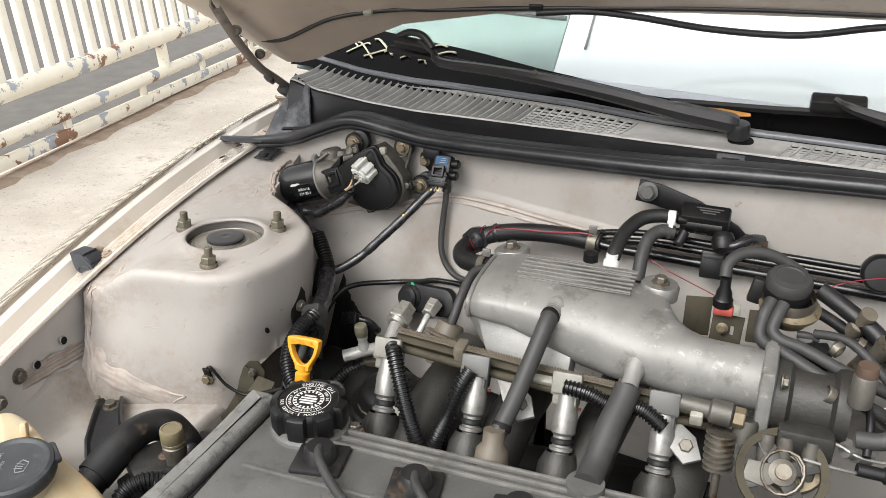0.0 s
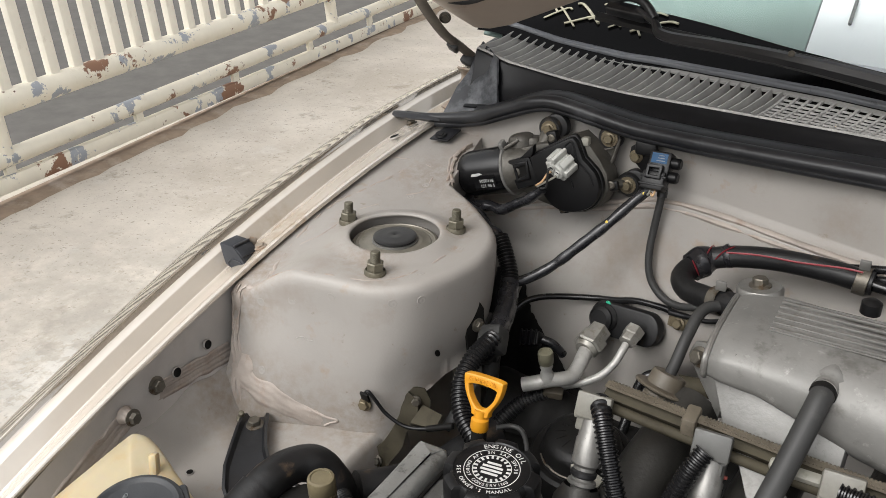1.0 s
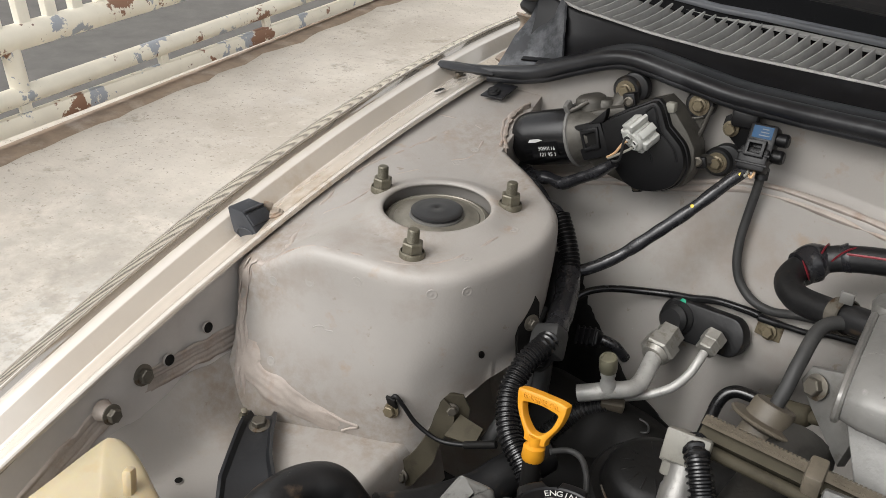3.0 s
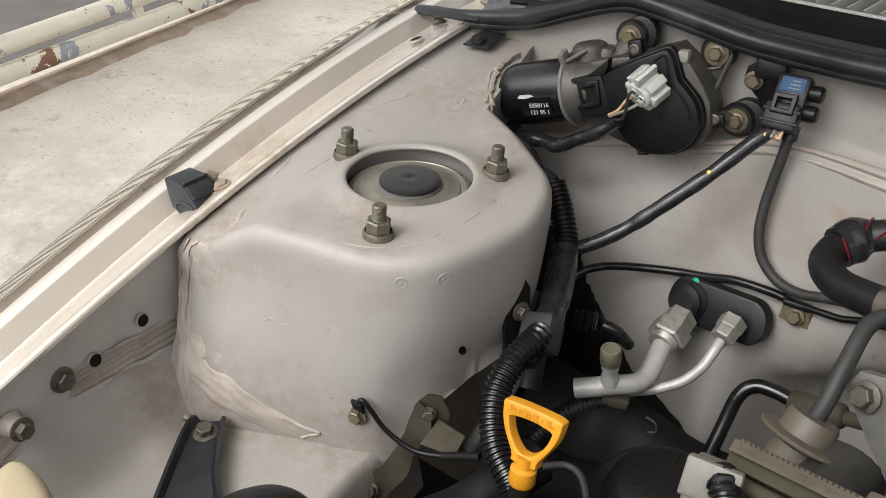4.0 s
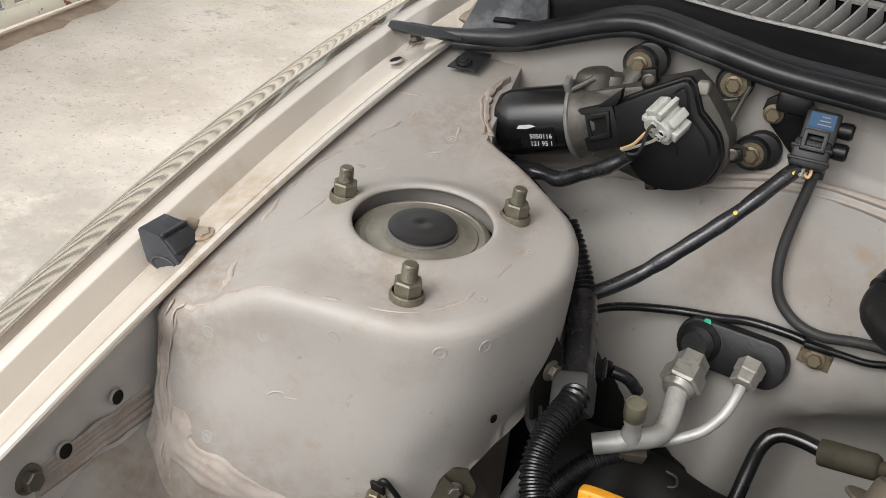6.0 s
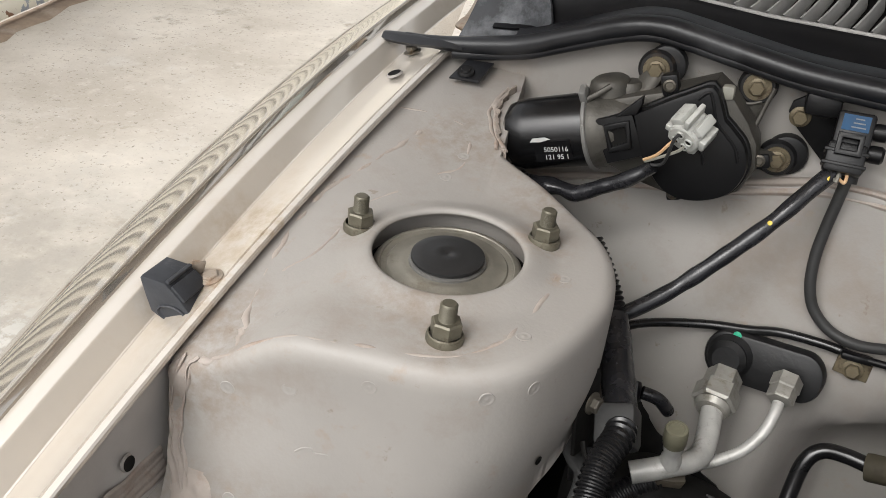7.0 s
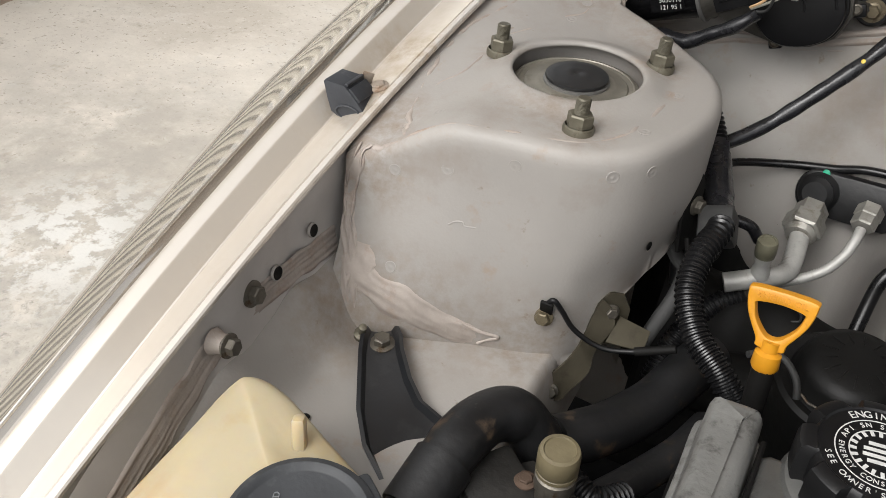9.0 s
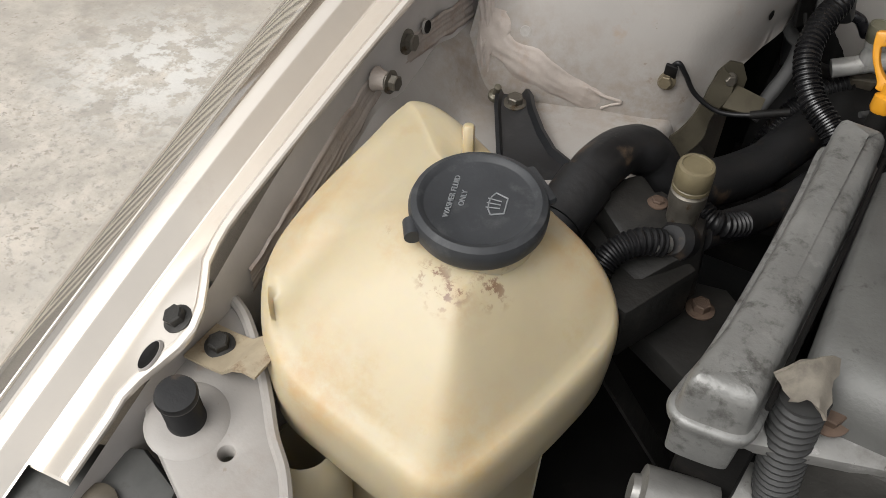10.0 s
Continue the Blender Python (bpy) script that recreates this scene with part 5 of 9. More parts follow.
ARM = spline([(-0.1350, 0.1845, 1.0281), (-0.1320, 0.1960, 1.0085), (-0.1300, 0.2281, 0.9689), (-0.1280, 0.2751, 0.9236), (-0.1240, 0.3316, 0.8869), (-0.1200, 0.3698, 0.8600)], 6)
hinge_rows = []
for p in ARM:
    hinge_rows.append([p + Vector((0.016, 0.002, 0.004)), p + Vector((0.013, 0.0, 0.0)), p + Vector((0.003, -0.001, -0.0015)), p + Vector((-0.003, 0.001, 0.003)), p + Vector((-0.004, 0.004, 0.013))])
part("hinge", solid(grid(hinge_rows), 0.003), HINGE, hood, "grimy channel-section hinge arm", smooth=50)
for q in [(-0.1180, 0.2178, 0.9936), (-0.1180, 0.2761, 0.9474)]:
    again("bolt", BOLT10, hood, frame_of(q, (0.45, -0.75, -0.15)), "hinge bolt")
for q, sz in (((-0.1260, 0.3130, 0.9015), (0.016, 0.030, 0.014)), ((-0.1200, 0.3448, 0.8749), (0.020, 0.022, 0.018))):
    part("hinge_boot", box(sz, frame_of(q, (0.3, 0.5, 0.7), (1, 0.3, -0.3)), 0.003), RUBBER, hood, "black rubber hinge boot")
part("hinge_foot", solid(grid([[p + Vector((v * 0.011 + 0.002 * noise.noise(p * 60), 0.004 * v * v, 0.002 * noise.noise(p * 80 + Vector((v, 0, 0))))) for v in (-1, -0.4, 0.4, 1)] for p in spline([(-0.1150, 0.3216, 0.8692), (-0.1150, 0.3343, 0.8516), (-0.1150, 0.3116, 0.8290), (-0.1200, 0.2849, 0.8181)], 5)]), 0.003), FOOTPLATE, hood, "stained hinge foot", smooth=60)



# ---- things on the firewall and round the strut tower ----
# rubber bump stop on the fender flange
stop = thing("hood_bumper", "dusty grey rubber hood bumper bolted to the fender flange", "rubber bumper", (-0.165, -0.085, 0.745))
BB = frame_of((-0.1668, -0.1070, 0.7520), (0.06, -1, 0.10), (1, 0.05, 0)) @ Matrix.Scale(1.17, 4)
part("block", plate([(-0.0150, 0.0105), (-0.0140, 0.0118), (0.0000, 0.0108), (0.0012, 0.0098), (0.0085, 0.0030), (0.0150, -0.0045), (0.0155, -0.0090), (0.0140, -0.0118), (-0.0045, -0.0110), (-0.0090, -0.0085), (-0.0120, 0.0000)], [], 0.024, BB, 0.0012), BUMPER, stop, "angular grey rubber block")
part("step", box((0.0026, 0.0020, 0.0225), BB @ Matrix.Translation((0.0010, 0.0108, -0.0125)), 0.0006), BUMPER, stop, "moulded ridge")
part("shoulder", box((0.0105, 0.0020, 0.0225), BB @ Matrix.Translation((0.0070, 0.0050, -0.0125)) @ Matrix.Rotation(radians(-43), 4, "Z"), 0.0006), BUMPER, stop, "sloping shoulder")
part("core", lathe([(0.0092, -0.0010), (0.0088, 0.0010), (0.0078, 0.0014), (0.0070, 0.0002), (0, 0.0002)], 24, BB @ Matrix.Translation((0.0035, -0.0065, 0.0)) @ Matrix.Diagonal((1, 0.55, 1, 1))), BUMPER, stop, "oval moulded core")
FP = frame_of((-0.1535, -0.0745, crown(-0.0745) + 0.0088), (-0.18, -0.18, 1), (1, 0.1, 0))
part("foot_plate", plate([(-0.015, -0.010), (0.008, -0.011), (0.012, -0.004), (0.010, 0.008), (-0.013, 0.010)], [], 0.0016, FP, 0.0006), FOOTPLATE, stop, "painted foot plate with rust")
again("bolt", bolt_mesh("bolt", FOOTPLATE, 0.010, 0.0080, 0.0028), stop, FP @ Matrix.Translation((-0.001, 0, 0.0006)), "corroded bolt")
part("tongue", box((0.009, 0.002, 0.012), frame_of((-0.166, -0.0735, crown(-0.0735) + 0.0125), (0.3, 0.1, 1), (0.8, 0.6, 0)), 0.0008), FOOTPLATE, stop, "upright tongue")

# wiper motor, laid out in its own plane on the firewall
WM = Matrix(((0.985, -0.17, -0.03, 0.108), (0.05, 0.06, -0.99, 0.200), (0.165, 0.98, 0.08, 0.790), (0, 0, 0, 1)))
wm = thing("wiper_motor", "black wiper motor with cast gearbox on the firewall", "wiper motor", (0.05, 0.21, 0.78))


def wmf(at, z, x=(1, 0, 0)):
    return WM @ frame_of(at, z, x)


def wmp(pts, n=8):
    return [WM @ p for p in spline(pts, n)]


AXIS = (0.985, 0.13, 0.0)
CAN = wmf((-0.083, 0.0129, -0.006), AXIS)
part("motor_can", lathe([(0, -0.0695), (0.008, -0.0695), (0.0095, -0.0705), (0.021, -0.0690), (0.0268, -0.0650), (0.0292, -0.0580), (0.0298, -0.050), (0.0304, -0.006), (0.0304, 0.0)], 48, CAN), GLOSSBLACK, wm, "glossy black motor can")
flange_bm = lathe([(0.0295, -0.0010), (0.0340, -0.0006), (0.0345, 0.0004), (0.0345, 0.0022), (0.0335, 0.0030), (0.028, 0.0032)], 40, CAN)
for a in (62, 205):
    box((0.016, 0.013, 0.006), CAN @ Matrix.Rotation(radians(a), 4, "Z") @ Matrix.Translation((0.0345, 0, 0.0012)), 0.002, flange_bm)
part("can_flange", flange_bm, ALU, wm, "pressed flange of the motor can")
neck = lathe([(0.0330, 0.0030), (0.0318, 0.0070), (0.0322, 0.0090), (0.0300, 0.0130), (0.0285, 0.0240), (0.0250, 0.0360), (0, 0.0370)], 30, CAN)
lathe([(0.0165, -0.024), (0.0165, 0.004), (0.0150, 0.0085), (0.0115, 0.0110), (0, 0.0118)], 24, wmf((-0.0695, 0.0450, -0.010), (-0.08, 1, 0.05)), neck)
lathe([(0.0110, -0.022), (0.0110, 0.003), (0.0085, 0.0062), (0, 0.0066)], 20, wmf((-0.0545, 0.0460, -0.012), (0.05, 1, 0.05)), neck)
sweep(neck, wmp([(-0.088, 0.040, 0.012), (-0.076, 0.046, 0.010), (-0.066, 0.052, 0.006)], 4), [0.0024] * 9, 8)
part("gear_neck", neck, DIMALU, wm, "grimy cast neck with a domed boss", smooth=45)
part("gear_housing", plate([(-0.074, -0.010), (-0.045, -0.026), (-0.012, -0.0385), (0.014, -0.0385), (0.034, -0.030), (0.046, -0.010), (0.0455, 0.010), (0.038, 0.027), (0.026, 0.046), (0.013, 0.0585), (-0.020, 0.050), (-0.046, 0.046), (-0.075, 0.040)], [], 0.030, WM @ Matrix.Translation((0, 0, 0.008)), 0.004), DIMALU, wm, "cast gear housing")
ROUND = [(0.0227, 0.0320), (0.0300, 0.0235), (0.0375, 0.0127), (0.0405, -0.0029), (0.0363, -0.0169), (0.0264, -0.0282), (0.0096, -0.0340), (-0.0077, -0.0337), (-0.0209, -0.0273), (-0.0299, -0.0159), (-0.0343, -0.0067)]
cover_out = [(-0.0454, 0.0341), (-0.0181, 0.0468), (0.0080, 0.0575), (0.0125, 0.0575), (0.0160, 0.0535), (0.0179, 0.0491)] + [(p.x, p.y) for p in spline([(x, y, 0) for x, y in ROUND], 5)] + [(-0.0388, 0.0002)]
cover = part("gear_cover", plate(cover_out, [], 0.014, WM @ Matrix.Translation((0, 0, 0.0225)), 0.0030), BLACK, wm, "black plastic gear cover")
part("cover_rim", plate([(x * 1.055 - 0.0003, y * 1.045 - 0.0006) for x, y in cover_out], [], 0.006, WM @ Matrix.Translation((0, 0, 0.0145)), 0.0016), BLACK, cover, "stepped rim of the cover")
part("cover_rib", sweep(bmesh.new(), wmp([(0.002, 0.0479, 0.0224), (0.0098, 0.0535, 0.0224), (0.0129, 0.0480, 0.0224), (0.0165, 0.0312, 0.0224), (0.0238, 0.0214, 0.0224), (0.0308, 0.0112, 0.0224), (0.0336, -0.0002, 0.0224)], 6), [0.0013] * 37, 8), BLACK, cover)
part("cover_rib", sweep(bmesh.new(), wmp([(0.0030, 0.0105, 0.0226), (0.0075, 0.0045, 0.0226), (0.0082, -0.0030, 0.0226)], 6), [0.0011] * 13, 8), BLACK, cover, "moulded arc")
box_ob = part("brush_box", plate([(-0.0776, 0.0282), (-0.0463, 0.0360), (-0.0357, 0.0010), (-0.0648, -0.0075)], [], 0.024, WM @ Matrix.Translation((0, 0, 0.0220)), 0.0018), BLACK, wm, "black brush box")
SLOT = [(-0.0640, 0.0211), (-0.0510, 0.0248), (-0.0488, 0.0126), (-0.0607, 0.0075)]
part("brush_frame", plate([(-0.0675, 0.0250), (-0.0478, 0.0300), (-0.0450, 0.0078), (-0.0632, 0.0028)], [SLOT], 0.0032, WM @ Matrix.Translation((0, 0, 0.0250)), 0.0008), BLACK, box_ob, "raised frame")
part("brush_slot", plate(SLOT, [], 0.001, WM @ Matrix.Translation((0, 0, 0.0224))), DARK, box_ob, "recessed slot")
part("box_lid", plate([(-0.0590, 0.0318), (-0.0420, 0.0455), (-0.0375, 0.0490), (-0.0385, 0.0420), (-0.0420, 0.0345)], [], 0.008, WM @ Matrix.Translation((0, 0, 0.0235)), 0.001), BLACK, box_ob, "wedge shaped lid")
LABM = WM @ frame_of((-0.1075, 0.0020, 0.0246), (0.0, -0.10, 1), (0.98, 0.14, 0.0))
lab = part("rating_label", plate([(-0.0150, -0.0085), (0.0150, -0.0085), (0.0150, 0.0085), (-0.0150, 0.0085)], [], 0.0006, LABM), GLOSSBLACK, wm, "printed part label")
for row, txt in ((0.0014, "5050116"), (-0.0052, "121 95 1")):
    again("lettering", text_mesh(txt, 0.0058, WHITE, 0.0001), lab, LABM @ Matrix.Translation((0.003, row, 0.0004)))
part("brand_mark", plate([(-0.0085, -0.0010), (0.0, -0.0016), (0.0085, 0.0002), (0.0040, 0.0022), (-0.0060, 0.0020)], [], 0.0004, LABM @ Matrix.Translation((-0.0085, 0.0105, 0.0006))), WHITE, wm, "white printed mark")
CN = wmf((-0.0015, 0.0255, 0.0330), (-0.42, -0.46, 0.78), (0.72, -0.66, 0.0))
conn_bm = lathe([(0.0110, -0.014), (0.0128, -0.012), (0.0132, 0.004), (0.0122, 0.0085), (0.0112, 0.0092), (0, 0.0092)], 20, CN)
conn = part("connector", conn_bm, PLUG, wm, "pale grey ribbed wire connector", smooth=30)
for a, wide, far in ((20, 0.010, 0.0135), (75, 0.008, 0.0140), (150, 0.011, 0.0145), (205, 0.006, 0.0140), (255, 0.010, 0.0135), (320, 0.007, 0.0142)):
    part("connector_rib", box((0.0060, wide, 0.019), CN @ Matrix.Rotation(radians(a), 4, "Z") @ Matrix.Translation((far, 0, -0.0035)), 0.0012), PLUG, conn)
part("connector_latch", box((0.009, 0.004, 0.022), CN @ Matrix.Rotation(radians(112), 4, "Z") @ Matrix.Translation((0.0172, 0, -0.002)), 0.001), PLUG, conn)
HOLES = ((-0.0040, 0.0042), (0.0042, 0.0040), (0.0048, -0.0040), (-0.0034, -0.0046))
for x, y in HOLES:
    part("socket", lathe([(0.0033, 0.0090), (0.0033, 0.0108), (0.0026, 0.0108), (0.0024, 0.0094)], 16, CN @ Matrix.Translation((x, y, 0))), PLUG, conn)
    # Black disc painted in for the shade inside the socket.
    part("socket_shade", lathe([(0.0026, 0.0097), (0, 0.0095)], 14, CN @ Matrix.Translation((x, y, 0))), DARK, conn)
for i, ((x, y), m_) in enumerate(zip(HOLES[::-1], (TAN, CREAM, BLACK, GREYHOSE))):
    if i == 2:
        continue
    part("wire", tube([CN @ Vector((x, y, 0.009)), CN @ Vector((x - 0.001, y - 0.001, 0.015)), WM @ Vector((-0.0235 + 0.0015 * i, 0.0080 - 0.0022 * i, 0.0370)), WM @ Vector((-0.0345 + 0.001 * i, 0.0015 - 0.0012 * i, 0.0315))], 0.0013, 6), m_, wm, "thin motor wire")
SIDES = ((-0.0363, 0.0599, 0.012, 0.020), (0.0400, 0.0480, -0.012, 0.014), (0.0585, -0.0098, 0.010, 0.002))
for u, v, gx_, gy_ in SIDES:
    g = lathe([(0.0125, -0.016), (0.0150, -0.010), (0.0150, -0.004), (0.0128, -0.001), (0.0, -0.001)], 28, wmf((u, v, -0.0185), (0, 0, 1)))
    part("grommet", g, RUBBER, wm, "rubber mounting grommet")
    again("bolt", BOLTW, wm, wmf((u, v, -0.0192), (0, 0, 1)), "brassy zinc bolt with washer")
part("grommet_ear", plate(ring2(-0.0300, 0.0615, 0.0160, 22, 0.0165), [], 0.010, WM @ Matrix.Translation((0, 0, -0.0235)), 0.003), RUBBER, wm, "rubber ear behind the bolt")
part("grommet_ear", plate(ring2(0.0650, -0.0085, 0.0165, 22, 0.0165), [], 0.010, WM @ Matrix.Translation((0, 0, -0.0235)), 0.003), RUBBER, wm, "rubber ear behind the bolt")
arm = [WM @ Vector(p) for p in ((-0.052, 0.034, -0.006), (-0.047, 0.042, -0.010), (-0.042, 0.050, -0.016), (-0.038, 0.057, -0.022))]
part("mount_arm", sweep(bmesh.new(), arm, [0.012, 0.0105, 0.0100, 0.0115], 12, True, 0.6), DIMALU, wm, "cast mounting arm")
tri_bm = plate([(0.0225, 0.0400), (0.0270, 0.0550), (0.0400, 0.0620), (0.0525, 0.0475), (0.0470, 0.0310), (0.0400, 0.0130), (0.0330, 0.0120), (0.0285, 0.0290)], [], 0.006, WM @ Matrix.Translation((0, 0, -0.0215)), 0.0012)
sweep(tri_bm, wmp([(0.0525, 0.0470, -0.0205), (0.0465, 0.0320, -0.0190), (0.0400, 0.0150, -0.0150)], 5), [0.0020] * 11, 8)
sweep(tri_bm, wmp([(0.0230, 0.0400, -0.0195), (0.0330, 0.0345, -0.0195), (0.0440, 0.0360, -0.0200)], 5), [0.0014] * 11, 8)
part("mount_plate", tri_bm, DIMALU, wm, "ribbed triangular mounting plate")
arm = [WM @ Vector(p) for p in ((0.034, -0.004, -0.006), (0.043, -0.006, -0.012), (0.051, -0.008, -0.020), (0.057, -0.0095, -0.024))]
part("mount_arm", sweep(bmesh.new(), arm, [0.010, 0.0095, 0.0095, 0.011], 12, True, 0.6), DIMALU, wm, "cast mounting arm")
for (u, v, w), sz in (((-0.0209, 0.0524, 0.008), (0.013, 0.020, 0.012)), ((-0.0156, -0.0372, 0.004), (0.012, 0.010, 0.012)), ((0.0470, -0.0062, 0.002), (0.016, 0.012, 0.006))):
    part("cover_tab", box(sz, wmf((u, v, w - sz[2] / 2), (0, 0, 1), (1, 0.12, 0)), 0.0022), BLACK, cover, "screw tab of the cover")
    part("tab_screw", lathe([(0.0048, 0), (0.0050, 0.0022), (0.0036, 0.0032), (0.0030, 0.0018), (0, 0.0018)], 18, wmf((u, v + 0.002, w), (0, 0, 1))), STEEL, cover, "small steel screw")
part("vent_stub", box((0.0095, 0.0105, 0.010), wmf((0.0216, 0.0500, 0.006), (0, 0, 1), (1, -0.1, 0)), 0.0022), CREAM, wm, "pale yellow vent stub")
part("harness_sleeve", tube([WM @ Vector(p) for p in ((-0.0273, -0.0040, 0.0290), (-0.0368, -0.0105, 0.0290), (-0.0501, -0.0182, 0.0280), (-0.0663, -0.0247, 0.0260), (-0.0792, -0.0306, 0.0240), (-0.0904, -0.0341, 0.0220), (-0.1031, -0.0319, 0.0180), (-0.1192, -0.0321, 0.0120), (-0.1363, -0.0331, 0.0040), (-0.1565, -0.0298, -0.0120))], 0.0088, 16, 14, 0.42, 0.72), TAPE, wm, "shiny taped motor wiring")

# pressure sensor on the firewall
sensor = thing("pressure_sensor", "black pressure sensor with a blue label on a bracket", "sensor", (0.205, 0.215, 0.835))
part("bracket", plate([(-0.0181, 0.0016), (-0.0169, 0.0102), (-0.0085, 0.0166), (0.0122, 0.0192), (0.0180, 0.0040), (0.0288, -0.0413), (0.0222, -0.0389), (-0.0104, -0.0089)], [], 0.003, frame_of((0.1846, 0.222, 0.8268), (0, -1, 0), (1, 0, 0)), 0.001), BLACK, sensor, "black steel bracket")
again("bolt", BOLT10Z, sensor, frame_of((0.1755, 0.2205, 0.8271), (0, -1, 0.05)), "dusty bracket bolt")
part("bracket_cap", box((0.026, 0.018, 0.012), frame_of((0.1884, 0.2160, 0.8418), (0, -1, 0.1), (1, 0, 0.05)), 0.004), BLACK, sensor, "rounded black boss")
SM = frame_of((0.2125, 0.1965, 0.8290), (-0.06, -0.86, 0.50), (1, -0.08, 0.06))
part("sensor_body", box((0.026, 0.034, 0.018), SM, 0.0028), BLACK, sensor, "black sensor body")
part("blue_label", box((0.0185, 0.0115, 0.0006), SM @ Matrix.Translation((0.0, 0.0085, 0.0092))), BLUE, sensor, "blue printed label")
for i in range(3):
    part("label_bar", box((0.0100 - 0.002 * i, 0.0009, 0.0004), SM @ Matrix.Translation((0.002, 0.0055 + 0.0030 * i, 0.0096))), GREYPRINT, sensor, "faint printed line")
part("plug", box((0.027, 0.022, 0.018), SM @ Matrix.Translation((-0.0015, -0.0175, 0.0045)), 0.0025), BLACK, sensor, "black plug")
part("plug_latch", plate([(-0.009, -0.008), (0.009, -0.008), (0.009, 0.008), (-0.009, 0.008)], [[(-0.0055, -0.0045), (0.0055, -0.0045), (0.0055, 0.004), (-0.0055, 0.004)]], 0.005, SM @ Matrix.Translation((-0.001, -0.008, 0.0175)), 0.001), BLACK, sensor, "looped plug latch")
for k in range(2):
    part("plug_rib", box((0.030, 0.0028, 0.018), SM @ Matrix.Translation((-0.0015, -0.0130 - 0.0095 * k, 0.0050)), 0.0008), BLACK, sensor)
for y in (0.006, -0.010):
    part("side_port", lathe([(0, 0), (0.0060, 0), (0.0066, 0.003), (0.0066, 0.009), (0.0050, 0.011), (0, 0.011)], 16, SM @ frame_of((0.0125, y, 0.001), (1, 0.0, 0.0))), BLACK, sensor, "short side port")
for i, m_ in enumerate((YELLOW, CREAM, TAN)):
    p0 = SM @ Vector((-0.008 + 0.0055 * i, -0.027, 0.006))
    part("wire", tube([p0, p0 + Vector((-0.001, -0.007, -0.005)), Vector((0.2045 + 0.002 * i, 0.179, 0.8045))], 0.0013, 6), m_, sensor, "thin sensor wire")

cable = thing("sensor_cable", "black taped sensor cable sloping down to the harness", "cable", (0.1, 0.11, 0.70))
part("sleeve", tube([(0.2065, 0.181, 0.8060), (0.194, 0.168, 0.793), (0.1745, 0.150, 0.770), (0.146, 0.131, 0.740), (0.119, 0.116, 0.713), (0.095, 0.098, 0.698), (0.080, 0.085, 0.696)], 0.0062, 14, 24, 0.12), TAPE, cable, "taped cable sleeve")
part("paint_dot", lathe([(0.0018, 0), (0, 0.0006)], 10, frame_of((0.1730, 0.1440, 0.7725), (-0.2, -0.75, 0.5))), YELLOW, cable)
vac = thing("vacuum_hose", "grey rubber vacuum hose dropping from the sensor", "hose", (0.22, 0.16, 0.7))
part("hose", tube([(0.219, 0.196, 0.812), (0.2175, 0.193, 0.785), (0.2150, 0.189, 0.755), (0.2142, 0.184, 0.732), (0.2170, 0.178, 0.710), (0.2250, 0.174, 0.692), (0.2415, 0.168, 0.680), (0.2625, 0.161, 0.679), (0.288, 0.154, 0.688), (0.310, 0.147, 0.694), (0.345, 0.130, 0.702)], 0.0044, 14), GREYHOSE, vac, "long grey hose")
part("end_collar", tube([(0.2192, 0.1935, 0.806), (0.2197, 0.190, 0.796)], 0.0060, 14, 3), RUBBER, vac, "rubber end collar")

# wiring harness between tower and engine
harness = thing("wiring_harness", "black corrugated wiring harness beside the strut tower", "wiring harness", (0.1, 0.0, 0.66))
part("taped_trunk", tube([(-0.030, 0.156, 0.748), (-0.010, 0.146, 0.748), (0.010, 0.134, 0.744), (0.034, 0.120, 0.737), (0.050, 0.114, 0.733)], 0.0105, 14, 10, 0.2), TAPE, harness, "taped upper trunk")
part("conduit", ribbed([(0.052, 0.115, 0.736), (0.066, 0.103, 0.722), (0.080, 0.088, 0.704), (0.090, 0.066, 0.690), (0.100, 0.036, 0.682), (0.108, 0.010, 0.680)], 0.0105), BLACK, harness, "corrugated conduit")
part("wrap", tube([(0.084, 0.080, 0.699), (0.095, 0.052, 0.687), (0.104, 0.022, 0.682), (0.110, 0.0, 0.681)], 0.0120, 14, 10, 0.12), TAPE, harness, "black tape wrap")
part("junction_clamp", box((0.028, 0.030, 0.026), frame_of((0.111, -0.012, 0.680), (-0.2, -0.6, 0.7), (1, 0.3, 0)), 0.005), GREYHOSE, harness, "rubber junction clamp")
part("conduit", ribbed([(0.112, -0.008, 0.682), (0.114, -0.026, 0.686), (0.108, -0.050, 0.677), (0.109, -0.076, 0.661), (0.124, -0.100, 0.643), (0.148, -0.116, 0.630), (0.168, -0.126, 0.612)], 0.0107), GLOSSBLACK, harness, "shiny corrugated conduit")
part("branch", tube([(0.070, 0.098, 0.706), (0.076, 0.070, 0.670), (0.084, 0.04, 0.635), (0.094, 0.01, 0.60)], 0.011, 12, 8, 0.1), RUBBER, harness)
side = thing("side_bracket", "black harness bracket bolted to the strut tower", "bracket", (0.09, -0.01, 0.69))
part("plate", plate([(-0.012, -0.034), (0.012, -0.036), (0.014, 0.020), (0.006, 0.034), (-0.006, 0.030), (-0.013, 0.010)], [], 0.003, frame_of((0.0895, -0.012, 0.688), (0.93, -0.35, 0.1), (0.35, 0.93, 0)), 0.001), DARK, side, "black plate")
again("bolt", BOLT10, side, frame_of((0.0910, -0.010, 0.692), (0.93, -0.35, 0.1)))
part("wire_loop", tube([(0.092, -0.022, 0.668), (0.098, -0.03, 0.662), (0.115, -0.03, 0.662), (0.118, -0.02, 0.668)], 0.002, 8), DARK, side)

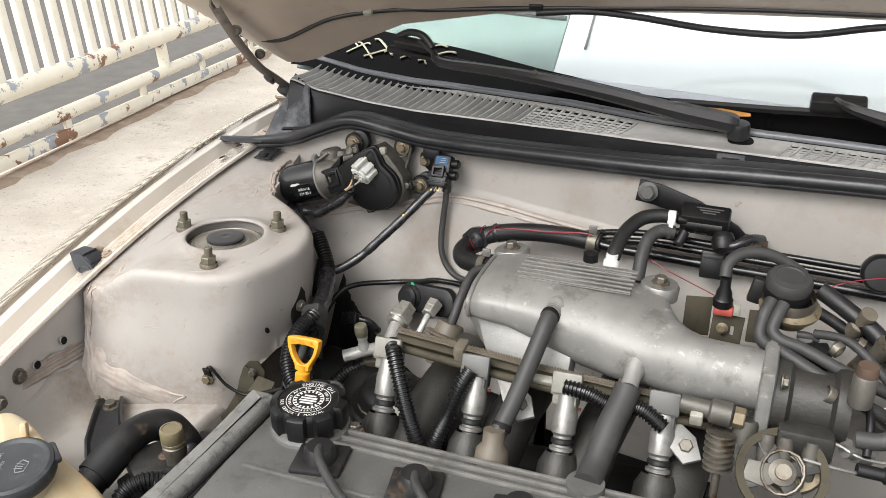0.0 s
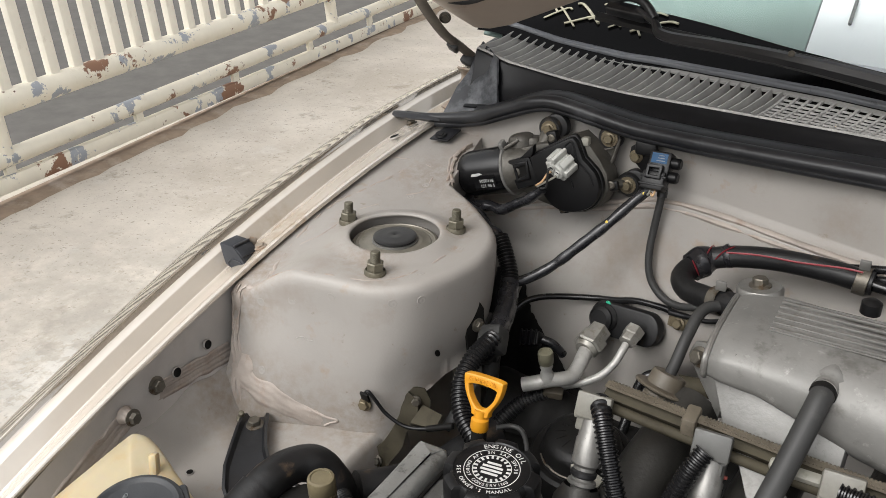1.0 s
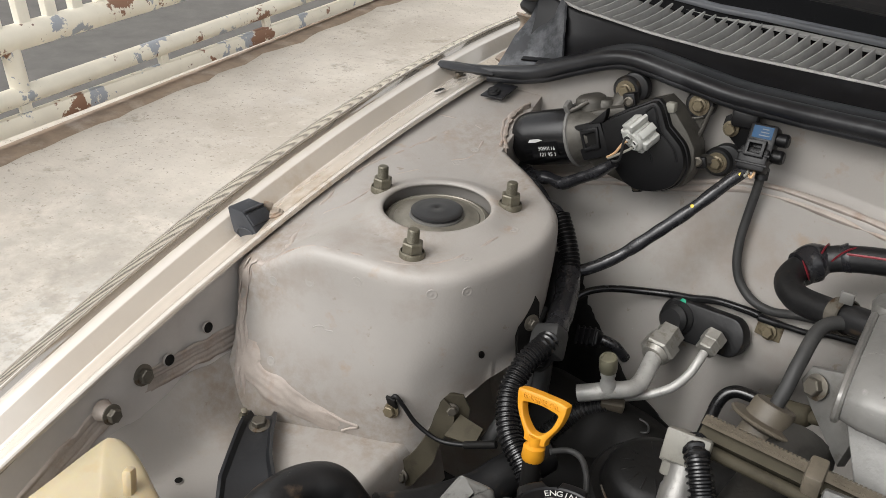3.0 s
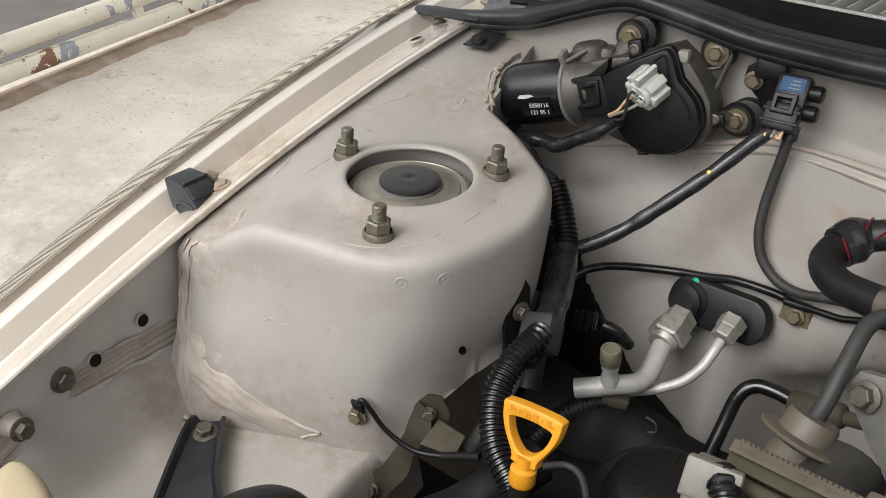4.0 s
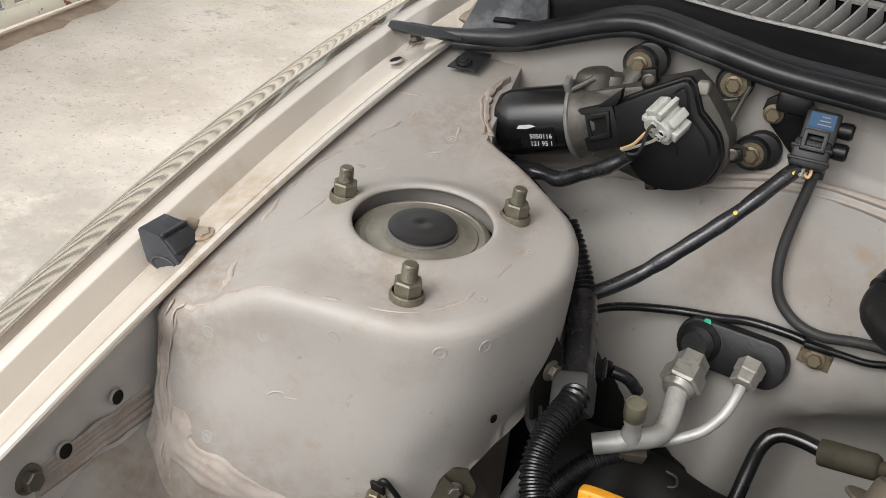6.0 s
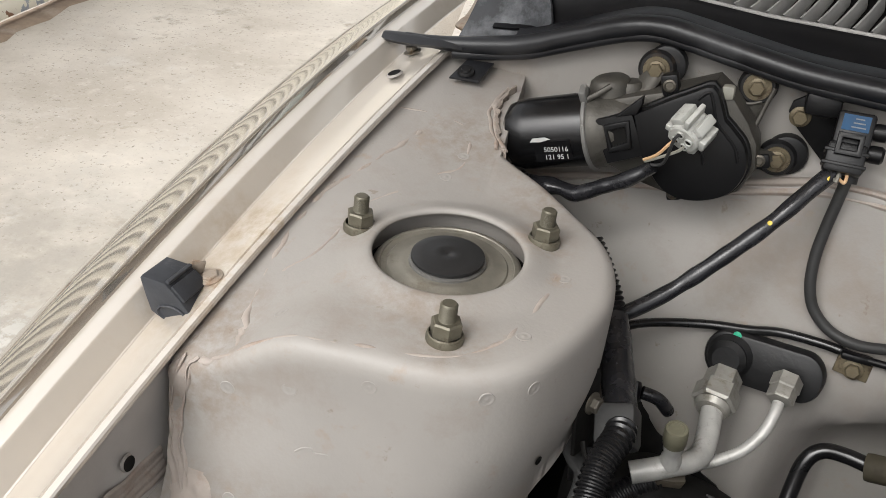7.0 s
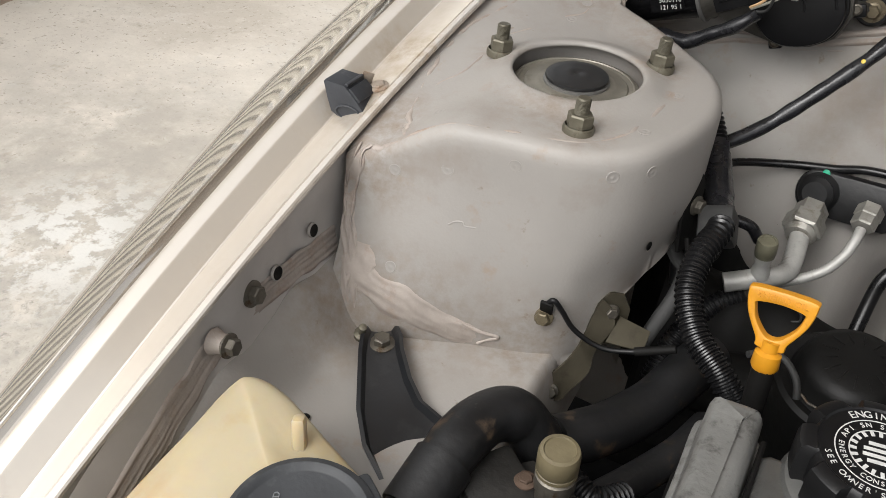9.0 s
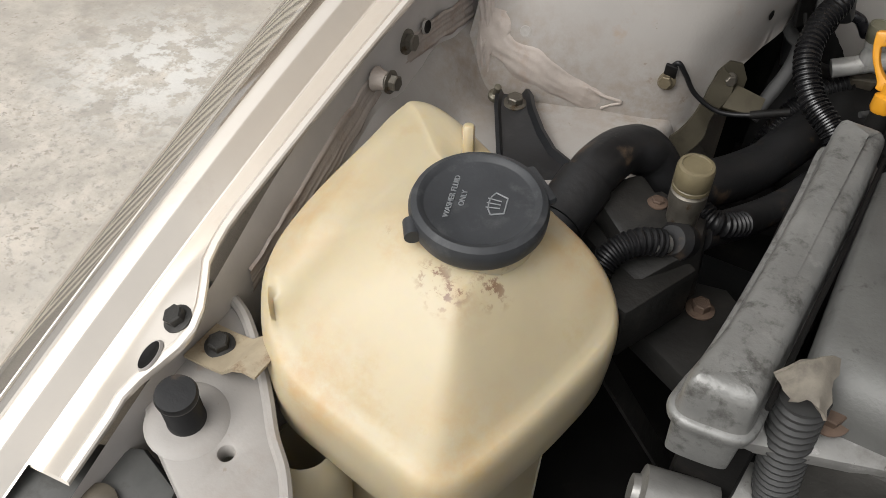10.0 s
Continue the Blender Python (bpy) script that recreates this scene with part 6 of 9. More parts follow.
strap = thing("harness_strap", "flat grey rubber strap hanging beside the strut tower", "strap", (0.09, 0.0, 0.64))
part("strap", tube([(0.0799, 0.0350, 0.6813), (0.0804, 0.0150, 0.6669), (0.0785, 0.0000, 0.6481), (0.0875, -0.0120, 0.6411), (0.0969, -0.0220, 0.6384), (0.0959, -0.0400, 0.6238), (0.0883, -0.0550, 0.6010), (0.0832, -0.0680, 0.5864)], 0.0062, 12, 8, 0.08, 0.45), GREYHOSE, strap)
relay = thing("relay_box", "small black relay box behind the wiring harness", "relay", (0.093, 0.012, 0.646))
part("case", box((0.026, 0.014, 0.017), frame_of((0.0931, 0.0120, 0.6461), (0.1, -0.2, 1), (1, 0.1, 0)), 0.002), BLACK, relay, "black plastic case")
part("lid", box((0.028, 0.016, 0.003), frame_of((0.0931, 0.0100, 0.6551), (0.1, -0.2, 1), (1, 0.1, 0)), 0.001), BLACK, relay)
multi = thing("wire_connector", "black ribbed wire connector low on the firewall", "connector", (0.118, 0.085, 0.623))
MC = frame_of((0.1020, 0.1080, 0.6130), (-0.2, -0.75, 0.6), (0.9, -0.1, 0.3))
part("shell", box((0.026, 0.017, 0.014), MC, 0.002), BLACK, multi, "black connector shell")
for k in range(4):
    part("rib", box((0.0022, 0.020, 0.003), MC @ Matrix.Translation((-0.010 + 0.0066 * k, 0, 0.0078)), 0.0006), BLACK, multi)
part("lead", tube([MC @ Vector((0.014, 0, -0.002)), MC @ Vector((0.026, -0.004, -0.010)), MC @ Vector((0.030, -0.012, -0.030))], 0.0055, 12), TAPE, multi, "taped lead")
thin_lead = thing("thin_cable", "thin grey cable looping beside the dipstick", "cable", (0.2, -0.15, 0.64))
part("cable", tube([(0.1616, -0.0979, 0.6400), (0.1736, -0.0878, 0.6400), (0.1862, -0.0901, 0.6400), (0.1968, -0.1016, 0.6360), (0.2012, -0.1084, 0.6250)], 0.0026, 10), GREYHOSE, thin_lead)

# brake line across the firewall
line = thing("brake_line", "thin black brake line across the firewall", "brake line", (0.2, 0.16, 0.66))
part("pipe", tube([(0.058, 0.112, 0.612), (0.068, 0.124, 0.632), (0.078, 0.137, 0.643), (0.092, 0.150, 0.647), (0.108, 0.162, 0.647), (0.128, 0.172, 0.647), (0.155, 0.178, 0.650), (0.183, 0.176, 0.656), (0.208, 0.172, 0.6645), (0.237, 0.167, 0.668), (0.252, 0.163, 0.669)], 0.0040, 10), GLOSSBLACK, line)
part("clip", box((0.024, 0.006, 0.009), frame_of((0.264, 0.1585, 0.6695), (0, -1, 0.2), (1, -0.3, 0.05)), 0.002), BLACK, line)
part("pipe", tube([(0.250, 0.1635, 0.669), (0.266, 0.159, 0.6695), (0.284, 0.153, 0.673), (0.300, 0.149, 0.676), (0.322, 0.143, 0.685), (0.37, 0.122, 0.700)], 0.0030, 10), BLACK, line)
part("tab", box((0.026, 0.020, 0.0025), frame_of((0.2645, 0.1625, 0.659), (-0.15, -1, 0.25), (1, -0.3, 0)), 0.001), ZINC, line)
again("bolt", BOLT10Z, line, frame_of((0.2645, 0.1595, 0.657), (-0.15, -1, 0.25)), "brassy bolt")

# near-black wavy-edged sheet added for dark clutter and shade low on the firewall
fill_edge = spline([(0.050, 0, 0.640), (0.062, 0, 0.612), (0.079, 0, 0.592), (0.098, 0, 0.575), (0.116, 0, 0.560), (0.138, 0, 0.538), (0.176, 0, 0.524), (0.217, 0, 0.504)], 8)
fill_rows = []
for i, p in enumerate(fill_edge):
    px_ = p.x + 0.003 * noise.noise(Vector((i * 0.5, 2, 0)))
    pz_ = p.z + 0.003 * noise.noise(Vector((i * 0.5, 0, 5)))
    line_ = []
    for k in range(10):
        u = k / 9
        x, z = px_ - 0.03 * u, pz_ - 0.20 * u
        lift_ = 0.007 + 0.004 * noise.noise(Vector((x * 40, z * 40, 1))) if k else 0.001
        line_.append(Vector((x, fw_y(x, z) - lift_ - 0.004, z)))
    fill_rows.append(line_)
dark_fill = thing("dark_fill_sheet", "near-black sheet added for dark clutter and shade low on the firewall", "mat", (0.12, 0.15, 0.52))
part("mat", solid(grid(fill_rows), 0.004), DARK, dark_fill, smooth=70)

# air conditioning pipes
ac = thing("air_conditioning_pipes", "aluminium air conditioning pipes through a rubber grommet", "pipes", (0.18, 0.12, 0.62))
GM = frame_of((0.201, 0.158, 0.638), (-0.22, -0.93, 0.29), (1, -0.2, 0.10))
gro = [(0.040 * s + 0.0225 * math.cos(a), 0.0225 * math.sin(a)) for s, rng in ((1, range(-90, 91, 15)), (-1, range(90, 271, 15))) for a in [radians(d) for d in rng]]
part("grommet", plate([(x * 0.76, y * 0.93) for x, y in gro], [], 0.014, GM @ Matrix.Translation((0, 0, 0.004)), 0.0035), RUBBER, ac, "black rubber grommet plate")
part("grommet_collar", lathe([(0.018, 0.0), (0.0185, 0.006), (0.015, 0.010), (0.0155, 0.014), (0.011, 0.018), (0, 0.018)], 28, GM @ Matrix.Translation((-0.026, 0.001, 0))), RUBBER, ac, "raised rubber collar")
part("paint_mark", lathe([(0.0034, 0), (0, 0.0008)], 12, GM @ Matrix.Translation((-0.024, 0.0195, 0.0042))), GREEN, ac, "green paint mark")
n1 = bmesh.new()
N1 = frame_of((0.1735, 0.136, 0.623), (-0.12, -0.93, -0.28))
hexagon(n1, 0.0145, -0.012, 0.003, N1)
hexagon(n1, 0.0182, 0.004, 0.020, N1)
lathe([(0.0135, 0.002), (0.0135, 0.005)], 20, N1, n1)
lathe([(0.0145, 0.021), (0.0120, 0.026), (0, 0.026)], 20, N1, n1)
part("hex_fitting", n1, NUT, ac, "large hex fitting", smooth=25)
n2 = bmesh.new()
N2 = frame_of((0.2195, 0.137, 0.642), (-0.15, -0.88, -0.40))
hexagon(n2, 0.0118, -0.006, 0.006, N2)
hexagon(n2, 0.0108, 0.006, 0.016, N2)
part("hex_fitting", n2, NUT, ac, "small hex fitting", smooth=25)
part("suction_pipe", tube([(0.1715, 0.118, 0.6165), (0.1720, 0.104, 0.612), (0.1725, 0.088, 0.606), (0.1705, 0.072, 0.602), (0.1630, 0.060, 0.603), (0.1525, 0.052, 0.603), (0.140, 0.046, 0.599), (0.1245, 0.040, 0.594)], 0.0087, 22), PIPE, ac, "thick aluminium pipe")
part("liquid_pipe", tube([(0.217, 0.122, 0.634), (0.2155, 0.112, 0.628), (0.211, 0.102, 0.616), (0.200, 0.092, 0.602), (0.184, 0.084, 0.592), (0.168, 0.077, 0.586), (0.150, 0.070, 0.581)], 0.0045, 16), PIPE, ac, "thin aluminium pipe")
PORTM = frame_of((0.1505, 0.050, 0.606), (-0.05, -0.12, 1))
part("port", lathe([(0, 0), (0.0085, 0), (0.0076, 0.008), (0.0064, 0.010), (0.0064, 0.016), (0.0074, 0.017), (0.0074, 0.024), (0, 0.024)], 20, PORTM), PIPE, ac, "service port")
capm = bmesh.new()
lathe([(0.0072, 0.0225), (0.0084, 0.0230), (0.0084, 0.0255), (0.0089, 0.0262), (0.0088, 0.0370), (0.0080, 0.0392), (0.0062, 0.0395), (0.0058, 0.0386), (0.0, 0.0386)], 28, PORTM, capm)
part("port_cap", capm, PORTCAP, ac, "olive grey port cap")
part("pipe_clamp", box((0.024, 0.020, 0.018), frame_of((0.151, 0.068, 0.577), (0.2, -0.3, 1), (1, 0.4, 0)), 0.003), BRASS, ac, "brass coloured block")
part("lower_hose", ribbed([(0.145, 0.064, 0.574), (0.120, 0.046, 0.560), (0.10, 0.02, 0.535), (0.09, -0.01, 0.50)], 0.010), RUBBER, ac)

# dipstick
dip = thing("oil_dipstick", "orange plastic engine oil dipstick handle", "dipstick", (0.165, -0.13, 0.62))
DM = frame_of((0.1717, -0.150, 0.7000), (-0.08, -0.93, 0.30), (1, -0.05, 0.06)) @ Matrix.Scale(0.93, 4)
outer = [(-0.0225, 0.030), (-0.020, 0.0345), (0.0, 0.0355), (0.020, 0.0345), (0.0225, 0.030), (0.0195, 0.016), (0.0105, 0.0), (0.0085, -0.006), (-0.0085, -0.006), (-0.0105, 0.0), (-0.0195, 0.016)]
inner = [(-0.0145, 0.0245), (0.0, 0.0262), (0.0145, 0.0245), (0.0155, 0.021), (0.0125, 0.012), (0.0055, 0.0035), (0.0, 0.0015), (-0.0055, 0.0035), (-0.0125, 0.012), (-0.0155, 0.021)]
outer = [(p.x, p.y) for p in spline([(x, y, 0) for x, y in outer[-2:] + outer + outer[:2]], 4)[8:8 + 4 * len(outer)]]
inner = [(p.x, p.y) for p in spline([(x, y, 0) for x, y in inner[-2:] + inner + inner[:2]], 4)[8:8 + 4 * len(inner)]]
part("handle", plate(outer, [inner], 0.0085, DM @ Matrix.Translation((0, 0, 0.0035)), 0.0018), ORANGE, dip, "orange triangular handle")
again("lettering", text_mesh("ENGINE OIL", 0.0062, ORANGE, 0.0005), dip, DM @ Matrix.Translation((0, 0.0300, 0.0038)))
part("stopper", lathe([(0, 0.004), (0.0062, 0.004), (0.0062, -0.004), (0.0095, -0.006), (0.0100, -0.016), (0.0085, -0.019), (0, -0.019)], 24, frame_of((0.1722, -0.1520, 0.6975), (-0.03, 0.22, 1)) @ Matrix.Scale(0.88, 4)), ORANGE, dip, "orange stopper")
part("tube", tube([(0.1728, -0.1555, 0.683), (0.174, -0.160, 0.65), (0.176, -0.166, 0.60), (0.178, -0.17, 0.50)], 0.0075, 14), DARK, dip, "black dipstick tube")

# earth lead and yellow-zinc bracket low on the tower
lead = thing("earth_lead", "thin black earth lead bolted to the strut tower", "wire", (0.012, -0.12, 0.62))
again("bolt", BOLT10Z, lead, frame_of((0.016, wall_y(0.016, 0.630) - 0.001, 0.630), (0.1, -1, 0.1)), "brass bolt")
part("lug", box((0.010, 0.003, 0.016), frame_of((0.018, -0.123, 0.640), (0.1, -0.4, 1)), 0.001), DARK, lead)
part("wire", tube([(0.018, -0.124, 0.644), (0.023, -0.124, 0.650), (0.030, -0.122, 0.641), (0.041, -0.118, 0.624), (0.062, -0.114, 0.613), (0.086, -0.109, 0.616), (0.112, -0.104, 0.626)], 0.0021, 10), BLACK, lead)
part("ferrule", tube([(0.086, -0.109, 0.616), (0.114, -0.1035, 0.627)], 0.0034, 10), DARK, lead)
yb = thing("mount_bracket", "yellow zinc steel bracket bolted to the strut tower", "bracket", (0.05, -0.08, 0.6))
part("tab", plate([(-0.016, -0.026), (0.012, -0.034), (0.016, 0.0), (0.010, 0.013), (-0.002, 0.016), (-0.012, 0.008)], [], 0.0035, frame_of((0.058, -0.086, 0.627), (0.55, -0.8, 0.15), (0.8, 0.55, 0)), 0.001), OLIVE, yb, "upright tab")
part("shelf", plate([(-0.010, -0.014), (0.030, -0.016), (0.034, 0.008), (0.0, 0.018)], [], 0.003, frame_of((0.068, -0.096, 0.618), (0.1, -0.5, 0.9), (1, 0.2, 0)) @ Matrix.Scale(0.72, 4), 0.001), OLIVE, yb, "flat shelf")
again("bolt", BOLT10, yb, frame_of((0.059, -0.089, 0.629), (0.55, -0.8, 0.15)) @ Matrix.Scale(0.8, 4), "flange bolt")
ARM_UP = spline([(0.052, -0.0905, 0.640), (0.047, -0.096, 0.624), (0.046, -0.102, 0.611), (0.0435, -0.110, 0.601), (0.0355, -0.119, 0.585), (0.023, -0.127, 0.573), (0.016, -0.131, 0.567)], 5)
ARM_LOW = spline([(0.062, -0.089, 0.632), (0.0645, -0.093, 0.618), (0.056, -0.101, 0.597), (0.056, -0.111, 0.582), (0.046, -0.118, 0.564), (0.040, -0.125, 0.556), (0.022, -0.131, 0.555)], 5)
part("arm", solid(grid([[u.lerp(v, k / 4) - Vector((0, 0.0015, 0)) for k in range(5)] for u, v in zip(ARM_UP, ARM_LOW)]), 0.0025), OLIVE, yb, "long curved arm")
again("bolt", BOLT10, yb, frame_of((0.033, -0.1295, 0.566), (0.3, -0.85, 0.4)) @ Matrix.Scale(0.8, 4))

# black stay bracket
stay = thing("stay_bracket", "black pressed steel stay bolted to the bay floor", "bracket", (-0.05, -0.25, 0.55))
rows = []
for z, (ax, ay), (bx, by) in ((0.600, (-0.1080, -0.1760), (-0.0850, -0.1620)), (0.602, (-0.1045, -0.1870), (-0.0768, -0.1711)), (0.601, (-0.0985, -0.2000), (-0.0690, -0.1830)), (0.600, (-0.0838, -0.2259), (-0.0500, -0.2055)), (0.598, (-0.0700, -0.2500), (-0.0331, -0.2200)), (0.593, (-0.0520, -0.2720), (-0.0115, -0.2245)), (0.584, (-0.0300, -0.2860), (0.0150, -0.2230)), (0.566, (-0.0040, -0.2920), (0.0400, -0.2320))):
    la, lb = Vector((ax, ay, z)), Vector((bx, by, z))
    d = (lb - la).normalized()
    up = Vector((0, 0, 1))
    rows.append([la + up * 0.006, la + d * 0.003 + up * 0.0065, la + d * 0.006 + up * 0.001, (la + lb) / 2, lb - d * 0.006 + up * 0.001, lb - d * 0.003 + up * 0.0065, lb + up * 0.006])
part("pressing", solid(grid(rows), 0.003), STAYBLACK, stay, "black pressed stay", smooth=50)
again("bolt", BOLT12, stay, frame_of((-0.0885, -0.1815, 0.6015), (0, -0.05, 1)), "flange bolt")
hole_disc(stay, (-0.016, -0.268, 0.5885), (0, -0.3, 1), 0.0045)

# washer tank
tank = thing("washer_tank", "yellowed plastic washer fluid tank with stains", "washer tank", (-0.02, -0.42, 0.45))


# outline of the top's edge, corner by corner, and the height of that edge
TANK_EDGE = [(-0.1050, -0.3130, 0.679), (-0.0780, -0.3160, 0.682), (-0.0350, -0.3330, 0.678), (0.0100, -0.3475, 0.668), (0.0480, -0.3560, 0.655), (0.0720, -0.3640, 0.636), (0.0825, -0.3860, 0.620), (0.0740, -0.4250, 0.607), (0.0600, -0.4690, 0.598), (0.0450, -0.5060, 0.592), (0.0280, -0.5205, 0.592), (0.0050, -0.5200, 0.595), (-0.0350, -0.5165, 0.603), (-0.0730, -0.5115, 0.612), (-0.0925, -0.5005, 0.620), (-0.1070, -0.4880, 0.627), (-0.1190, -0.4730, 0.631), (-0.1270, -0.4560, 0.636), (-0.1275, -0.4360, 0.646), (-0.1220, -0.4050, 0.660), (-0.1165, -0.3600, 0.671), (-0.1140, -0.3270, 0.676)]
TANK_MID = (-0.012, -0.405)


def tank_loop(out, drop):
    """The edge moved out (or in) by some metres and lowered."""
    q = [Vector(p) for p in TANK_EDGE]
    n = len(q)
    ring = []
    for i, p in enumerate(q):
        t = (q[(i + 1) % n] - q[i - 1]).normalized()
        side = Vector((-t.y, t.x, 0)).normalized()
        ring.append(Vector((p.x + side.x * out, p.y + side.y * out, p.z - drop)))
    return spline(ring[-2:] + ring + ring[:2], 6)[12:12 + 6 * n]


def tank_top(p, k, soft_z):
    """A point of the sloping top, k of the way from the edge to the neck."""
    x, y = p.x + (TANK_MID[0] - p.x) * k, p.y + (TANK_MID[1] - p.y) * k
    base = p.z + (soft_z - p.z) * smooth01(k / 0.45)
    z = base + (0.689 - base) * (1 - (1 - k) ** 1.35)
    # a soft keel from the neck to the front corner, and the valley beside the rear ridge
    along = Vector((0.036 - TANK_MID[0], -0.515 - TANK_MID[1])).normalized()
    off = Vector((x - TANK_MID[0], y - TANK_MID[1]))
    if off.dot(along) > 0:
        z += 0.0005 * math.exp(-(abs(off.x * along.y - off.y * along.x) / 0.013) ** 1.5) * smooth01(off.dot(along) / 0.03) * (1 - smooth01((off.dot(along) - 0.07) / 0.05))
    a, b = Vector((-0.101, -0.480)), Vector((-0.058, -0.352))
    ab = b - a
    s_ = min(max((Vector((x, y)) - a).dot(ab) / ab.length_squared, 0), 1)
    d = (Vector((x, y)) - (a + ab * s_)).length
    z -= 0.0075 * math.exp(-(d / 0.011) ** 2) * (1 - 0.55 * s_)
    left = smooth01((-0.070 - x) / 0.03) * smooth01((y + 0.49) / 0.03)
    z += 0.0040 * left * math.sin(math.pi * min(1, k / 0.4))
    return Vector((x, y, z + 0.0009 * noise.noise(Vector((x, y, z)) * 22)))


rows = []
for out, drop in ((-0.030, 0.26), (-0.030, 0.12), (-0.026, 0.088), (-0.016, 0.074), (-0.006, 0.066), (-0.0005, 0.054), (0.0006, 0.034), (0.0008, 0.018), (0.0, 0.0095), (-0.0020, 0.0042), (-0.0050, 0.0012)):
    rows.append([p + Vector((1, 1, 0.4)) * (0.0010 * noise.noise(p * 18)) for p in tank_loop(out, drop)])
edge_ring = tank_loop(-0.0082, 0.0)
soft_edge = [sum(edge_ring[(i + d) % len(edge_ring)].z for d in range(-13, 14)) / 27 for i in range(len(edge_ring))]
for k in (0.0, 0.05, 0.11, 0.18, 0.26, 0.35, 0.45, 0.55, 0.65):
    rows.append([tank_top(p, k, soft_edge[i]) for i, p in enumerate(edge_ring)])
bm = grid(rows, close=True)
bm.faces.new([v for v in bm.verts][-len(rows[-1]):])
part("tank_body", bm, TANK, tank, "translucent yellowed tank", smooth=75)
sump = []
for z, g in ((0.545, 0.6), (0.535, 0.9), (0.50, 1.0), (0.44, 0.98)):
    sump.append([Vector((-0.064 + 0.030 * g * math.cos(a), -0.512 + 0.030 * g * math.sin(a), z)) for a in (2 * math.pi * k / 24 for k in range(24))])
part("tank_sump", grid(sump, close=True), TANK, tank, "lower lobe of the tank", smooth=75)
part("seam_tab", box((0.008, 0.010, 0.022), frame_of((-0.047, -0.346, 0.686), (-0.2, 0.3, 1), (0.9, 0.4, 0)), 0.003), TANK, tank, "moulded tab")
CAPM = frame_of((-0.010, -0.400, 0.688), (0.03, -0.12, 1), (0.80, 0.60, 0))
part("neck", lathe([(0.036, -0.02), (0.036, 0.0), (0, 0.0)], 40, CAPM), TANK, tank)
capw = part("cap", lathe([(0.0385, -0.010), (0.0405, -0.006), (0.0410, 0.002), (0.0395, 0.0055), (0.0360, 0.0072), (0.0340, 0.0066), (0.0325, 0.0050), (0.0315, 0.0046), (0.0, 0.0052)], 64, CAPM), WASHCAP, tank, "dusty black washer cap")
part("cap_tab", box((0.020, 0.030, 0.007), CAPM @ Matrix.Rotation(radians(18), 4, "Z") @ Matrix.Translation((0.034, 0.0, 0.0005)), 0.003), WASHCAP, capw, "lifting tab")
part("cap_hinge", lathe([(0, -0.006), (0.005, -0.006), (0.005, 0.006), (0, 0.006)], 14, CAPM @ frame_of((-0.040, -0.012, -0.001), (0, 1, 0))), WASHCAP, capw)
TEXTM = CAPM @ Matrix.Rotation(radians(70), 4, "Z") @ Matrix.Translation((0, 0, 0.0052))
again("lettering", text_mesh("WASHER FLUID", 0.0048, GREYPRINT, 0.0004), capw, TEXTM @ Matrix.Translation((0.000, 0.0160, 0)))
again("lettering", text_mesh("ONLY", 0.0046, GREYPRINT, 0.0004), capw, TEXTM @ Matrix.Translation((0.000, 0.0095, 0)))
sym = bmesh.new()
SYMM = TEXTM @ Matrix.Translation((0, -0.002, 0)) @ Matrix.Scale(0.78, 4)
arc = [(-0.011, -0.008), (-0.0065, -0.0055), (0.0, -0.0045), (0.0065, -0.0055), (0.011, -0.008), (0.0075, -0.0175), (-0.0075, -0.0175), (-0.011, -0.008)]
for a, b in zip(arc, arc[1:]):
    sweep(sym, [SYMM @ Vector((*a, 0)), SYMM @ Vector((*b, 0))], [0.0005, 0.0005], 6)
for k in range(-1, 2):
    sweep(sym, [SYMM @ Vector((k * 0.0035, -0.0135, 0)), SYMM @ Vector((k * 0.0045, -0.003, 0))], [0.0004, 0.0004], 6)
part("washer_symbol", sym, GREYPRINT, capw, "raised washer symbol")
part("bracket", solid(grid([[Vector((x, y, z)) for x, z in ((-0.146, 0.5885), (-0.130, 0.5895), (-0.116, 0.592), (-0.107, 0.601), (-0.098, 0.606), (-0.088, 0.606))] for y in (-0.520, -0.511, -0.500, -0.489)]), 0.002), PEELING, tank, "rusty steel tank bracket")
again("bolt", BOLTD, tank, frame_of((-0.131, -0.503, 0.590), (0.05, -0.15, 1)), "dark flange bolt")
part("pump", lathe([(0, 0), (0.012, 0), (0.012, 0.03), (0.009, 0.04), (0, 0.04)], 18, frame_of((-0.07, -0.545, 0.50), (-0.3, -0.8, 0.3))), BLACK, tank, "black washer pump")


# ---- engine ----
# rubber elbow hose and pump beside the tank
hose = thing("radiator_hose", "thick black rubber elbow hose with dirt", "hose", (0.03, -0.27, 0.6))
part("elbow", tube([(0.008, -0.360, 0.612), (0.014, -0.318, 0.632), (0.018, -0.282, 0.644), (0.026, -0.250, 0.646), (0.040, -0.230, 0.637), (0.053, -0.225, 0.618), (0.060, -0.222, 0.590)], 0.0175, 20, 10, 0.06), RUBBER, hose, "bent rubber hose")
part("hose_step", tube([(0.0125, -0.325, 0.629), (0.0170, -0.290, 0.6415)], 0.0195, 20, 4), RUBBER, hose)
lowh = thing("lower_hoses", "black rubber hoses running behind the pump", "hoses", (0.1, -0.15, 0.58))
part("hose", tube([(0.060, -0.200, 0.592), (0.085, -0.165, 0.585), (0.105, -0.125, 0.580), (0.120, -0.09, 0.585), (0.135, -0.05, 0.59)], 0.019, 18, 8, 0.04), RUBBER, lowh)
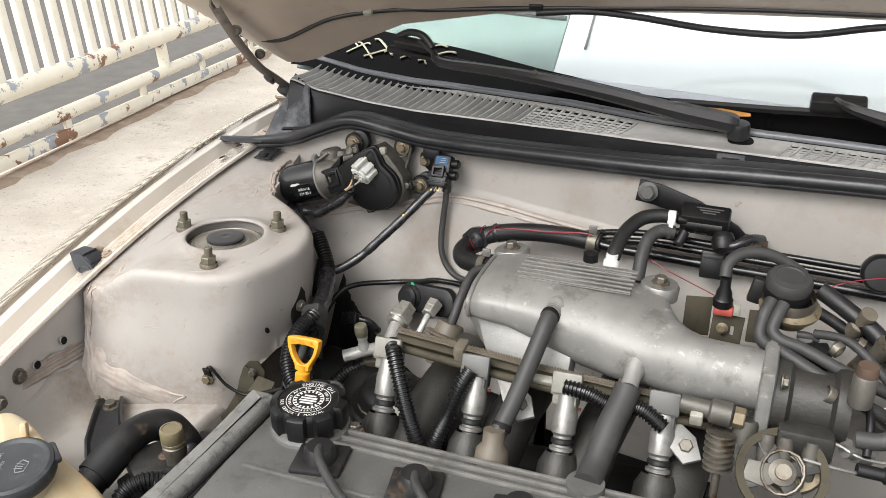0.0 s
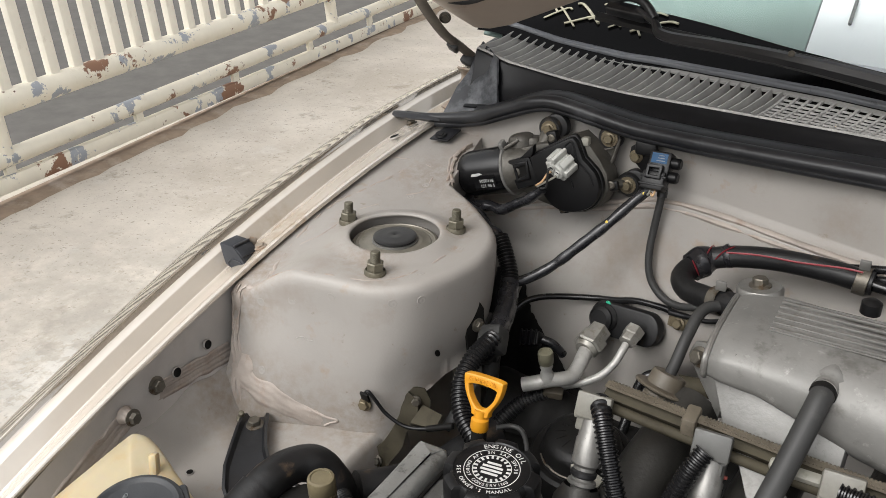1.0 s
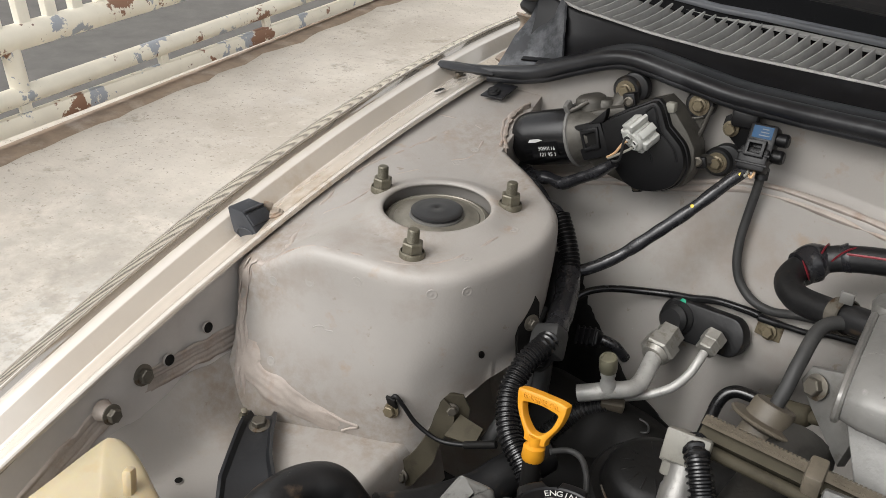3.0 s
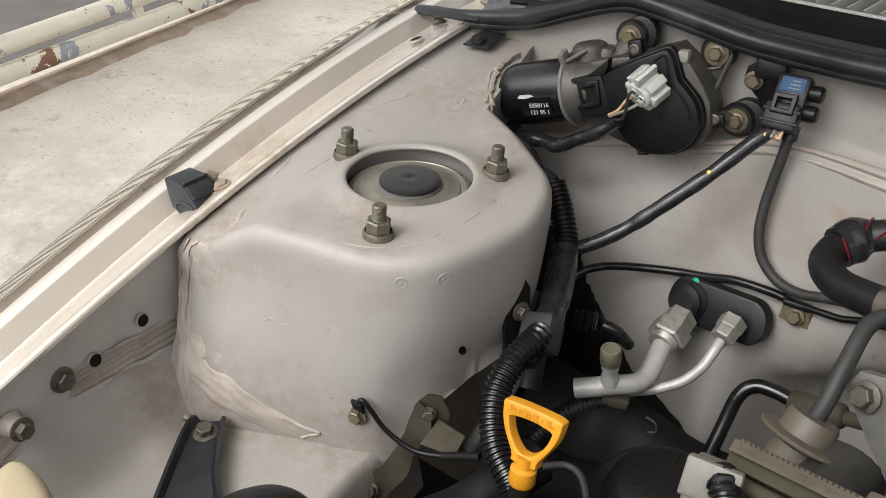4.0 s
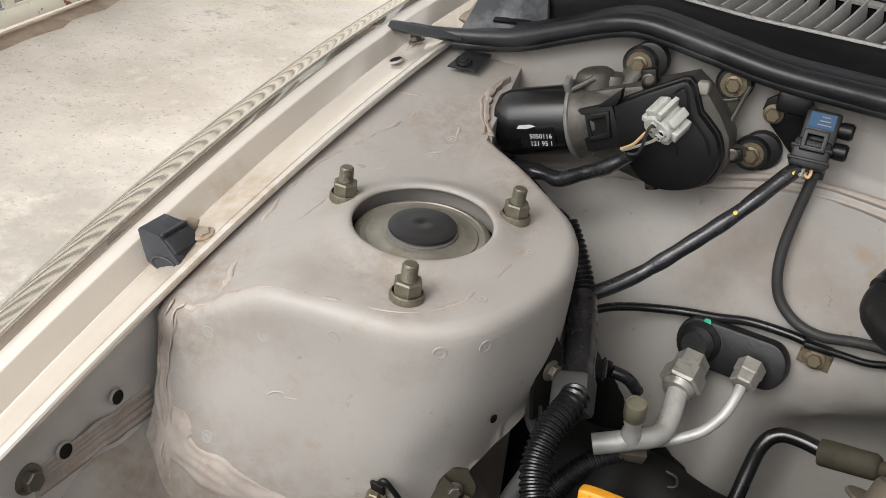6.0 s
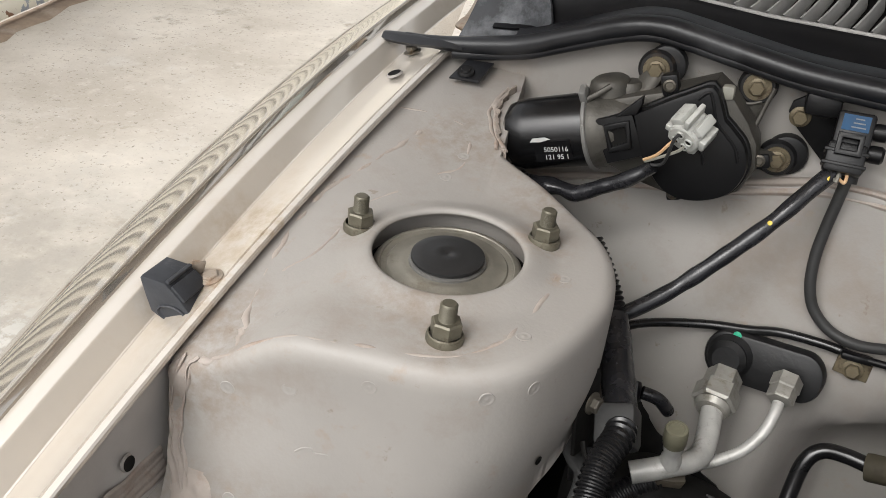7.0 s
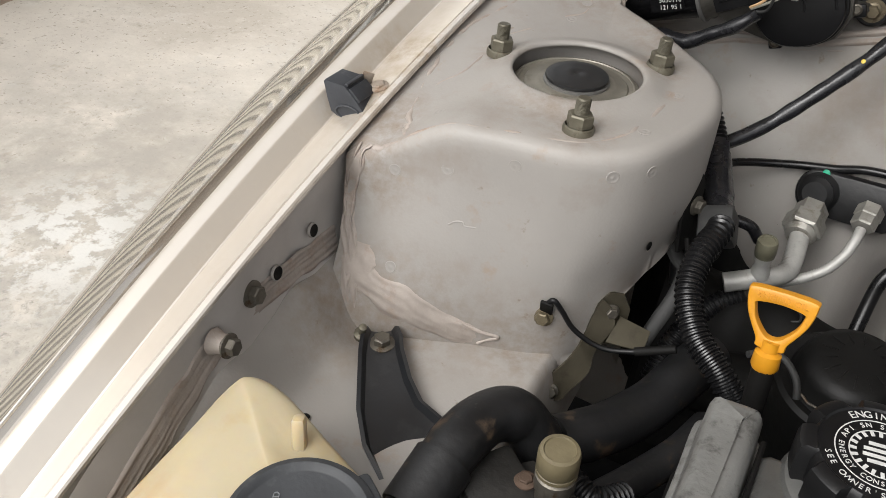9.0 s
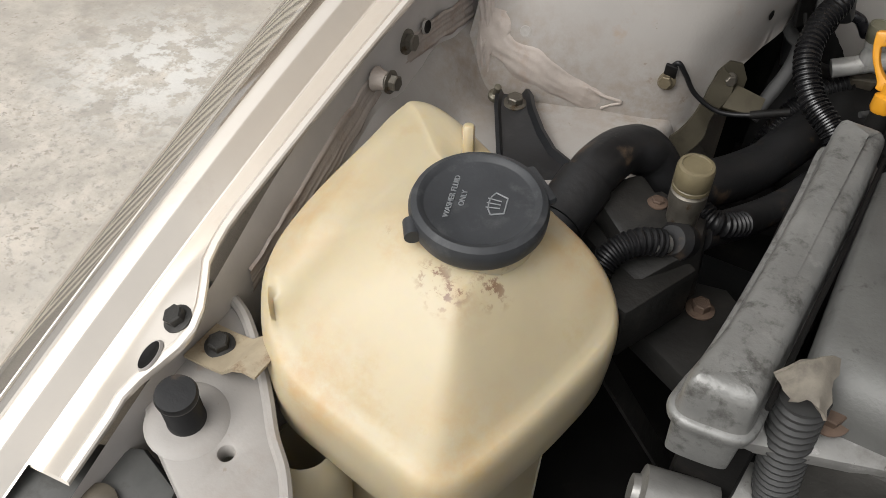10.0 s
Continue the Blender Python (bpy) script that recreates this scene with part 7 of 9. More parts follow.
part("hose", tube([(0.095, -0.262, 0.610), (0.112, -0.225, 0.600), (0.126, -0.19, 0.590), (0.140, -0.16, 0.588), (0.150, -0.12, 0.58)], 0.012, 16, 8), RUBBER, lowh)
part("conduit", ribbed([(0.070, -0.235, 0.615), (0.085, -0.248, 0.622), (0.105, -0.255, 0.620), (0.120, -0.235, 0.612)], 0.009), BLACK, lowh)

pump = thing("power_steering_pump", "grimy cast pump with a brass coloured cap", "pump", (0.08, -0.30, 0.55))
part("casting", plate([(-0.034, -0.030), (0.030, -0.036), (0.036, 0.02), (0.020, 0.044), (-0.020, 0.040), (-0.036, 0.012)], [], 0.05, frame_of((0.062, -0.290, 0.618), (-0.1, -0.15, 1), (0.9, -0.4, 0)), 0.005), PUMPBLACK, pump, "grimy casting")
part("casting_top", box((0.050, 0.044, 0.022), frame_of((0.050, -0.282, 0.622), (0.1, -0.1, 1), (0.8, -0.6, 0)), 0.005), PUMPBLACK, pump)
part("foot", box((0.040, 0.075, 0.045), frame_of((0.076, -0.322, 0.590), (0.0, 0.05, 1), (0.92, -0.35, 0)), 0.006), PUMPBLACK, pump, "black casting foot")
part("stem", lathe([(0, -0.03), (0.010, -0.03), (0.011, -0.006), (0.0125, 0.0), (0.0125, 0.010), (0.010, 0.012), (0, 0.012)], 20, frame_of((0.083, -0.277, 0.6470), (0, -0.05, 1))), STEEL, pump, "corroded stem")
capb = lathe([(0.0112, 0.012), (0.0125, 0.013), (0.0125, 0.0155), (0.0120, 0.016), (0.0126, 0.017), (0.0124, 0.029), (0.0116, 0.0312), (0.0095, 0.0318), (0.0090, 0.0308), (0.0, 0.0310)], 32, frame_of((0.083, -0.277, 0.6470), (0, -0.05, 1)))
part("cap", capb, CAPTAN, pump, "aged brown cap")
part("plug", lathe([(0.0, -0.012), (0.013, -0.012), (0.014, 0.0), (0.010, 0.006), (0, 0.006)], 20, frame_of((0.086, -0.292, 0.624), (-0.3, -0.7, 0.5))), RUBBER, pump)
part("tip", lathe([(0.0, 0), (0.0062, 0), (0.006, 0.012), (0.004, 0.016), (0, 0.017)], 16, frame_of((0.083, -0.300, 0.626), (-0.6, -0.7, 0.2))), ALU_BRIGHT, pump, "bright metal tip")
part("conduit", ribbed([(0.080, -0.302, 0.627), (0.066, -0.314, 0.630), (0.054, -0.330, 0.624), (0.050, -0.348, 0.605), (0.052, -0.362, 0.58)], 0.0095), BLACK, pump, "corrugated conduit")
again("screw", bolt_mesh("screw", RUST, 0.008, 0.0072, 0.003), pump, frame_of((0.064, -0.272, 0.632), (0, 0, 1)), "rusty screw")
again("bolt", BOLT10, pump, frame_of((0.086, -0.302, 0.610), (0, -0.2, 1)))
part("bracket", plate([(-0.05, -0.03), (0.05, -0.045), (0.055, 0.03), (0.0, 0.05), (-0.05, 0.02)], [], 0.02, frame_of((0.110, -0.295, 0.560), (0, 0, 1), (0.9, -0.3, 0)), 0.004), PUMPBLACK, pump, "black mounting bracket")
again("bolt", BOLT12R, pump, frame_of((0.115, -0.280, 0.561), (0, 0, 1)), "rusty flange bolt")
part("belt", box((0.018, 0.34, 0.003), frame_of((0.110, -0.330, 0.47), (0.9, 0, 0.4), (0.2, 1, 0.4))), PUMPBLACK, pump, "black belt")

# valve cover
vc = thing("valve_cover", "dull grey cast valve cover", "valve cover", (0.4, -0.36, 0.65))
VZ = 0.700


def vc_section(x, z0=VZ, back=-0.238, front=-0.425):
    pts = [(back + 0.004, -0.075), (back + 0.002, -0.020), (back - 0.002, -0.006), (back - 0.010, 0.0), ((back + front) / 2, 0.0015), (front + 0.026, -0.001), (front + 0.012, -0.005), (front + 0.003, -0.014), (front, -0.028), (front - 0.001, -0.075)]
    return [Vector((x, y, z0 + dz)) for y, dz in pts]


main = grid([vc_section(0.182, VZ - 0.012), vc_section(0.184, VZ - 0.004), vc_section(0.189), vc_section(0.45), vc_section(0.86)])
part("cover", main, COVER, vc, "grey cast cover", smooth=50)
END_EDGE = [(0.1500, -0.2300, 0.7110), (0.1520, -0.2240, 0.7112), (0.1580, -0.2220, 0.7110), (0.1740, -0.2195, 0.7090), (0.1795, -0.2240, 0.7085), (0.1800, -0.2360, 0.7080), (0.1770, -0.3220, 0.7062), (0.1733, -0.3845, 0.7050), (0.1706, -0.4350, 0.7040), (0.1695, -0.4560, 0.7034), (0.1660, -0.4625, 0.7032), (0.1520, -0.4650, 0.7030), (0.1395, -0.4655, 0.7030), (0.1350, -0.4610, 0.7030), (0.1362, -0.4480, 0.7034), (0.1420, -0.4150, 0.7045), (0.1475, -0.3340, 0.7068), (0.1498, -0.2700, 0.7092)]


def end_loop(out, drop):
    """The end cover's outline moved out (or in) and lowered."""
    q = [Vector(p) for p in END_EDGE]
    n = len(q)
    ring = []
    for i, p in enumerate(q):
        t = (q[(i + 1) % n] - q[i - 1]).normalized()
        ring.append(Vector((p.x + t.y * -out, p.y + t.x * out, p.z - drop)))
    return spline(ring[-2:] + ring + ring[:2], 4)[8:8 + 4 * n]


end_rows = [end_loop(o, d) for o, d in ((-0.001, 0.060), (0.0005, 0.034), (0.0042, 0.033), (0.0048, 0.031), (0.0048, 0.0285), (0.0040, 0.027), (0.0016, 0.0262), (0.0008, 0.022), (0.0, 0.0080), (-0.0014, 0.0034), (-0.0042, 0.0008), (-0.0078, 0.0))]
for k in (0.3, 0.6, 0.85, 1.0):
    end_rows.append([p.lerp(Vector((0.164 + 0.05 * (p.y + 0.34), min(max(p.y, -0.448), -0.236), p.z)), k) for p in end_loop(-0.0078, 0.0)])
end_bm = grid(end_rows, True)
part("end_cover", end_bm, ENDCAST, vc, "paler cast end cover with a rim", smooth=50)
groove_q = [p + Vector((0.0035, 0, -0.010)) for p in (Vector(q) for q in END_EDGE[5:10])]
part("end_gasket", sweep(bmesh.new(), spline(groove_q, 6), [0.0016] * (4 * 6 + 1), 8), DARK, vc, "dark joint beside the end cover")
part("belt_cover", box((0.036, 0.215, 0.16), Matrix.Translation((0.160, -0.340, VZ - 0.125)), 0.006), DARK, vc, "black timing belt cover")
rib = shaded(box((0.60, 0.0045, 0.006), None, 0.0015), ALU_BRIGHT, "rib")
for k in range(3):
    again("rib", rib, vc, Matrix.Translation((0.570, -0.246 - 0.0115 * k, VZ + 0.001)), "worn bright rib")
part("cap_boss", lathe([(0.044, -0.03), (0.043, 0.0), (0.040, 0.010), (0.034, 0.014), (0, 0.014)], 36, Matrix.Translation((0.236, -0.250, VZ - 0.006))), COVER, vc, "raised filler boss")
part("raised_frame", box((0.55, 0.006, 0.006), Matrix.Translation((0.48, -0.330, VZ + 0.0015)), 0.002), COVER, vc)
for i, (x, y) in enumerate(((0.272, -0.298), (0.372, -0.303), (0.472, -0.306), (0.572, -0.309))):
    boot = thing("spark_plug_boot", "grimy rubber spark plug boot with its lead", "spark plug boot", (x, y, VZ), group="spark plug boots")
    part("seal_plate", box((0.050, 0.046, 0.007), frame_of((x, y, VZ + 0.003), (0, 0, 1), (1, 0.18, 0)), 0.003), RUBBER, boot, "square rubber seal")
    part("cap", lathe([(0.017, 0.004), (0.015, 0.014), (0.0125, 0.018), (0.0, 0.019)], 20, Matrix.Translation((x, y, VZ + 0.002))), RUBBER, boot)
    part("lead", tube([(x, y, VZ + 0.017), (x + 0.012, y - 0.022, VZ + 0.021), (x + 0.045, y - 0.050, VZ + 0.014), (x + 0.10, y - 0.085, VZ + 0.012)], 0.0045, 10), GREYHOSE, boot, "grey ignition lead")
part("red_seal", lathe([(0, 0), (0.0095, 0), (0.009, 0.003), (0.0065, 0.005), (0, 0.0055)], 20, frame_of((0.281, -0.240, VZ - 0.004), (0, 0.05, 1))), REDSEAL, vc, "red washer")
again("bolt", BOLT10, vc, frame_of((0.281, -0.240, VZ + 0.001), (0, 0.05, 1)))

# oil filler cap
oc = thing("oil_filler_cap", "black oil filler cap with white lettering", "oil cap", (0.236, -0.249, VZ))
OM = frame_of((0.235, -0.249, 0.716), (0.0, -0.02, 1), (1, 0.12, 0))
bm = bmesh.new()
SEG = 144


def lobes(a, r):
    k = (a / (2 * math.pi) * 8) % 1
    return r - 0.0062 * (1 if 0.38 < k < 0.62 else smooth01((k - 0.28) / 0.10) if k <= 0.38 else 1 - smooth01((k - 0.62) / 0.10))


rows = []
for r, z, lob in ((0.0375, -0.010, 1), (0.0392, -0.006, 1), (0.0395, 0.010, 1), (0.0385, 0.0145, 1), (0.0358, 0.0165, 0.9), (0.0310, 0.0170, 0), (0.0300, 0.0160, 0), (0.0, 0.0160, 0)):
    if r:
        rows.append([OM @ Vector(((lobes(a, r) * lob + r * (1 - lob)) * math.cos(a), (lobes(a, r) * lob + r * (1 - lob)) * math.sin(a), z)) for a in (2 * math.pi * i / SEG for i in range(SEG))])
grid(rows, True, bm)
bm.verts.ensure_lookup_table()
bm.faces.new([bm.verts[i] for i in range(len(bm.verts) - SEG, len(bm.verts))])
part("cap", bm, BLACK, oc, "lobed black cap", smooth=35)


def round_text(txt, r, size, start, step, parent, flip=False):
    for i, ch in enumerate(txt):
        if ch == " ":
            continue
        a = radians(start + (step * i if flip else -step * i))
        m = OM @ Matrix.Translation((r * math.cos(a), r * math.sin(a), 0.0163)) @ Matrix.Rotation(a + (math.pi / 2 if flip else -math.pi / 2), 4, "Z")
        again("letter", LETTERS.setdefault((ch, size), text_mesh(ch, size, WHITE, 0.00012)), parent, m)


LETTERS = {}
round_text("ENGINE OIL", 0.0262, 0.0064, 122, 9.2, oc)
round_text("SEE OWNER'S MANUAL", 0.0265, 0.0046, 196, 7.4, oc, True)
round_text("API SN SAE 5W-30", 0.0190, 0.0044, 158, 10.0, oc)
round_text("ENERGY CONSERVING", 0.0192, 0.0040, 176, 9.4, oc, True)
for r0, r1 in ((0.0226, 0.0220), (0.0158, 0.0152)):
    part("print_ring", lathe([(r0, 0.0161), (r0, 0.01625), (r1, 0.01625), (r1, 0.0161)], 64, OM), WHITE, oc)
seal_bm = bmesh.new()
for k in range(20):
    a = 2 * math.pi * k / 20
    box((0.0018, 0.0032, 0.0003), OM @ Matrix.Rotation(a, 4, "Z") @ Matrix.Translation((0, 0.0135, 0.0162)), 0, seal_bm)
for row, w in ((0.006, 0.012), (0.002, 0.017), (-0.002, 0.018), (-0.006, 0.014)):
    box((w, 0.0022, 0.0003), OM @ Matrix.Translation((0, row, 0.0162)), 0, seal_bm)
part("seal_print", seal_bm, WHITE, oc, "white printed seal")

# intake manifold
im = thing("intake_manifold", "cast aluminium intake manifold with ribbed top", "intake manifold", (0.46, -0.08, 0.7))


def plenum_ring(x):
    """Cross-section of the plenum: boxy on the belt side, narrowing into the round throttle neck."""
    back = lerp([0.354, 0.366, 0.46, 0.535, 0.552, 0.562, 0.572, 0.585, 0.60, 0.66], [-0.012, 0.004, -0.002, -0.008, -0.020, -0.050, -0.074, -0.088, -0.094, -0.094], x)
    front = lerp([0.354, 0.37, 0.48, 0.54, 0.60, 0.66], [-0.112, -0.121, -0.128, -0.142, -0.153, -0.154], x)
    top = lerp([0.354, 0.360, 0.372, 0.42, 0.50, 0.545, 0.58, 0.61, 0.66], [0.806, 0.814, 0.819, 0.8205, 0.817, 0.813, 0.808, 0.805, 0.803], x)
    low = lerp([0.354, 0.40, 0.43, 0.46, 0.48, 0.52, 0.60, 0.66], [0.775, 0.772, 0.762, 0.750, 0.740, 0.735, 0.744, 0.745], x)
    e = lerp([0.354, 0.45, 0.54, 0.60, 0.66], [3.4, 3.2, 2.6, 2.1, 2.0], x)
    cy_, hy, cz, hz = (back + front) / 2, (back - front) / 2, (top + low) / 2, (top - low) / 2
    ring = []
    for k in range(40):
        a = 2 * math.pi * k / 40
        c, s = math.cos(a), math.sin(a)
        y = cy_ + hy * math.copysign(abs(c) ** (2 / e), c)
        z = cz + hz * math.copysign(abs(s) ** (2 / e), s)
        if c < 0 < s:  # the shoulder towards the engine is rounder
            z -= 0.010 * abs(c) ** 2.2 * s * (1 - smooth01((x - 0.50) / 0.10))
        ring.append(Vector((x, y, z + 0.0008 * noise.noise(Vector((x, y, z)) * 40))))
    return ring


pl = grid([plenum_ring(0.354 + 0.306 * i / 70) for i in range(71)], True)
pl.faces.new([v for v in pl.verts][:40])
pl.faces.new([v for v in pl.verts][-40:])
part("plenum", pl, ALU, im, "cast aluminium plenum with throttle neck", smooth=60)
edge = plenum_ring(0.358)
rimpts = [p + Vector((-0.001, (p.y + 0.06) * 0.02, (p.z - 0.79) * 0.03)) for p in edge[6:24]]
part("end_flange", sweep(bmesh.new(), rimpts, [0.0028] * len(rimpts), 8), ALU_BRIGHT, im, "worn bright end edge")
rib = shaded(box((0.124, 0.0030, 0.003), None, 0.001), ALU_BRIGHT, "rib")
for k in range(6):
    again("rib", rib, im, frame_of((0.458, -0.030 - 0.0088 * k, 0.8207 - 0.0003 * k), (0, 0, 1), (1, 0.0, -0.03)), "bright worn rib")
for s in (-1, 1):
    part("rib_frame", box((0.124, 0.0015, 0.0012), frame_of((0.458, -0.052 + s * 0.028, 0.8205), (0, 0, 1), (1, 0, -0.03))), ALU, im)
part("neck_flange", box((0.014, 0.080, 0.082), frame_of((0.662, -0.124, 0.765), (0, 0, 1), (1, -0.03, 0)), 0.005), ALU, im, "square neck flange")
for x, y, z, n in ((0.372, -0.004, 0.8150, (-0.12, 0.06, 1)), (0.545, -0.034, 0.8145, (0.05, 0.02, 1))):
    part("lug", lathe([(0.0200, -0.016), (0.0205, -0.003), (0.0185, 0.0), (0, 0.0)], 28, frame_of((x, y, z + 0.002), n)), ALU_BRIGHT, im, "bright mounting lug")
    again("bolt", BOLT12, im, frame_of((x, y, z + 0.002), n), "dusty manifold bolt")
part("end_lug", plate([(-0.016, -0.004), (0.0, -0.016), (0.040, -0.04), (0.045, 0.035), (0.0, 0.015), (-0.013, 0.010)], [], 0.010, frame_of((0.337, -0.034, 0.747), (-0.5, -0.8, 0.3), (0.85, -0.5, 0)), 0.002), ALU_BRIGHT, im, "bright cast ear")
again("bolt", BOLT12, im, frame_of((0.336, -0.036, 0.748), (-0.5, -0.8, 0.3)), "socket bolt")
part("pcv_stub", lathe([(0.020, -0.034), (0.0165, -0.018), (0.0135, -0.004), (0.0125, 0.003), (0.0095, 0.005), (0.0095, 0.014), (0, 0.014)], 28, frame_of((0.4495, -0.108, 0.803), (-0.08, -0.86, 0.10))), ALU, im, "cast hose stub", smooth=60)
part("breather_stub", lathe([(0.016, -0.022), (0.0105, -0.004), (0.0085, 0.004), (0.0085, 0.016), (0, 0.016)], 24, frame_of((0.539, -0.146, 0.768), (-0.05, -0.75, -0.35))), ALU, im, smooth=60)
part("vacuum_nipple", lathe([(0.0095, 0), (0.009, 0.006), (0.0075, 0.008), (0.0065, 0.014), (0, 0.014)], 16, Matrix.Translation((0.487, -0.004, 0.814))), WHITE, im, "white nipple collar")
part("vacuum_nipple", lathe([(0.0085, 0), (0.0085, 0.010), (0.004, 0.013), (0, 0.013)], 16, Matrix.Translation((0.462, 0.004, 0.812))), BLACK, im)
for i, x in enumerate((0.318, 0.410, 0.502, 0.594)):
    r = [Vector(p) for p in spline([(x + 0.020, -0.050, 0.700), (x + 0.014, -0.090, 0.690), (x + 0.004, -0.140, 0.672), (x - 0.004, -0.205, 0.640)], 6)]
    part("runner", sweep(bmesh.new(), r, [0.026] * len(r), 22), GRIMY_SHADED, im, "curved intake runner", smooth=60)
part("runner_pad", plate([(-0.030, 0.026), (-0.034, 0.010), (-0.014, -0.030), (0.045, -0.034), (0.075, -0.030), (0.075, 0.0), (0.04, 0.012), (0.0, 0.028)], [], 0.022, frame_of((0.398, -0.112, 0.765), (-0.10, -0.90, 0.42), (1, -0.10, 0)), 0.002), PAD, im, "mottled bare aluminium flange")

# fuel rail, regulator, injectors
fr = thing("fuel_rail", "brown zinc fuel rail with knurled wire channel", "fuel rail", (0.45, -0.14, 0.735))


def rail_at(x, dy=0.0, dz=0.0):
    return Vector((x, -0.138 - 0.03 * (x - 0.44) + dy, lerp([0.27, 0.45, 0.66], [0.752, 0.741, 0.736], x) + dz))


RAILX = [0.284 + 0.012 * i for i in range(30)]
part("rail", sweep(bmesh.new(), [rail_at(x) for x in RAILX], [0.0098] * len(RAILX), 4, True, 0.85), OLIVE, fr, "long square rail", smooth=30)
part("pipe", tube([rail_at(0.29, -0.010, -0.006), rail_at(0.45, -0.010, -0.006), rail_at(0.62, -0.010, -0.006)], 0.0045, 10), OLIVE, fr)
part("channel", sweep(bmesh.new(), [rail_at(x, 0.001, 0.0085) for x in RAILX], [0.0085] * len(RAILX), 4, True, 0.35), BRASS, fr, "brown plastic wire channel", smooth=30)
knurl = bmesh.new()
for i in range(118):
    for k in range(3):
        x = 0.288 + 0.0029 * i
        if not 0.350 < x < 0.368:
            box((0.0017, 0.0021, 0.0010), frame_of(rail_at(x, -0.0032 + 0.0030 * k, 0.0108), (0, -0.05, 1)), 0, knurl)
part("knurling", knurl, BRASS, fr)
for x in (0.358, 0.53):
    part("band", box((0.012, 0.022, 0.024), frame_of(rail_at(x, -0.001, 0.002), (0, -0.1, 1)), 0.0025), BRASS, fr, "clamp band")
for x, w in ((0.428, 0.010), (0.452, 0.024)):
    part("tag", box((w, 0.010, 0.008), frame_of(rail_at(x, -0.0085, 0.001), (0, -0.5, 1)), 0.0030), CREAM, fr, "pale sticker")
for x in (0.335, 0.50):
    part("flange_arm", plate([(-0.030, 0.014), (-0.012, 0.010), (0.016, -0.010), (0.024, -0.030), (0.008, -0.038), (-0.012, -0.020)], [], 0.005, frame_of(rail_at(x + 0.09, -0.012, -0.010), (0, -0.6, 0.8), (1, 0, 0)), 0.001), ALU, fr, "cast rail arm")
    again("bolt", BOLT12, fr, frame_of(rail_at(x + 0.098, -0.025, -0.026), (0, -0.6, 0.8)), "rail bolt")
reg = thing("fuel_pressure_regulator", "bronze coloured fuel pressure regulator disc", "regulator", (0.300, -0.085, 0.72))
RG = frame_of((0.3109, -0.056, 0.7145), (0.20, 0.46, 0.87))
part("disc", lathe([(0.014, -0.034), (0.0155, -0.012), (0.0145, -0.004), (0.023, -0.0015), (0.0268, 0.0), (0.0272, 0.0012), (0.0262, 0.0024), (0.0225, 0.0030), (0.0172, 0.0036), (0.0166, 0.0045), (0.0162, 0.0145), (0.0150, 0.0170), (0.0080, 0.0175), (0.0, 0.0175)], 40, RG), BRASS, reg, "bronze diaphragm disc")
part("union", lathe([(0, 0), (0.0105, 0), (0.011, 0.003), (0.0105, 0.040), (0.0085, 0.043), (0.006, 0.044), (0.006, 0.066), (0, 0.066)], 12, frame_of((0.287, 0.102, 0.615), (0.95, -0.25, 0.30))), OLIVE, reg, "olive union")
part("hose", tube([RG @ Vector((0, 0, 0.012)), RG @ Vector((0, 0, 0.030)), (0.3195, -0.026, 0.758), (0.324, 0.000, 0.774), (0.338, 0.014, 0.777), (0.358, 0.020, 0.774)], 0.0055, 14), GREYHOSE, reg, "grey vacuum hose")
part("fuel_pipe", tube([(0.290, 0.102, 0.616), (0.272, 0.106, 0.616), (0.256, 0.106, 0.614), (0.246, 0.100, 0.604), (0.242, 0.088, 0.580), (0.238, 0.06, 0.54)], 0.0062, 14), GLOSSBLACK, reg, "black fuel pipe")
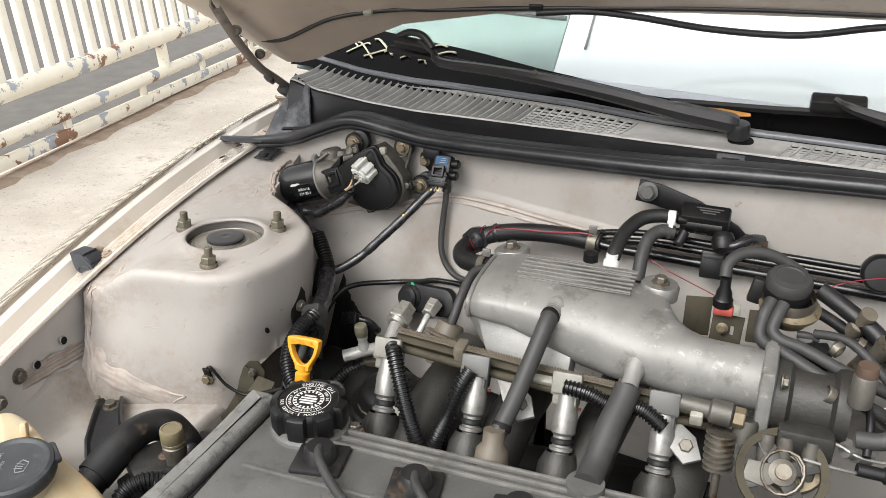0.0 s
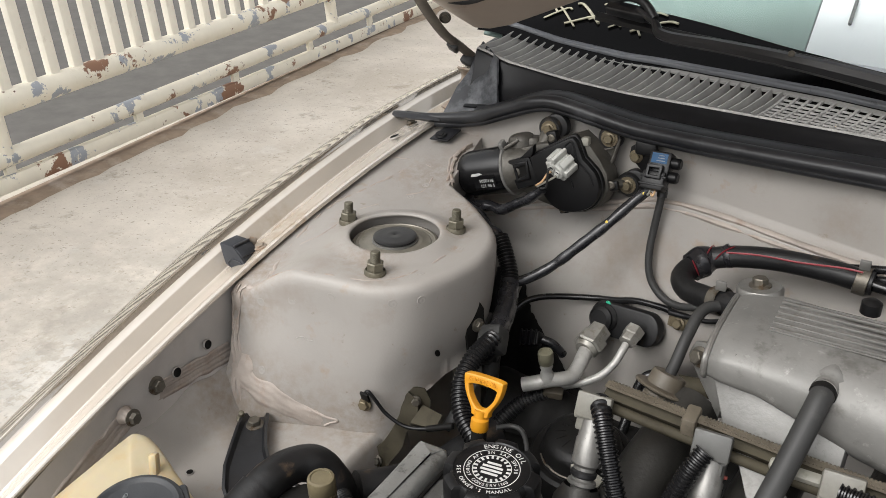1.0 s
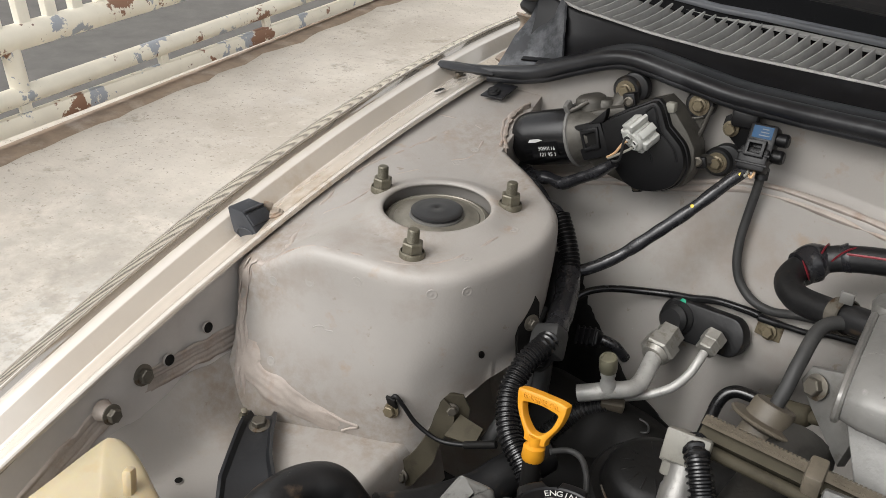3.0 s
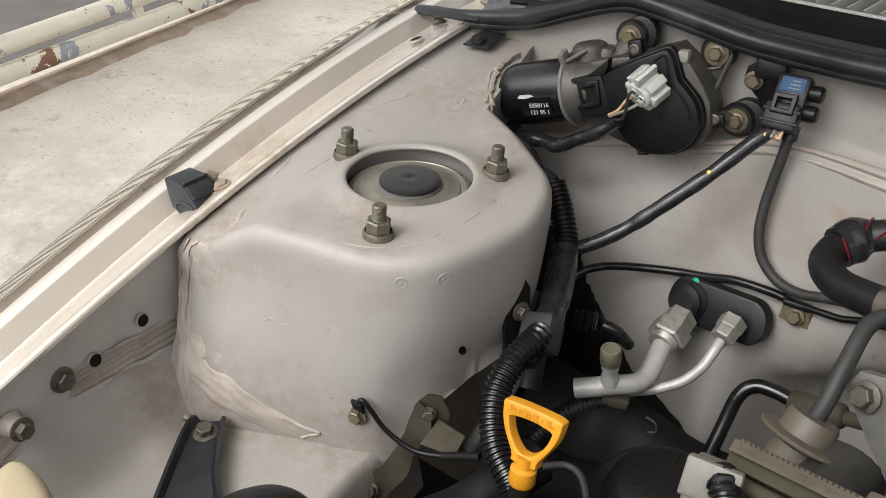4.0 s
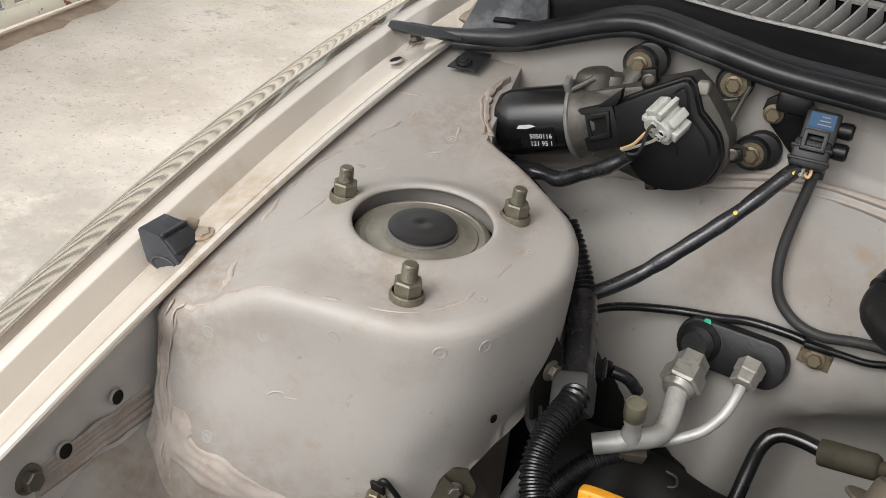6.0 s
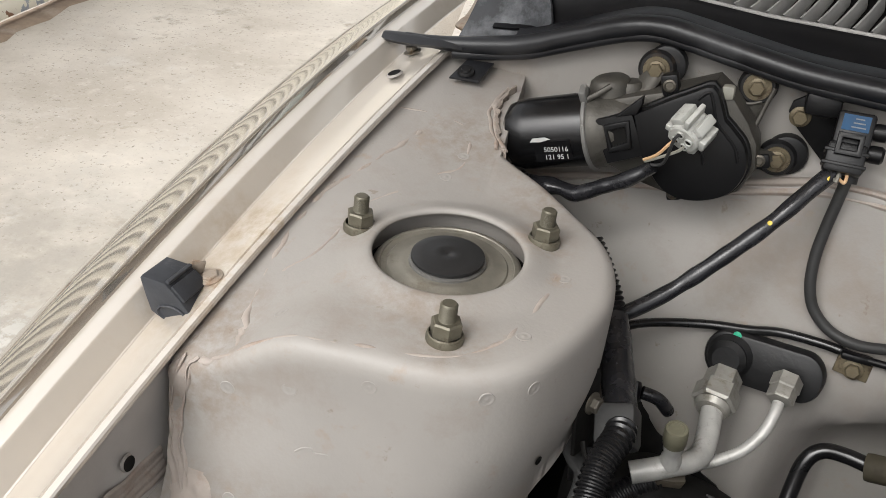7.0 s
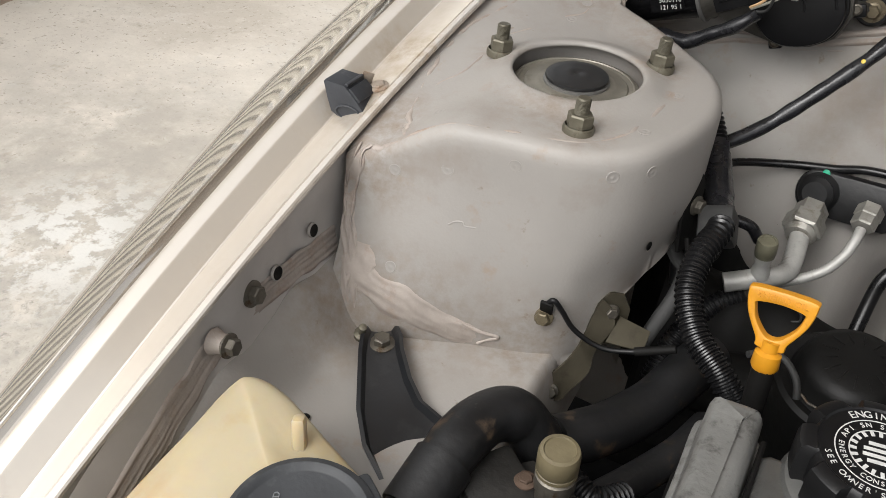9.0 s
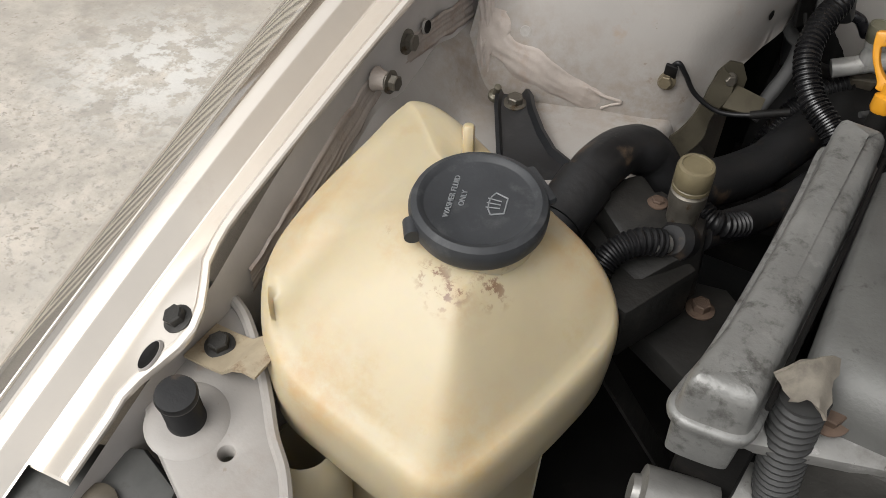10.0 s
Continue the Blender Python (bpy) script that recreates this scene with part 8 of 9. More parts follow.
for i, (x, m_) in enumerate(((0.283, INJPLUG), (0.382, GREYCONN), (0.478, INJPLUG), (0.574, GREYCONN))):
    inj = thing("fuel_injector", "fuel injector with its plug", "fuel injector", (x, -0.17, 0.69), group="fuel injectors")
    top = Vector((x, -0.150, 0.742))
    d = Vector((0.02, -0.45, -0.89)).normalized()
    IM = frame_of(top, d, (1, 0, 0))
    part("body", lathe([(0.0, -0.01), (0.0115, -0.008), (0.0115, 0.024), (0.0125, 0.026), (0.0125, 0.046), (0.0095, 0.049), (0.0095, 0.060), (0.0122, 0.061), (0.0122, 0.064), (0.0085, 0.066), (0.0085, 0.075), (0, 0.075)], 24, IM), ALU_BRIGHT, inj, "worn bright injector body")
    part("seal_ring", lathe([(0.0098, 0.0515), (0.0112, 0.053), (0.0112, 0.0565), (0.0098, 0.058)], 24, IM), RUBBER, inj)
    part("seat", lathe([(0.015, 0.066), (0.021, 0.078), (0.024, 0.11), (0.0, 0.11)], 24, IM), GRIMY_SHADED, inj, "cast injector boss")
    part("plug", box((0.025, 0.024, 0.030), IM @ Matrix.Translation((-0.002, -0.004, 0.004)), 0.002), m_, inj, "injector plug")
    part("plug_wing", box((0.029, 0.003, 0.022), IM @ Matrix.Translation((-0.002, 0.008, -0.002)), 0.001), m_, inj)
    part("plug_latch", box((0.010, 0.006, 0.022), IM @ Matrix.Translation((-0.004, -0.018, 0.006)), 0.0015), m_, inj)
    # Black inset that paints the window's depth.
    part("latch_window", box((0.006, 0.002, 0.010), IM @ Matrix.Translation((-0.004, -0.021, 0.006)), 0.0005), DARK, inj)
    part("plug_ear", box((0.030, 0.008, 0.022), IM @ Matrix.Translation((-0.001, 0.010, -0.004)), 0.002), m_, inj)
    part("red_clip", box((0.014, 0.003, 0.003), IM @ Matrix.Translation((0.006, -0.012, 0.022)), 0.0008), REDSEAL, inj)
loom = thing("injector_loom", "black corrugated injector wiring", "wiring loom", (0.35, -0.16, 0.7))
part("conduit", ribbed([(0.284, -0.150, 0.752), (0.292, -0.164, 0.750), (0.306, -0.182, 0.728), (0.322, -0.198, 0.698), (0.338, -0.210, 0.668), (0.346, -0.218, 0.640)], 0.0088), GLOSSBLACK, loom, "corrugated conduit")
part("conduit", ribbed([(0.378, -0.164, 0.748), (0.370, -0.174, 0.732), (0.360, -0.185, 0.700), (0.352, -0.202, 0.675), (0.347, -0.216, 0.645)], 0.0085), GLOSSBLACK, loom, "corrugated conduit")
part("conduit", ribbed([(0.476, -0.160, 0.748), (0.500, -0.164, 0.748), (0.520, -0.166, 0.742), (0.535, -0.164, 0.744), (0.556, -0.166, 0.742), (0.576, -0.170, 0.730)], 0.0082), GLOSSBLACK, loom, "corrugated conduit")

pcv = thing("crankcase_hose", "grey rubber hose from valve cover to plenum", "hose", (0.43, -0.22, 0.7))
part("hose", tube([(0.4490, -0.113, 0.8035), (0.4470, -0.130, 0.800), (0.440, -0.155, 0.772), (0.430, -0.185, 0.735), (0.422, -0.210, 0.712)], 0.0090, 20), GREYHOSE, pcv, "grey rubber hose")
for t, z, n in (((0.4480, -0.121, 0.8030), 0.0092, (-0.1, -0.97, -0.2)), ((0.424, -0.204, 0.716), 0.0092, (-0.12, -0.7, -0.7))):
    part("spring_clip", lathe([(z, -0.0035), (z + 0.0008, -0.003), (z + 0.0008, 0.003), (z, 0.0035)], 24, frame_of(t, n)), DARK, pcv, "dark spring clip")
part("valve", lathe([(0.017, -0.020), (0.016, -0.006), (0.011, 0.0), (0.0105, 0.014), (0, 0.014)], 24, frame_of((0.421, -0.222, 0.708), (0, 0.3, 1))), BRASS, pcv, "dirty brown valve")
br = thing("breather_hose", "thick grey breather hose", "hose", (0.52, -0.22, 0.7))
part("hose", tube([(0.537, -0.160, 0.761), (0.534, -0.172, 0.750), (0.528, -0.192, 0.735), (0.522, -0.222, 0.712), (0.519, -0.245, 0.705)], 0.0132, 18), GREYHOSE, br)
part("stub", lathe([(0.019, -0.012), (0.018, 0.006), (0, 0.006)], 20, frame_of((0.518, -0.248, 0.702), (0, 0, 1))), COVER, br)

# heater hose with taped joint
hh = thing("heater_hose", "black heater hose with taped joint and red wire", "hose", (0.4, 0.08, 0.78))
part("hose", tube([(0.372, 0.004, 0.786), (0.345, 0.018, 0.779), (0.318, 0.035, 0.770), (0.294, 0.055, 0.763), (0.282, 0.080, 0.763), (0.290, 0.105, 0.768), (0.315, 0.114, 0.778), (0.36, 0.112, 0.788), (0.41, 0.105, 0.793), (0.448, 0.099, 0.793), (0.456, 0.098, 0.793)], 0.0115, 18), RUBBER, hh, "bent rubber hose")
part("steel_pipe", tube([(0.440, 0.100, 0.793), (0.48, 0.096, 0.790), (0.54, 0.092, 0.790), (0.62, 0.085, 0.790), (0.80, 0.07, 0.79)], 0.0060, 14), GLOSSBLACK, hh, "black steel pipe")
part("tape", tube([(0.286, 0.096, 0.766), (0.298, 0.110, 0.772), (0.320, 0.115, 0.780)], 0.0138, 18, 20, 0.45), TAPE, hh, "crumpled tape")
for k, (x, y, z) in enumerate(((0.289, 0.100, 0.768), (0.300, 0.111, 0.773), (0.316, 0.114, 0.779))):
    part("red_tie", lathe([(0.0138, -0.0008), (0.0152, 0), (0.0138, 0.0008)], 20, frame_of((x, y, z), (0.9, 0.4 - 0.5 * k, 0.5 - 0.5 * k))), RED, hh, "red wire tie")
part("red_wire", tube([(0.318, 0.100, 0.790), (0.35, 0.098, 0.796), (0.39, 0.094, 0.800), (0.428, 0.088, 0.807), (0.446, 0.086, 0.808)], 0.0010, 6), RED, hh, "thin red wire")
for (x, y, z), d in (((0.446, 0.099, 0.793), (1, -0.05, -0.1)), ((0.334, 0.024, 0.776), (0.8, -0.5, 0.3))):
    part("hose_clip", lathe([(0.0130, -0.006), (0.0142, -0.0055), (0.0142, 0.0055), (0.0130, 0.006)], 24, frame_of((x, y, z), d)), STEEL, hh, "spring hose clip")
    part("clip_ear", box((0.010, 0.003, 0.010), frame_of((x, y - 0.004, z + 0.0185), (0, 0, 1)), 0.0008), ALU_BRIGHT, hh)

# solenoid valve on the firewall
sv = thing("solenoid_valve", "black vacuum solenoid valve with two hoses", "solenoid valve", (0.58, 0.06, 0.85))
part("arm", plate([(-0.014, -0.012), (0.010, -0.014), (0.060, -0.024), (0.104, -0.038), (0.116, -0.046), (0.126, -0.038), (0.108, -0.022), (0.060, 0.000), (0.014, 0.012), (-0.012, 0.014)], [], 0.003, frame_of((0.506, 0.108, 0.863), (0, -1, 0.1), (1, 0, -0.05)), 0.001), BLACK, sv, "black bracket arm")
again("bolt", bolt_mesh("bolt", GREYCONN, 0.015, 0.0118, 0.008), sv, frame_of((0.506, 0.103, 0.866), (0, -1, 0.1)), "grey flange bolt")
part("foot", plate([(-0.010, -0.009), (0.012, -0.010), (0.020, -0.004), (0.019, 0.006), (0.010, 0.010), (-0.010, 0.009)], [ring2(0.009, 0.0, 0.0045, 14)], 0.003, frame_of((0.628, 0.106, 0.8170), (0, -1, 0.1), (1, 0, -0.10)), 0.001), RUST, sv, "rusty bracket foot")
SV = frame_of((0.576, 0.078, 0.852), (0, -0.35, 0.94), (1, 0, -0.07))
part("valve_body", box((0.054, 0.026, 0.020), SV, 0.003), BLACK, sv, "black valve body")
part("core", lathe([(0, -0.026), (0.012, -0.026), (0.0125, 0.020), (0.010, 0.022), (0, 0.022)], 22, SV @ frame_of((0.0, -0.004, -0.006), (1, 0, 0), (0, 1, 0))), GLOSSBLACK, sv, "round coil")
for k in range(3):
    part("mark", box((0.030 - 0.008 * k, 0.0014, 0.0006), SV @ Matrix.Translation((0.004, 0.005 - 0.004 * k, 0.0102))), GREYCONN, sv, "faint moulded mark")
part("plug", lathe([(0, 0), (0.011, 0), (0.0125, 0.004), (0.0125, 0.014), (0.010, 0.020), (0, 0.020)], 20, frame_of((0.598, 0.070, 0.838), (0.1, -0.6, -0.6))), BLACK, sv, "black plug")
part("plug_ring", lathe([(0.0128, 0.006), (0.0132, 0.008), (0.0128, 0.010)], 20, frame_of((0.598, 0.070, 0.838), (0.1, -0.6, -0.6))), BLACK, sv)
part("plug_lead", tube([(0.600, 0.060, 0.828), (0.612, 0.056, 0.832), (0.626, 0.066, 0.838), (0.640, 0.09, 0.83)], 0.0055, 12), TAPE, sv)
for dz in (0.0, -0.015):
    part("port", lathe([(0.006, 0), (0.006, 0.010), (0.0045, 0.011), (0.0045, 0.020), (0, 0.020)], 14, frame_of((0.556, 0.070 + dz * 0.3, 0.850 + dz), (-1, -0.2, 0))), BLACK, sv)
part("vent_cap", lathe([(0, 0), (0.006, 0), (0.006, 0.016), (0, 0.017)], 14, frame_of((0.556, 0.062, 0.838), (-0.3, -0.6, -0.7))), BLACK, sv)
part("cable_tie", box((0.009, 0.006, 0.016), frame_of((0.541, 0.056, 0.856), (0, 0.1, 1)), 0.0015), WHITE, sv, "white cable tie")
part("cable_tie_tail", box((0.005, 0.004, 0.014), frame_of((0.541, 0.053, 0.843), (0, 0.1, 1)), 0.001), WHITE, sv)
part("hose", tube([(0.545, 0.062, 0.853), (0.528, 0.060, 0.855), (0.508, 0.050, 0.852), (0.494, 0.028, 0.842), (0.4885, 0.006, 0.828), (0.487, -0.004, 0.820)], 0.0082, 16), RUBBER, sv, "black vacuum hose")
part("hose", tube([(0.545, 0.056, 0.838), (0.532, 0.052, 0.840), (0.520, 0.040, 0.834), (0.516, 0.022, 0.818), (0.516, 0.004, 0.795)], 0.0075, 16), GREYHOSE, sv, "grey vacuum hose")
part("hose_clip", lathe([(0.0078, -0.003), (0.0085, 0), (0.0078, 0.003)], 16, frame_of((0.540, 0.056, 0.8385), (1, 0.1, 0))), STEEL, sv)

pipes = thing("firewall_pipes", "long thin black pipes along the firewall", "pipes", (0.6, 0.08, 0.8))
for dz in (0.0, 0.011):
    part("pipe", tube([(0.42, 0.115, 0.782 + dz), (0.5, 0.098, 0.803 + dz), (0.6, 0.085, 0.806 + dz), (0.8, 0.07, 0.806 + dz), (1.05, 0.06, 0.80 + dz)], 0.0042, 10), GLOSSBLACK, pipes)

# throttle body side
th_ = thing("throttle_body", "cast throttle body with cable quadrant", "throttle body", (0.70, -0.14, 0.72))
part("housing", lathe([(0, 0), (0.040, 0), (0.040, 0.012), (0.034, 0.016), (0.034, 0.050), (0.040, 0.054), (0.040, 0.066), (0, 0.066)], 36, frame_of((0.669, -0.124, 0.762), (1, -0.03, 0)) @ Matrix.Diagonal((0.9, 0.9, 1, 1))), GRIMY_SHADED, th_, "grimy cast housing")
for dy, dz in ((-0.03, 0.03), (0.03, 0.03), (-0.03, -0.03)):
    again("bolt", BOLT10, th_, frame_of((0.672, -0.124 + dy, 0.765 + dz), (1, 0, 0)))
part("lower_boss", box((0.050, 0.030, 0.030), frame_of((0.700, -0.160, 0.742), (0, 0, 1)), 0.005), GRIMY_SHADED, th_, "cast lower boss")
for x in (0.668, 0.684, 0.706):
    part("web", lathe([(0, 0), (0.007, 0), (0.008, 0.02), (0.006, 0.036), (0, 0.036)], 14, frame_of((x, -0.170, 0.748), (0, -0.3, -1))), DIMALU, th_)
QM = frame_of((0.684, -0.190, 0.722), (0.05, -0.75, 0.66))
part("quadrant", lathe([(0.033, -0.004), (0.040, -0.006), (0.0375, 0.0), (0.040, 0.006), (0.033, 0.004), (0.033, -0.004)], 48, QM), OLIVE, th_, "round cable quadrant")
part("gold_wheel", lathe([(0.0, -0.018), (0.028, -0.018), (0.030, -0.014), (0.028, -0.010), (0, -0.010)], 36, QM @ Matrix.Translation((0.010, 0.014, 0))), ZINC, th_, "yellow zinc wheel")
part("hub", lathe([(0, -0.01), (0.012, -0.01), (0.012, 0.006), (0.007, 0.008), (0.007, 0.014), (0, 0.014)], 20, QM), STEEL, th_)
part("spring", sweep(bmesh.new(), [QM @ Vector(((0.019 + 0.0012 * math.sin(k)) * math.cos(k * 0.45), (0.019 + 0.0012 * math.sin(k)) * math.sin(k * 0.45), -0.010 + 0.0003 * k)) for k in range(60)], [0.0014] * 60, 6), STEEL, th_, "return spring")
for k in range(2):
    part("spoke", box((0.014, 0.072, 0.003), QM @ Matrix.Rotation(radians(35 + 80 * k), 4, "Z"), 0.001), GRIMY_SHADED, th_)
part("stop_arm", plate([(-0.034, -0.012), (-0.014, -0.016), (0.0, -0.008), (-0.004, 0.006), (-0.030, 0.006)], [], 0.004, QM @ Matrix.Translation((0, 0, 0.004)), 0.001), DIMALU, th_, "bright stop lever")
for dy, z0 in ((0.010, 0.752), (-0.004, 0.736)):
    part("cable", tube([(0.700, -0.178 + dy, z0), (0.726, -0.176 + dy, z0 - 0.004), (0.752, -0.172, z0 - 0.010), (0.80, -0.16, z0 - 0.014)], 0.0018, 8), ALU_BRIGHT, th_, "bare throttle cable")
part("cable_end", lathe([(0, 0), (0.006, 0), (0.006, 0.022), (0.008, 0.024), (0.008, 0.05), (0, 0.05)], 14, frame_of((0.746, -0.172, 0.730), (1, 0.1, -0.1))), RUBBER, th_)
part("bright_boss", lathe([(0, 0), (0.011, 0), (0.012, 0.004), (0.011, 0.022), (0, 0.023)], 20, frame_of((0.648, -0.160, 0.752), (0, -0.3, -1))), DIMALU, th_, "bright machined boss")
part("damper", ribbed([(0.628, -0.172, 0.740), (0.628, -0.176, 0.722), (0.629, -0.180, 0.704)], 0.014, 0.006, 0.0035, 20), STEEL, th_, "ribbed damper")
part("damper_stem", lathe([(0, 0), (0.004, 0), (0.004, 0.03), (0, 0.03)], 10, frame_of((0.629, -0.18, 0.705), (0, -0.2, -1))), STEEL, th_)
part("link_pipe", lathe([(0, 0), (0.0085, 0), (0.0085, 0.026), (0.012, 0.028), (0.012, 0.046), (0.009, 0.048), (0, 0.050)], 20, frame_of((0.588, -0.166, 0.760), (1, -0.03, -0.06))), DIMALU, th_, "small cast pipe")
part("hex_end", hexagon(bmesh.new(), 0.010, 0, 0.010, frame_of((0.6365, -0.168, 0.757), (1, -0.03, -0.06))), ZINC, th_, smooth=25)
part("pipe_clip", box((0.012, 0.010, 0.014), frame_of((0.604, -0.174, 0.752), (0, -0.3, 1)), 0.002), CREAM, th_, "white clip")

vcan = thing("vacuum_modulator", "round black vacuum modulator on a zinc plate", "modulator", (0.67, -0.05, 0.82))
VM = frame_of((0.669, -0.050, 0.842), (0.05, -0.20, 1))
part("lower_ring", lathe([(0.020, -0.040), (0.024, -0.030), (0.029, -0.027), (0.030, -0.023), (0.026, -0.021), (0.020, -0.016)], 36, VM @ Matrix.Translation((0.006, 0, 0))), ZINC, vcan, "zinc coloured lower ring")
part("middle_ring", lathe([(0.022, -0.030), (0.026, -0.016), (0.024, -0.008)], 36, VM @ Matrix.Translation((0.004, 0, 0))), STEEL, vcan)
part("cap", lathe([(0.019, -0.012), (0.0205, -0.004), (0.0218, 0.0), (0.0222, 0.008), (0.020, 0.012), (0.014, 0.0135), (0.013, 0.0125), (0, 0.013)], 40, VM), GREYHOSE, vcan, "dusty black round cap")
part("cap_skirt", lathe([(0.0212, -0.016), (0.0226, -0.006), (0.0214, 0.001)], 40, VM), BLACK, vcan)
part("ear", box((0.014, 0.010, 0.028), frame_of((0.641, -0.040, 0.828), (0.2, 0, 1)), 0.003), RUBBER, vcan)
part("hose", tube([(0.656, -0.066, 0.832), (0.651, -0.078, 0.822), (0.649, -0.088, 0.806), (0.655, -0.096, 0.800), (0.672, -0.106, 0.798), (0.70, -0.118, 0.790), (0.75, -0.13, 0.77), (0.82, -0.13, 0.74)], 0.0066, 14), GREYHOSE, vcan, "grey hose")
part("hose", tube([(0.667, -0.070, 0.832), (0.662, -0.082, 0.822), (0.660, -0.090, 0.812), (0.668, -0.096, 0.806), (0.690, -0.100, 0.802), (0.73, -0.11, 0.79), (0.80, -0.11, 0.765)], 0.0062, 14), GREYHOSE, vcan, "grey hose")
part("hose", tube([(0.609, -0.042, 0.838), (0.610, -0.034, 0.850), (0.622, -0.022, 0.858), (0.644, -0.014, 0.858), (0.664, -0.010, 0.850), (0.684, -0.010, 0.838)], 0.0062, 14), GREYHOSE, vcan, "grey hose")
brk = thing("relay_bracket", "olive zinc bracket holding a plug with a red seal", "bracket", (0.61, -0.05, 0.78))
part("plate", plate([(-0.015, -0.020), (0.016, -0.022), (0.018, 0.018), (-0.014, 0.018)], [[(0.005, -0.003), (0.0085, -0.003), (0.0085, 0.007), (0.005, 0.007)]], 0.0025, frame_of((0.616, -0.046, 0.778), (-0.05, -1, 0.15), (1, -0.05, 0)), 0.0006), OLIVE, brk, "olive plate")
part("wing", box((0.028, 0.0025, 0.044), frame_of((0.586, -0.028, 0.782), (0, 0.1, 1), (1, 0.25, 0)), 0.001), OLIVE, brk)
part("wing", box((0.030, 0.0025, 0.036), frame_of((0.652, -0.038, 0.786), (0, 0.1, 1), (1, 0.15, 0)), 0.001), OLIVE, brk)
part("bent_foot", box((0.030, 0.014, 0.0025), frame_of((0.617, -0.054, 0.757), (0, -0.3, 1), (1, -0.05, 0)), 0.001), OLIVE, brk)
again("screw", bolt_mesh("screw", ZINC, 0.007, 0.006, 0.003), brk, frame_of((0.613, -0.049, 0.783), (0, -1, 0.15)))
part("seal", box((0.020, 0.014, 0.010), Matrix.Translation((0.612, -0.044, 0.802)), 0.003), REDSEAL, brk, "red seal")
part("plug", lathe([(0.0100, 0), (0.0102, 0.008), (0.0085, 0.010), (0.0080, 0.016), (0.0055, 0.022), (0.0055, 0.032), (0, 0.032)], 18, Matrix.Translation((0.610, -0.043, 0.806))), BLACK, brk, "black plug")
part("clip", box((0.007, 0.007, 0.012), Matrix.Translation((0.625, -0.046, 0.806)), 0.001), CREAM, brk)
duct = thing("firewall_vent", "small black slotted vent on the firewall", "vent", (0.575, 0.1, 0.80))
part("frame", box((0.026, 0.006, 0.032), frame_of((0.590, 0.076, 0.796), (0, 0.3, 1)), 0.002), BLACK, duct)
part("slot", box((0.022, 0.002, 0.004), frame_of((0.590, 0.0725, 0.808), (0, 0.3, 1)), 0.0005), GREYHOSE, duct)
part("slot", box((0.022, 0.002, 0.004), frame_of((0.590, 0.0715, 0.786), (0, 0.3, 1)), 0.0005), GREYHOSE, duct)
redw = thing("loose_red_wire", "thin red wire hanging across the bay", "wire", (0.56, 0.0, 0.82))
part("wire", tube([(0.520, 0.030, 0.815), (0.545, 0.018, 0.808), (0.572, 0.0, 0.806), (0.600, -0.022, 0.806), (0.610, -0.030, 0.804)], 0.0006, 8), RED, redw)
part("wire", tube([(0.690, -0.020, 0.822), (0.715, -0.010, 0.832), (0.740, 0.0, 0.838), (0.80, 0.03, 0.84)], 0.0006, 8), RED, redw)
clut = thing("engine_fittings", "assorted dusty pipes and fittings beside the throttle body", "engine fittings", (0.75, -0.1, 0.7))
for k, (x, y, z, l, r, m_) in enumerate(((0.745, -0.06, 0.765, 0.05, 0.012, STEEL), (0.735, -0.03, 0.79, 0.04, 0.009, BRASS), (0.770, -0.10, 0.735, 0.045, 0.010, ALU_BRIGHT), (0.79, -0.13, 0.725, 0.06, 0.014, ALU), (0.80, -0.05, 0.77, 0.06, 0.012, BLACK), (0.755, -0.155, 0.735, 0.025, 0.010, ALU_BRIGHT), (0.77, -0.02, 0.775, 0.05, 0.011, ZINC))):
    part("fitting", lathe([(0, 0), (r, 0), (r, l * 0.5), (r * 0.75, l * 0.55), (r * 0.75, l * 0.85), (r * 0.9, l * 0.87), (r * 0.9, l), (0, l)], 16, frame_of((x, y, z), (0.4 - 0.2 * k, -0.3, 0.9 - 0.3 * (k % 3)))), m_, clut)
part("bright_tube", lathe([(0, 0), (0.0105, 0), (0.0105, 0.028), (0.009, 0.03), (0, 0.030)], 18, frame_of((0.738, -0.160, 0.790), (0.02, 0.0, 1))), DIMALU, clut, "bright sleeve")
part("orange_end", lathe([(0, 0), (0.009, 0), (0.0095, 0.003), (0.0085, 0.010), (0, 0.010)], 18, frame_of((0.7385, -0.160, 0.820), (0.02, 0.0, 1))), RUST, clut, "rust red cap")
for k, pts in enumerate((((0.70, -0.06, 0.80), (0.73, -0.075, 0.805), (0.76, -0.10, 0.79), (0.79, -0.14, 0.77)), ((0.69, -0.03, 0.815), (0.72, -0.03, 0.80), (0.76, -0.04, 0.78), (0.80, -0.06, 0.775)), ((0.71, -0.10, 0.795), (0.735, -0.12, 0.79), (0.75, -0.15, 0.775), (0.75, -0.18, 0.75)))):
    part("hose", tube(pts, (0.0045, 0.006, 0.0038)[k], 12), (GREYHOSE, RUBBER, BLACK)[k], clut)
for k, (x, y, z) in enumerate(((0.720, -0.085, 0.800), (0.742, -0.060, 0.795), (0.715, -0.145, 0.785), (0.768, -0.085, 0.785))):
    part("hose_clamp", lathe([(0.007, -0.004), (0.008, -0.003), (0.008, 0.003), (0.007, 0.004)], 16, frame_of((x, y, z), (0.7, -0.5 + 0.3 * k, -0.3))), STEEL, clut)
part("valve_block", box((0.030, 0.022, 0.018), frame_of((0.730, -0.105, 0.778), (0.1, -0.3, 1), (1, -0.4, 0)), 0.003), GRIMY_SHADED, clut, "grimy valve block")
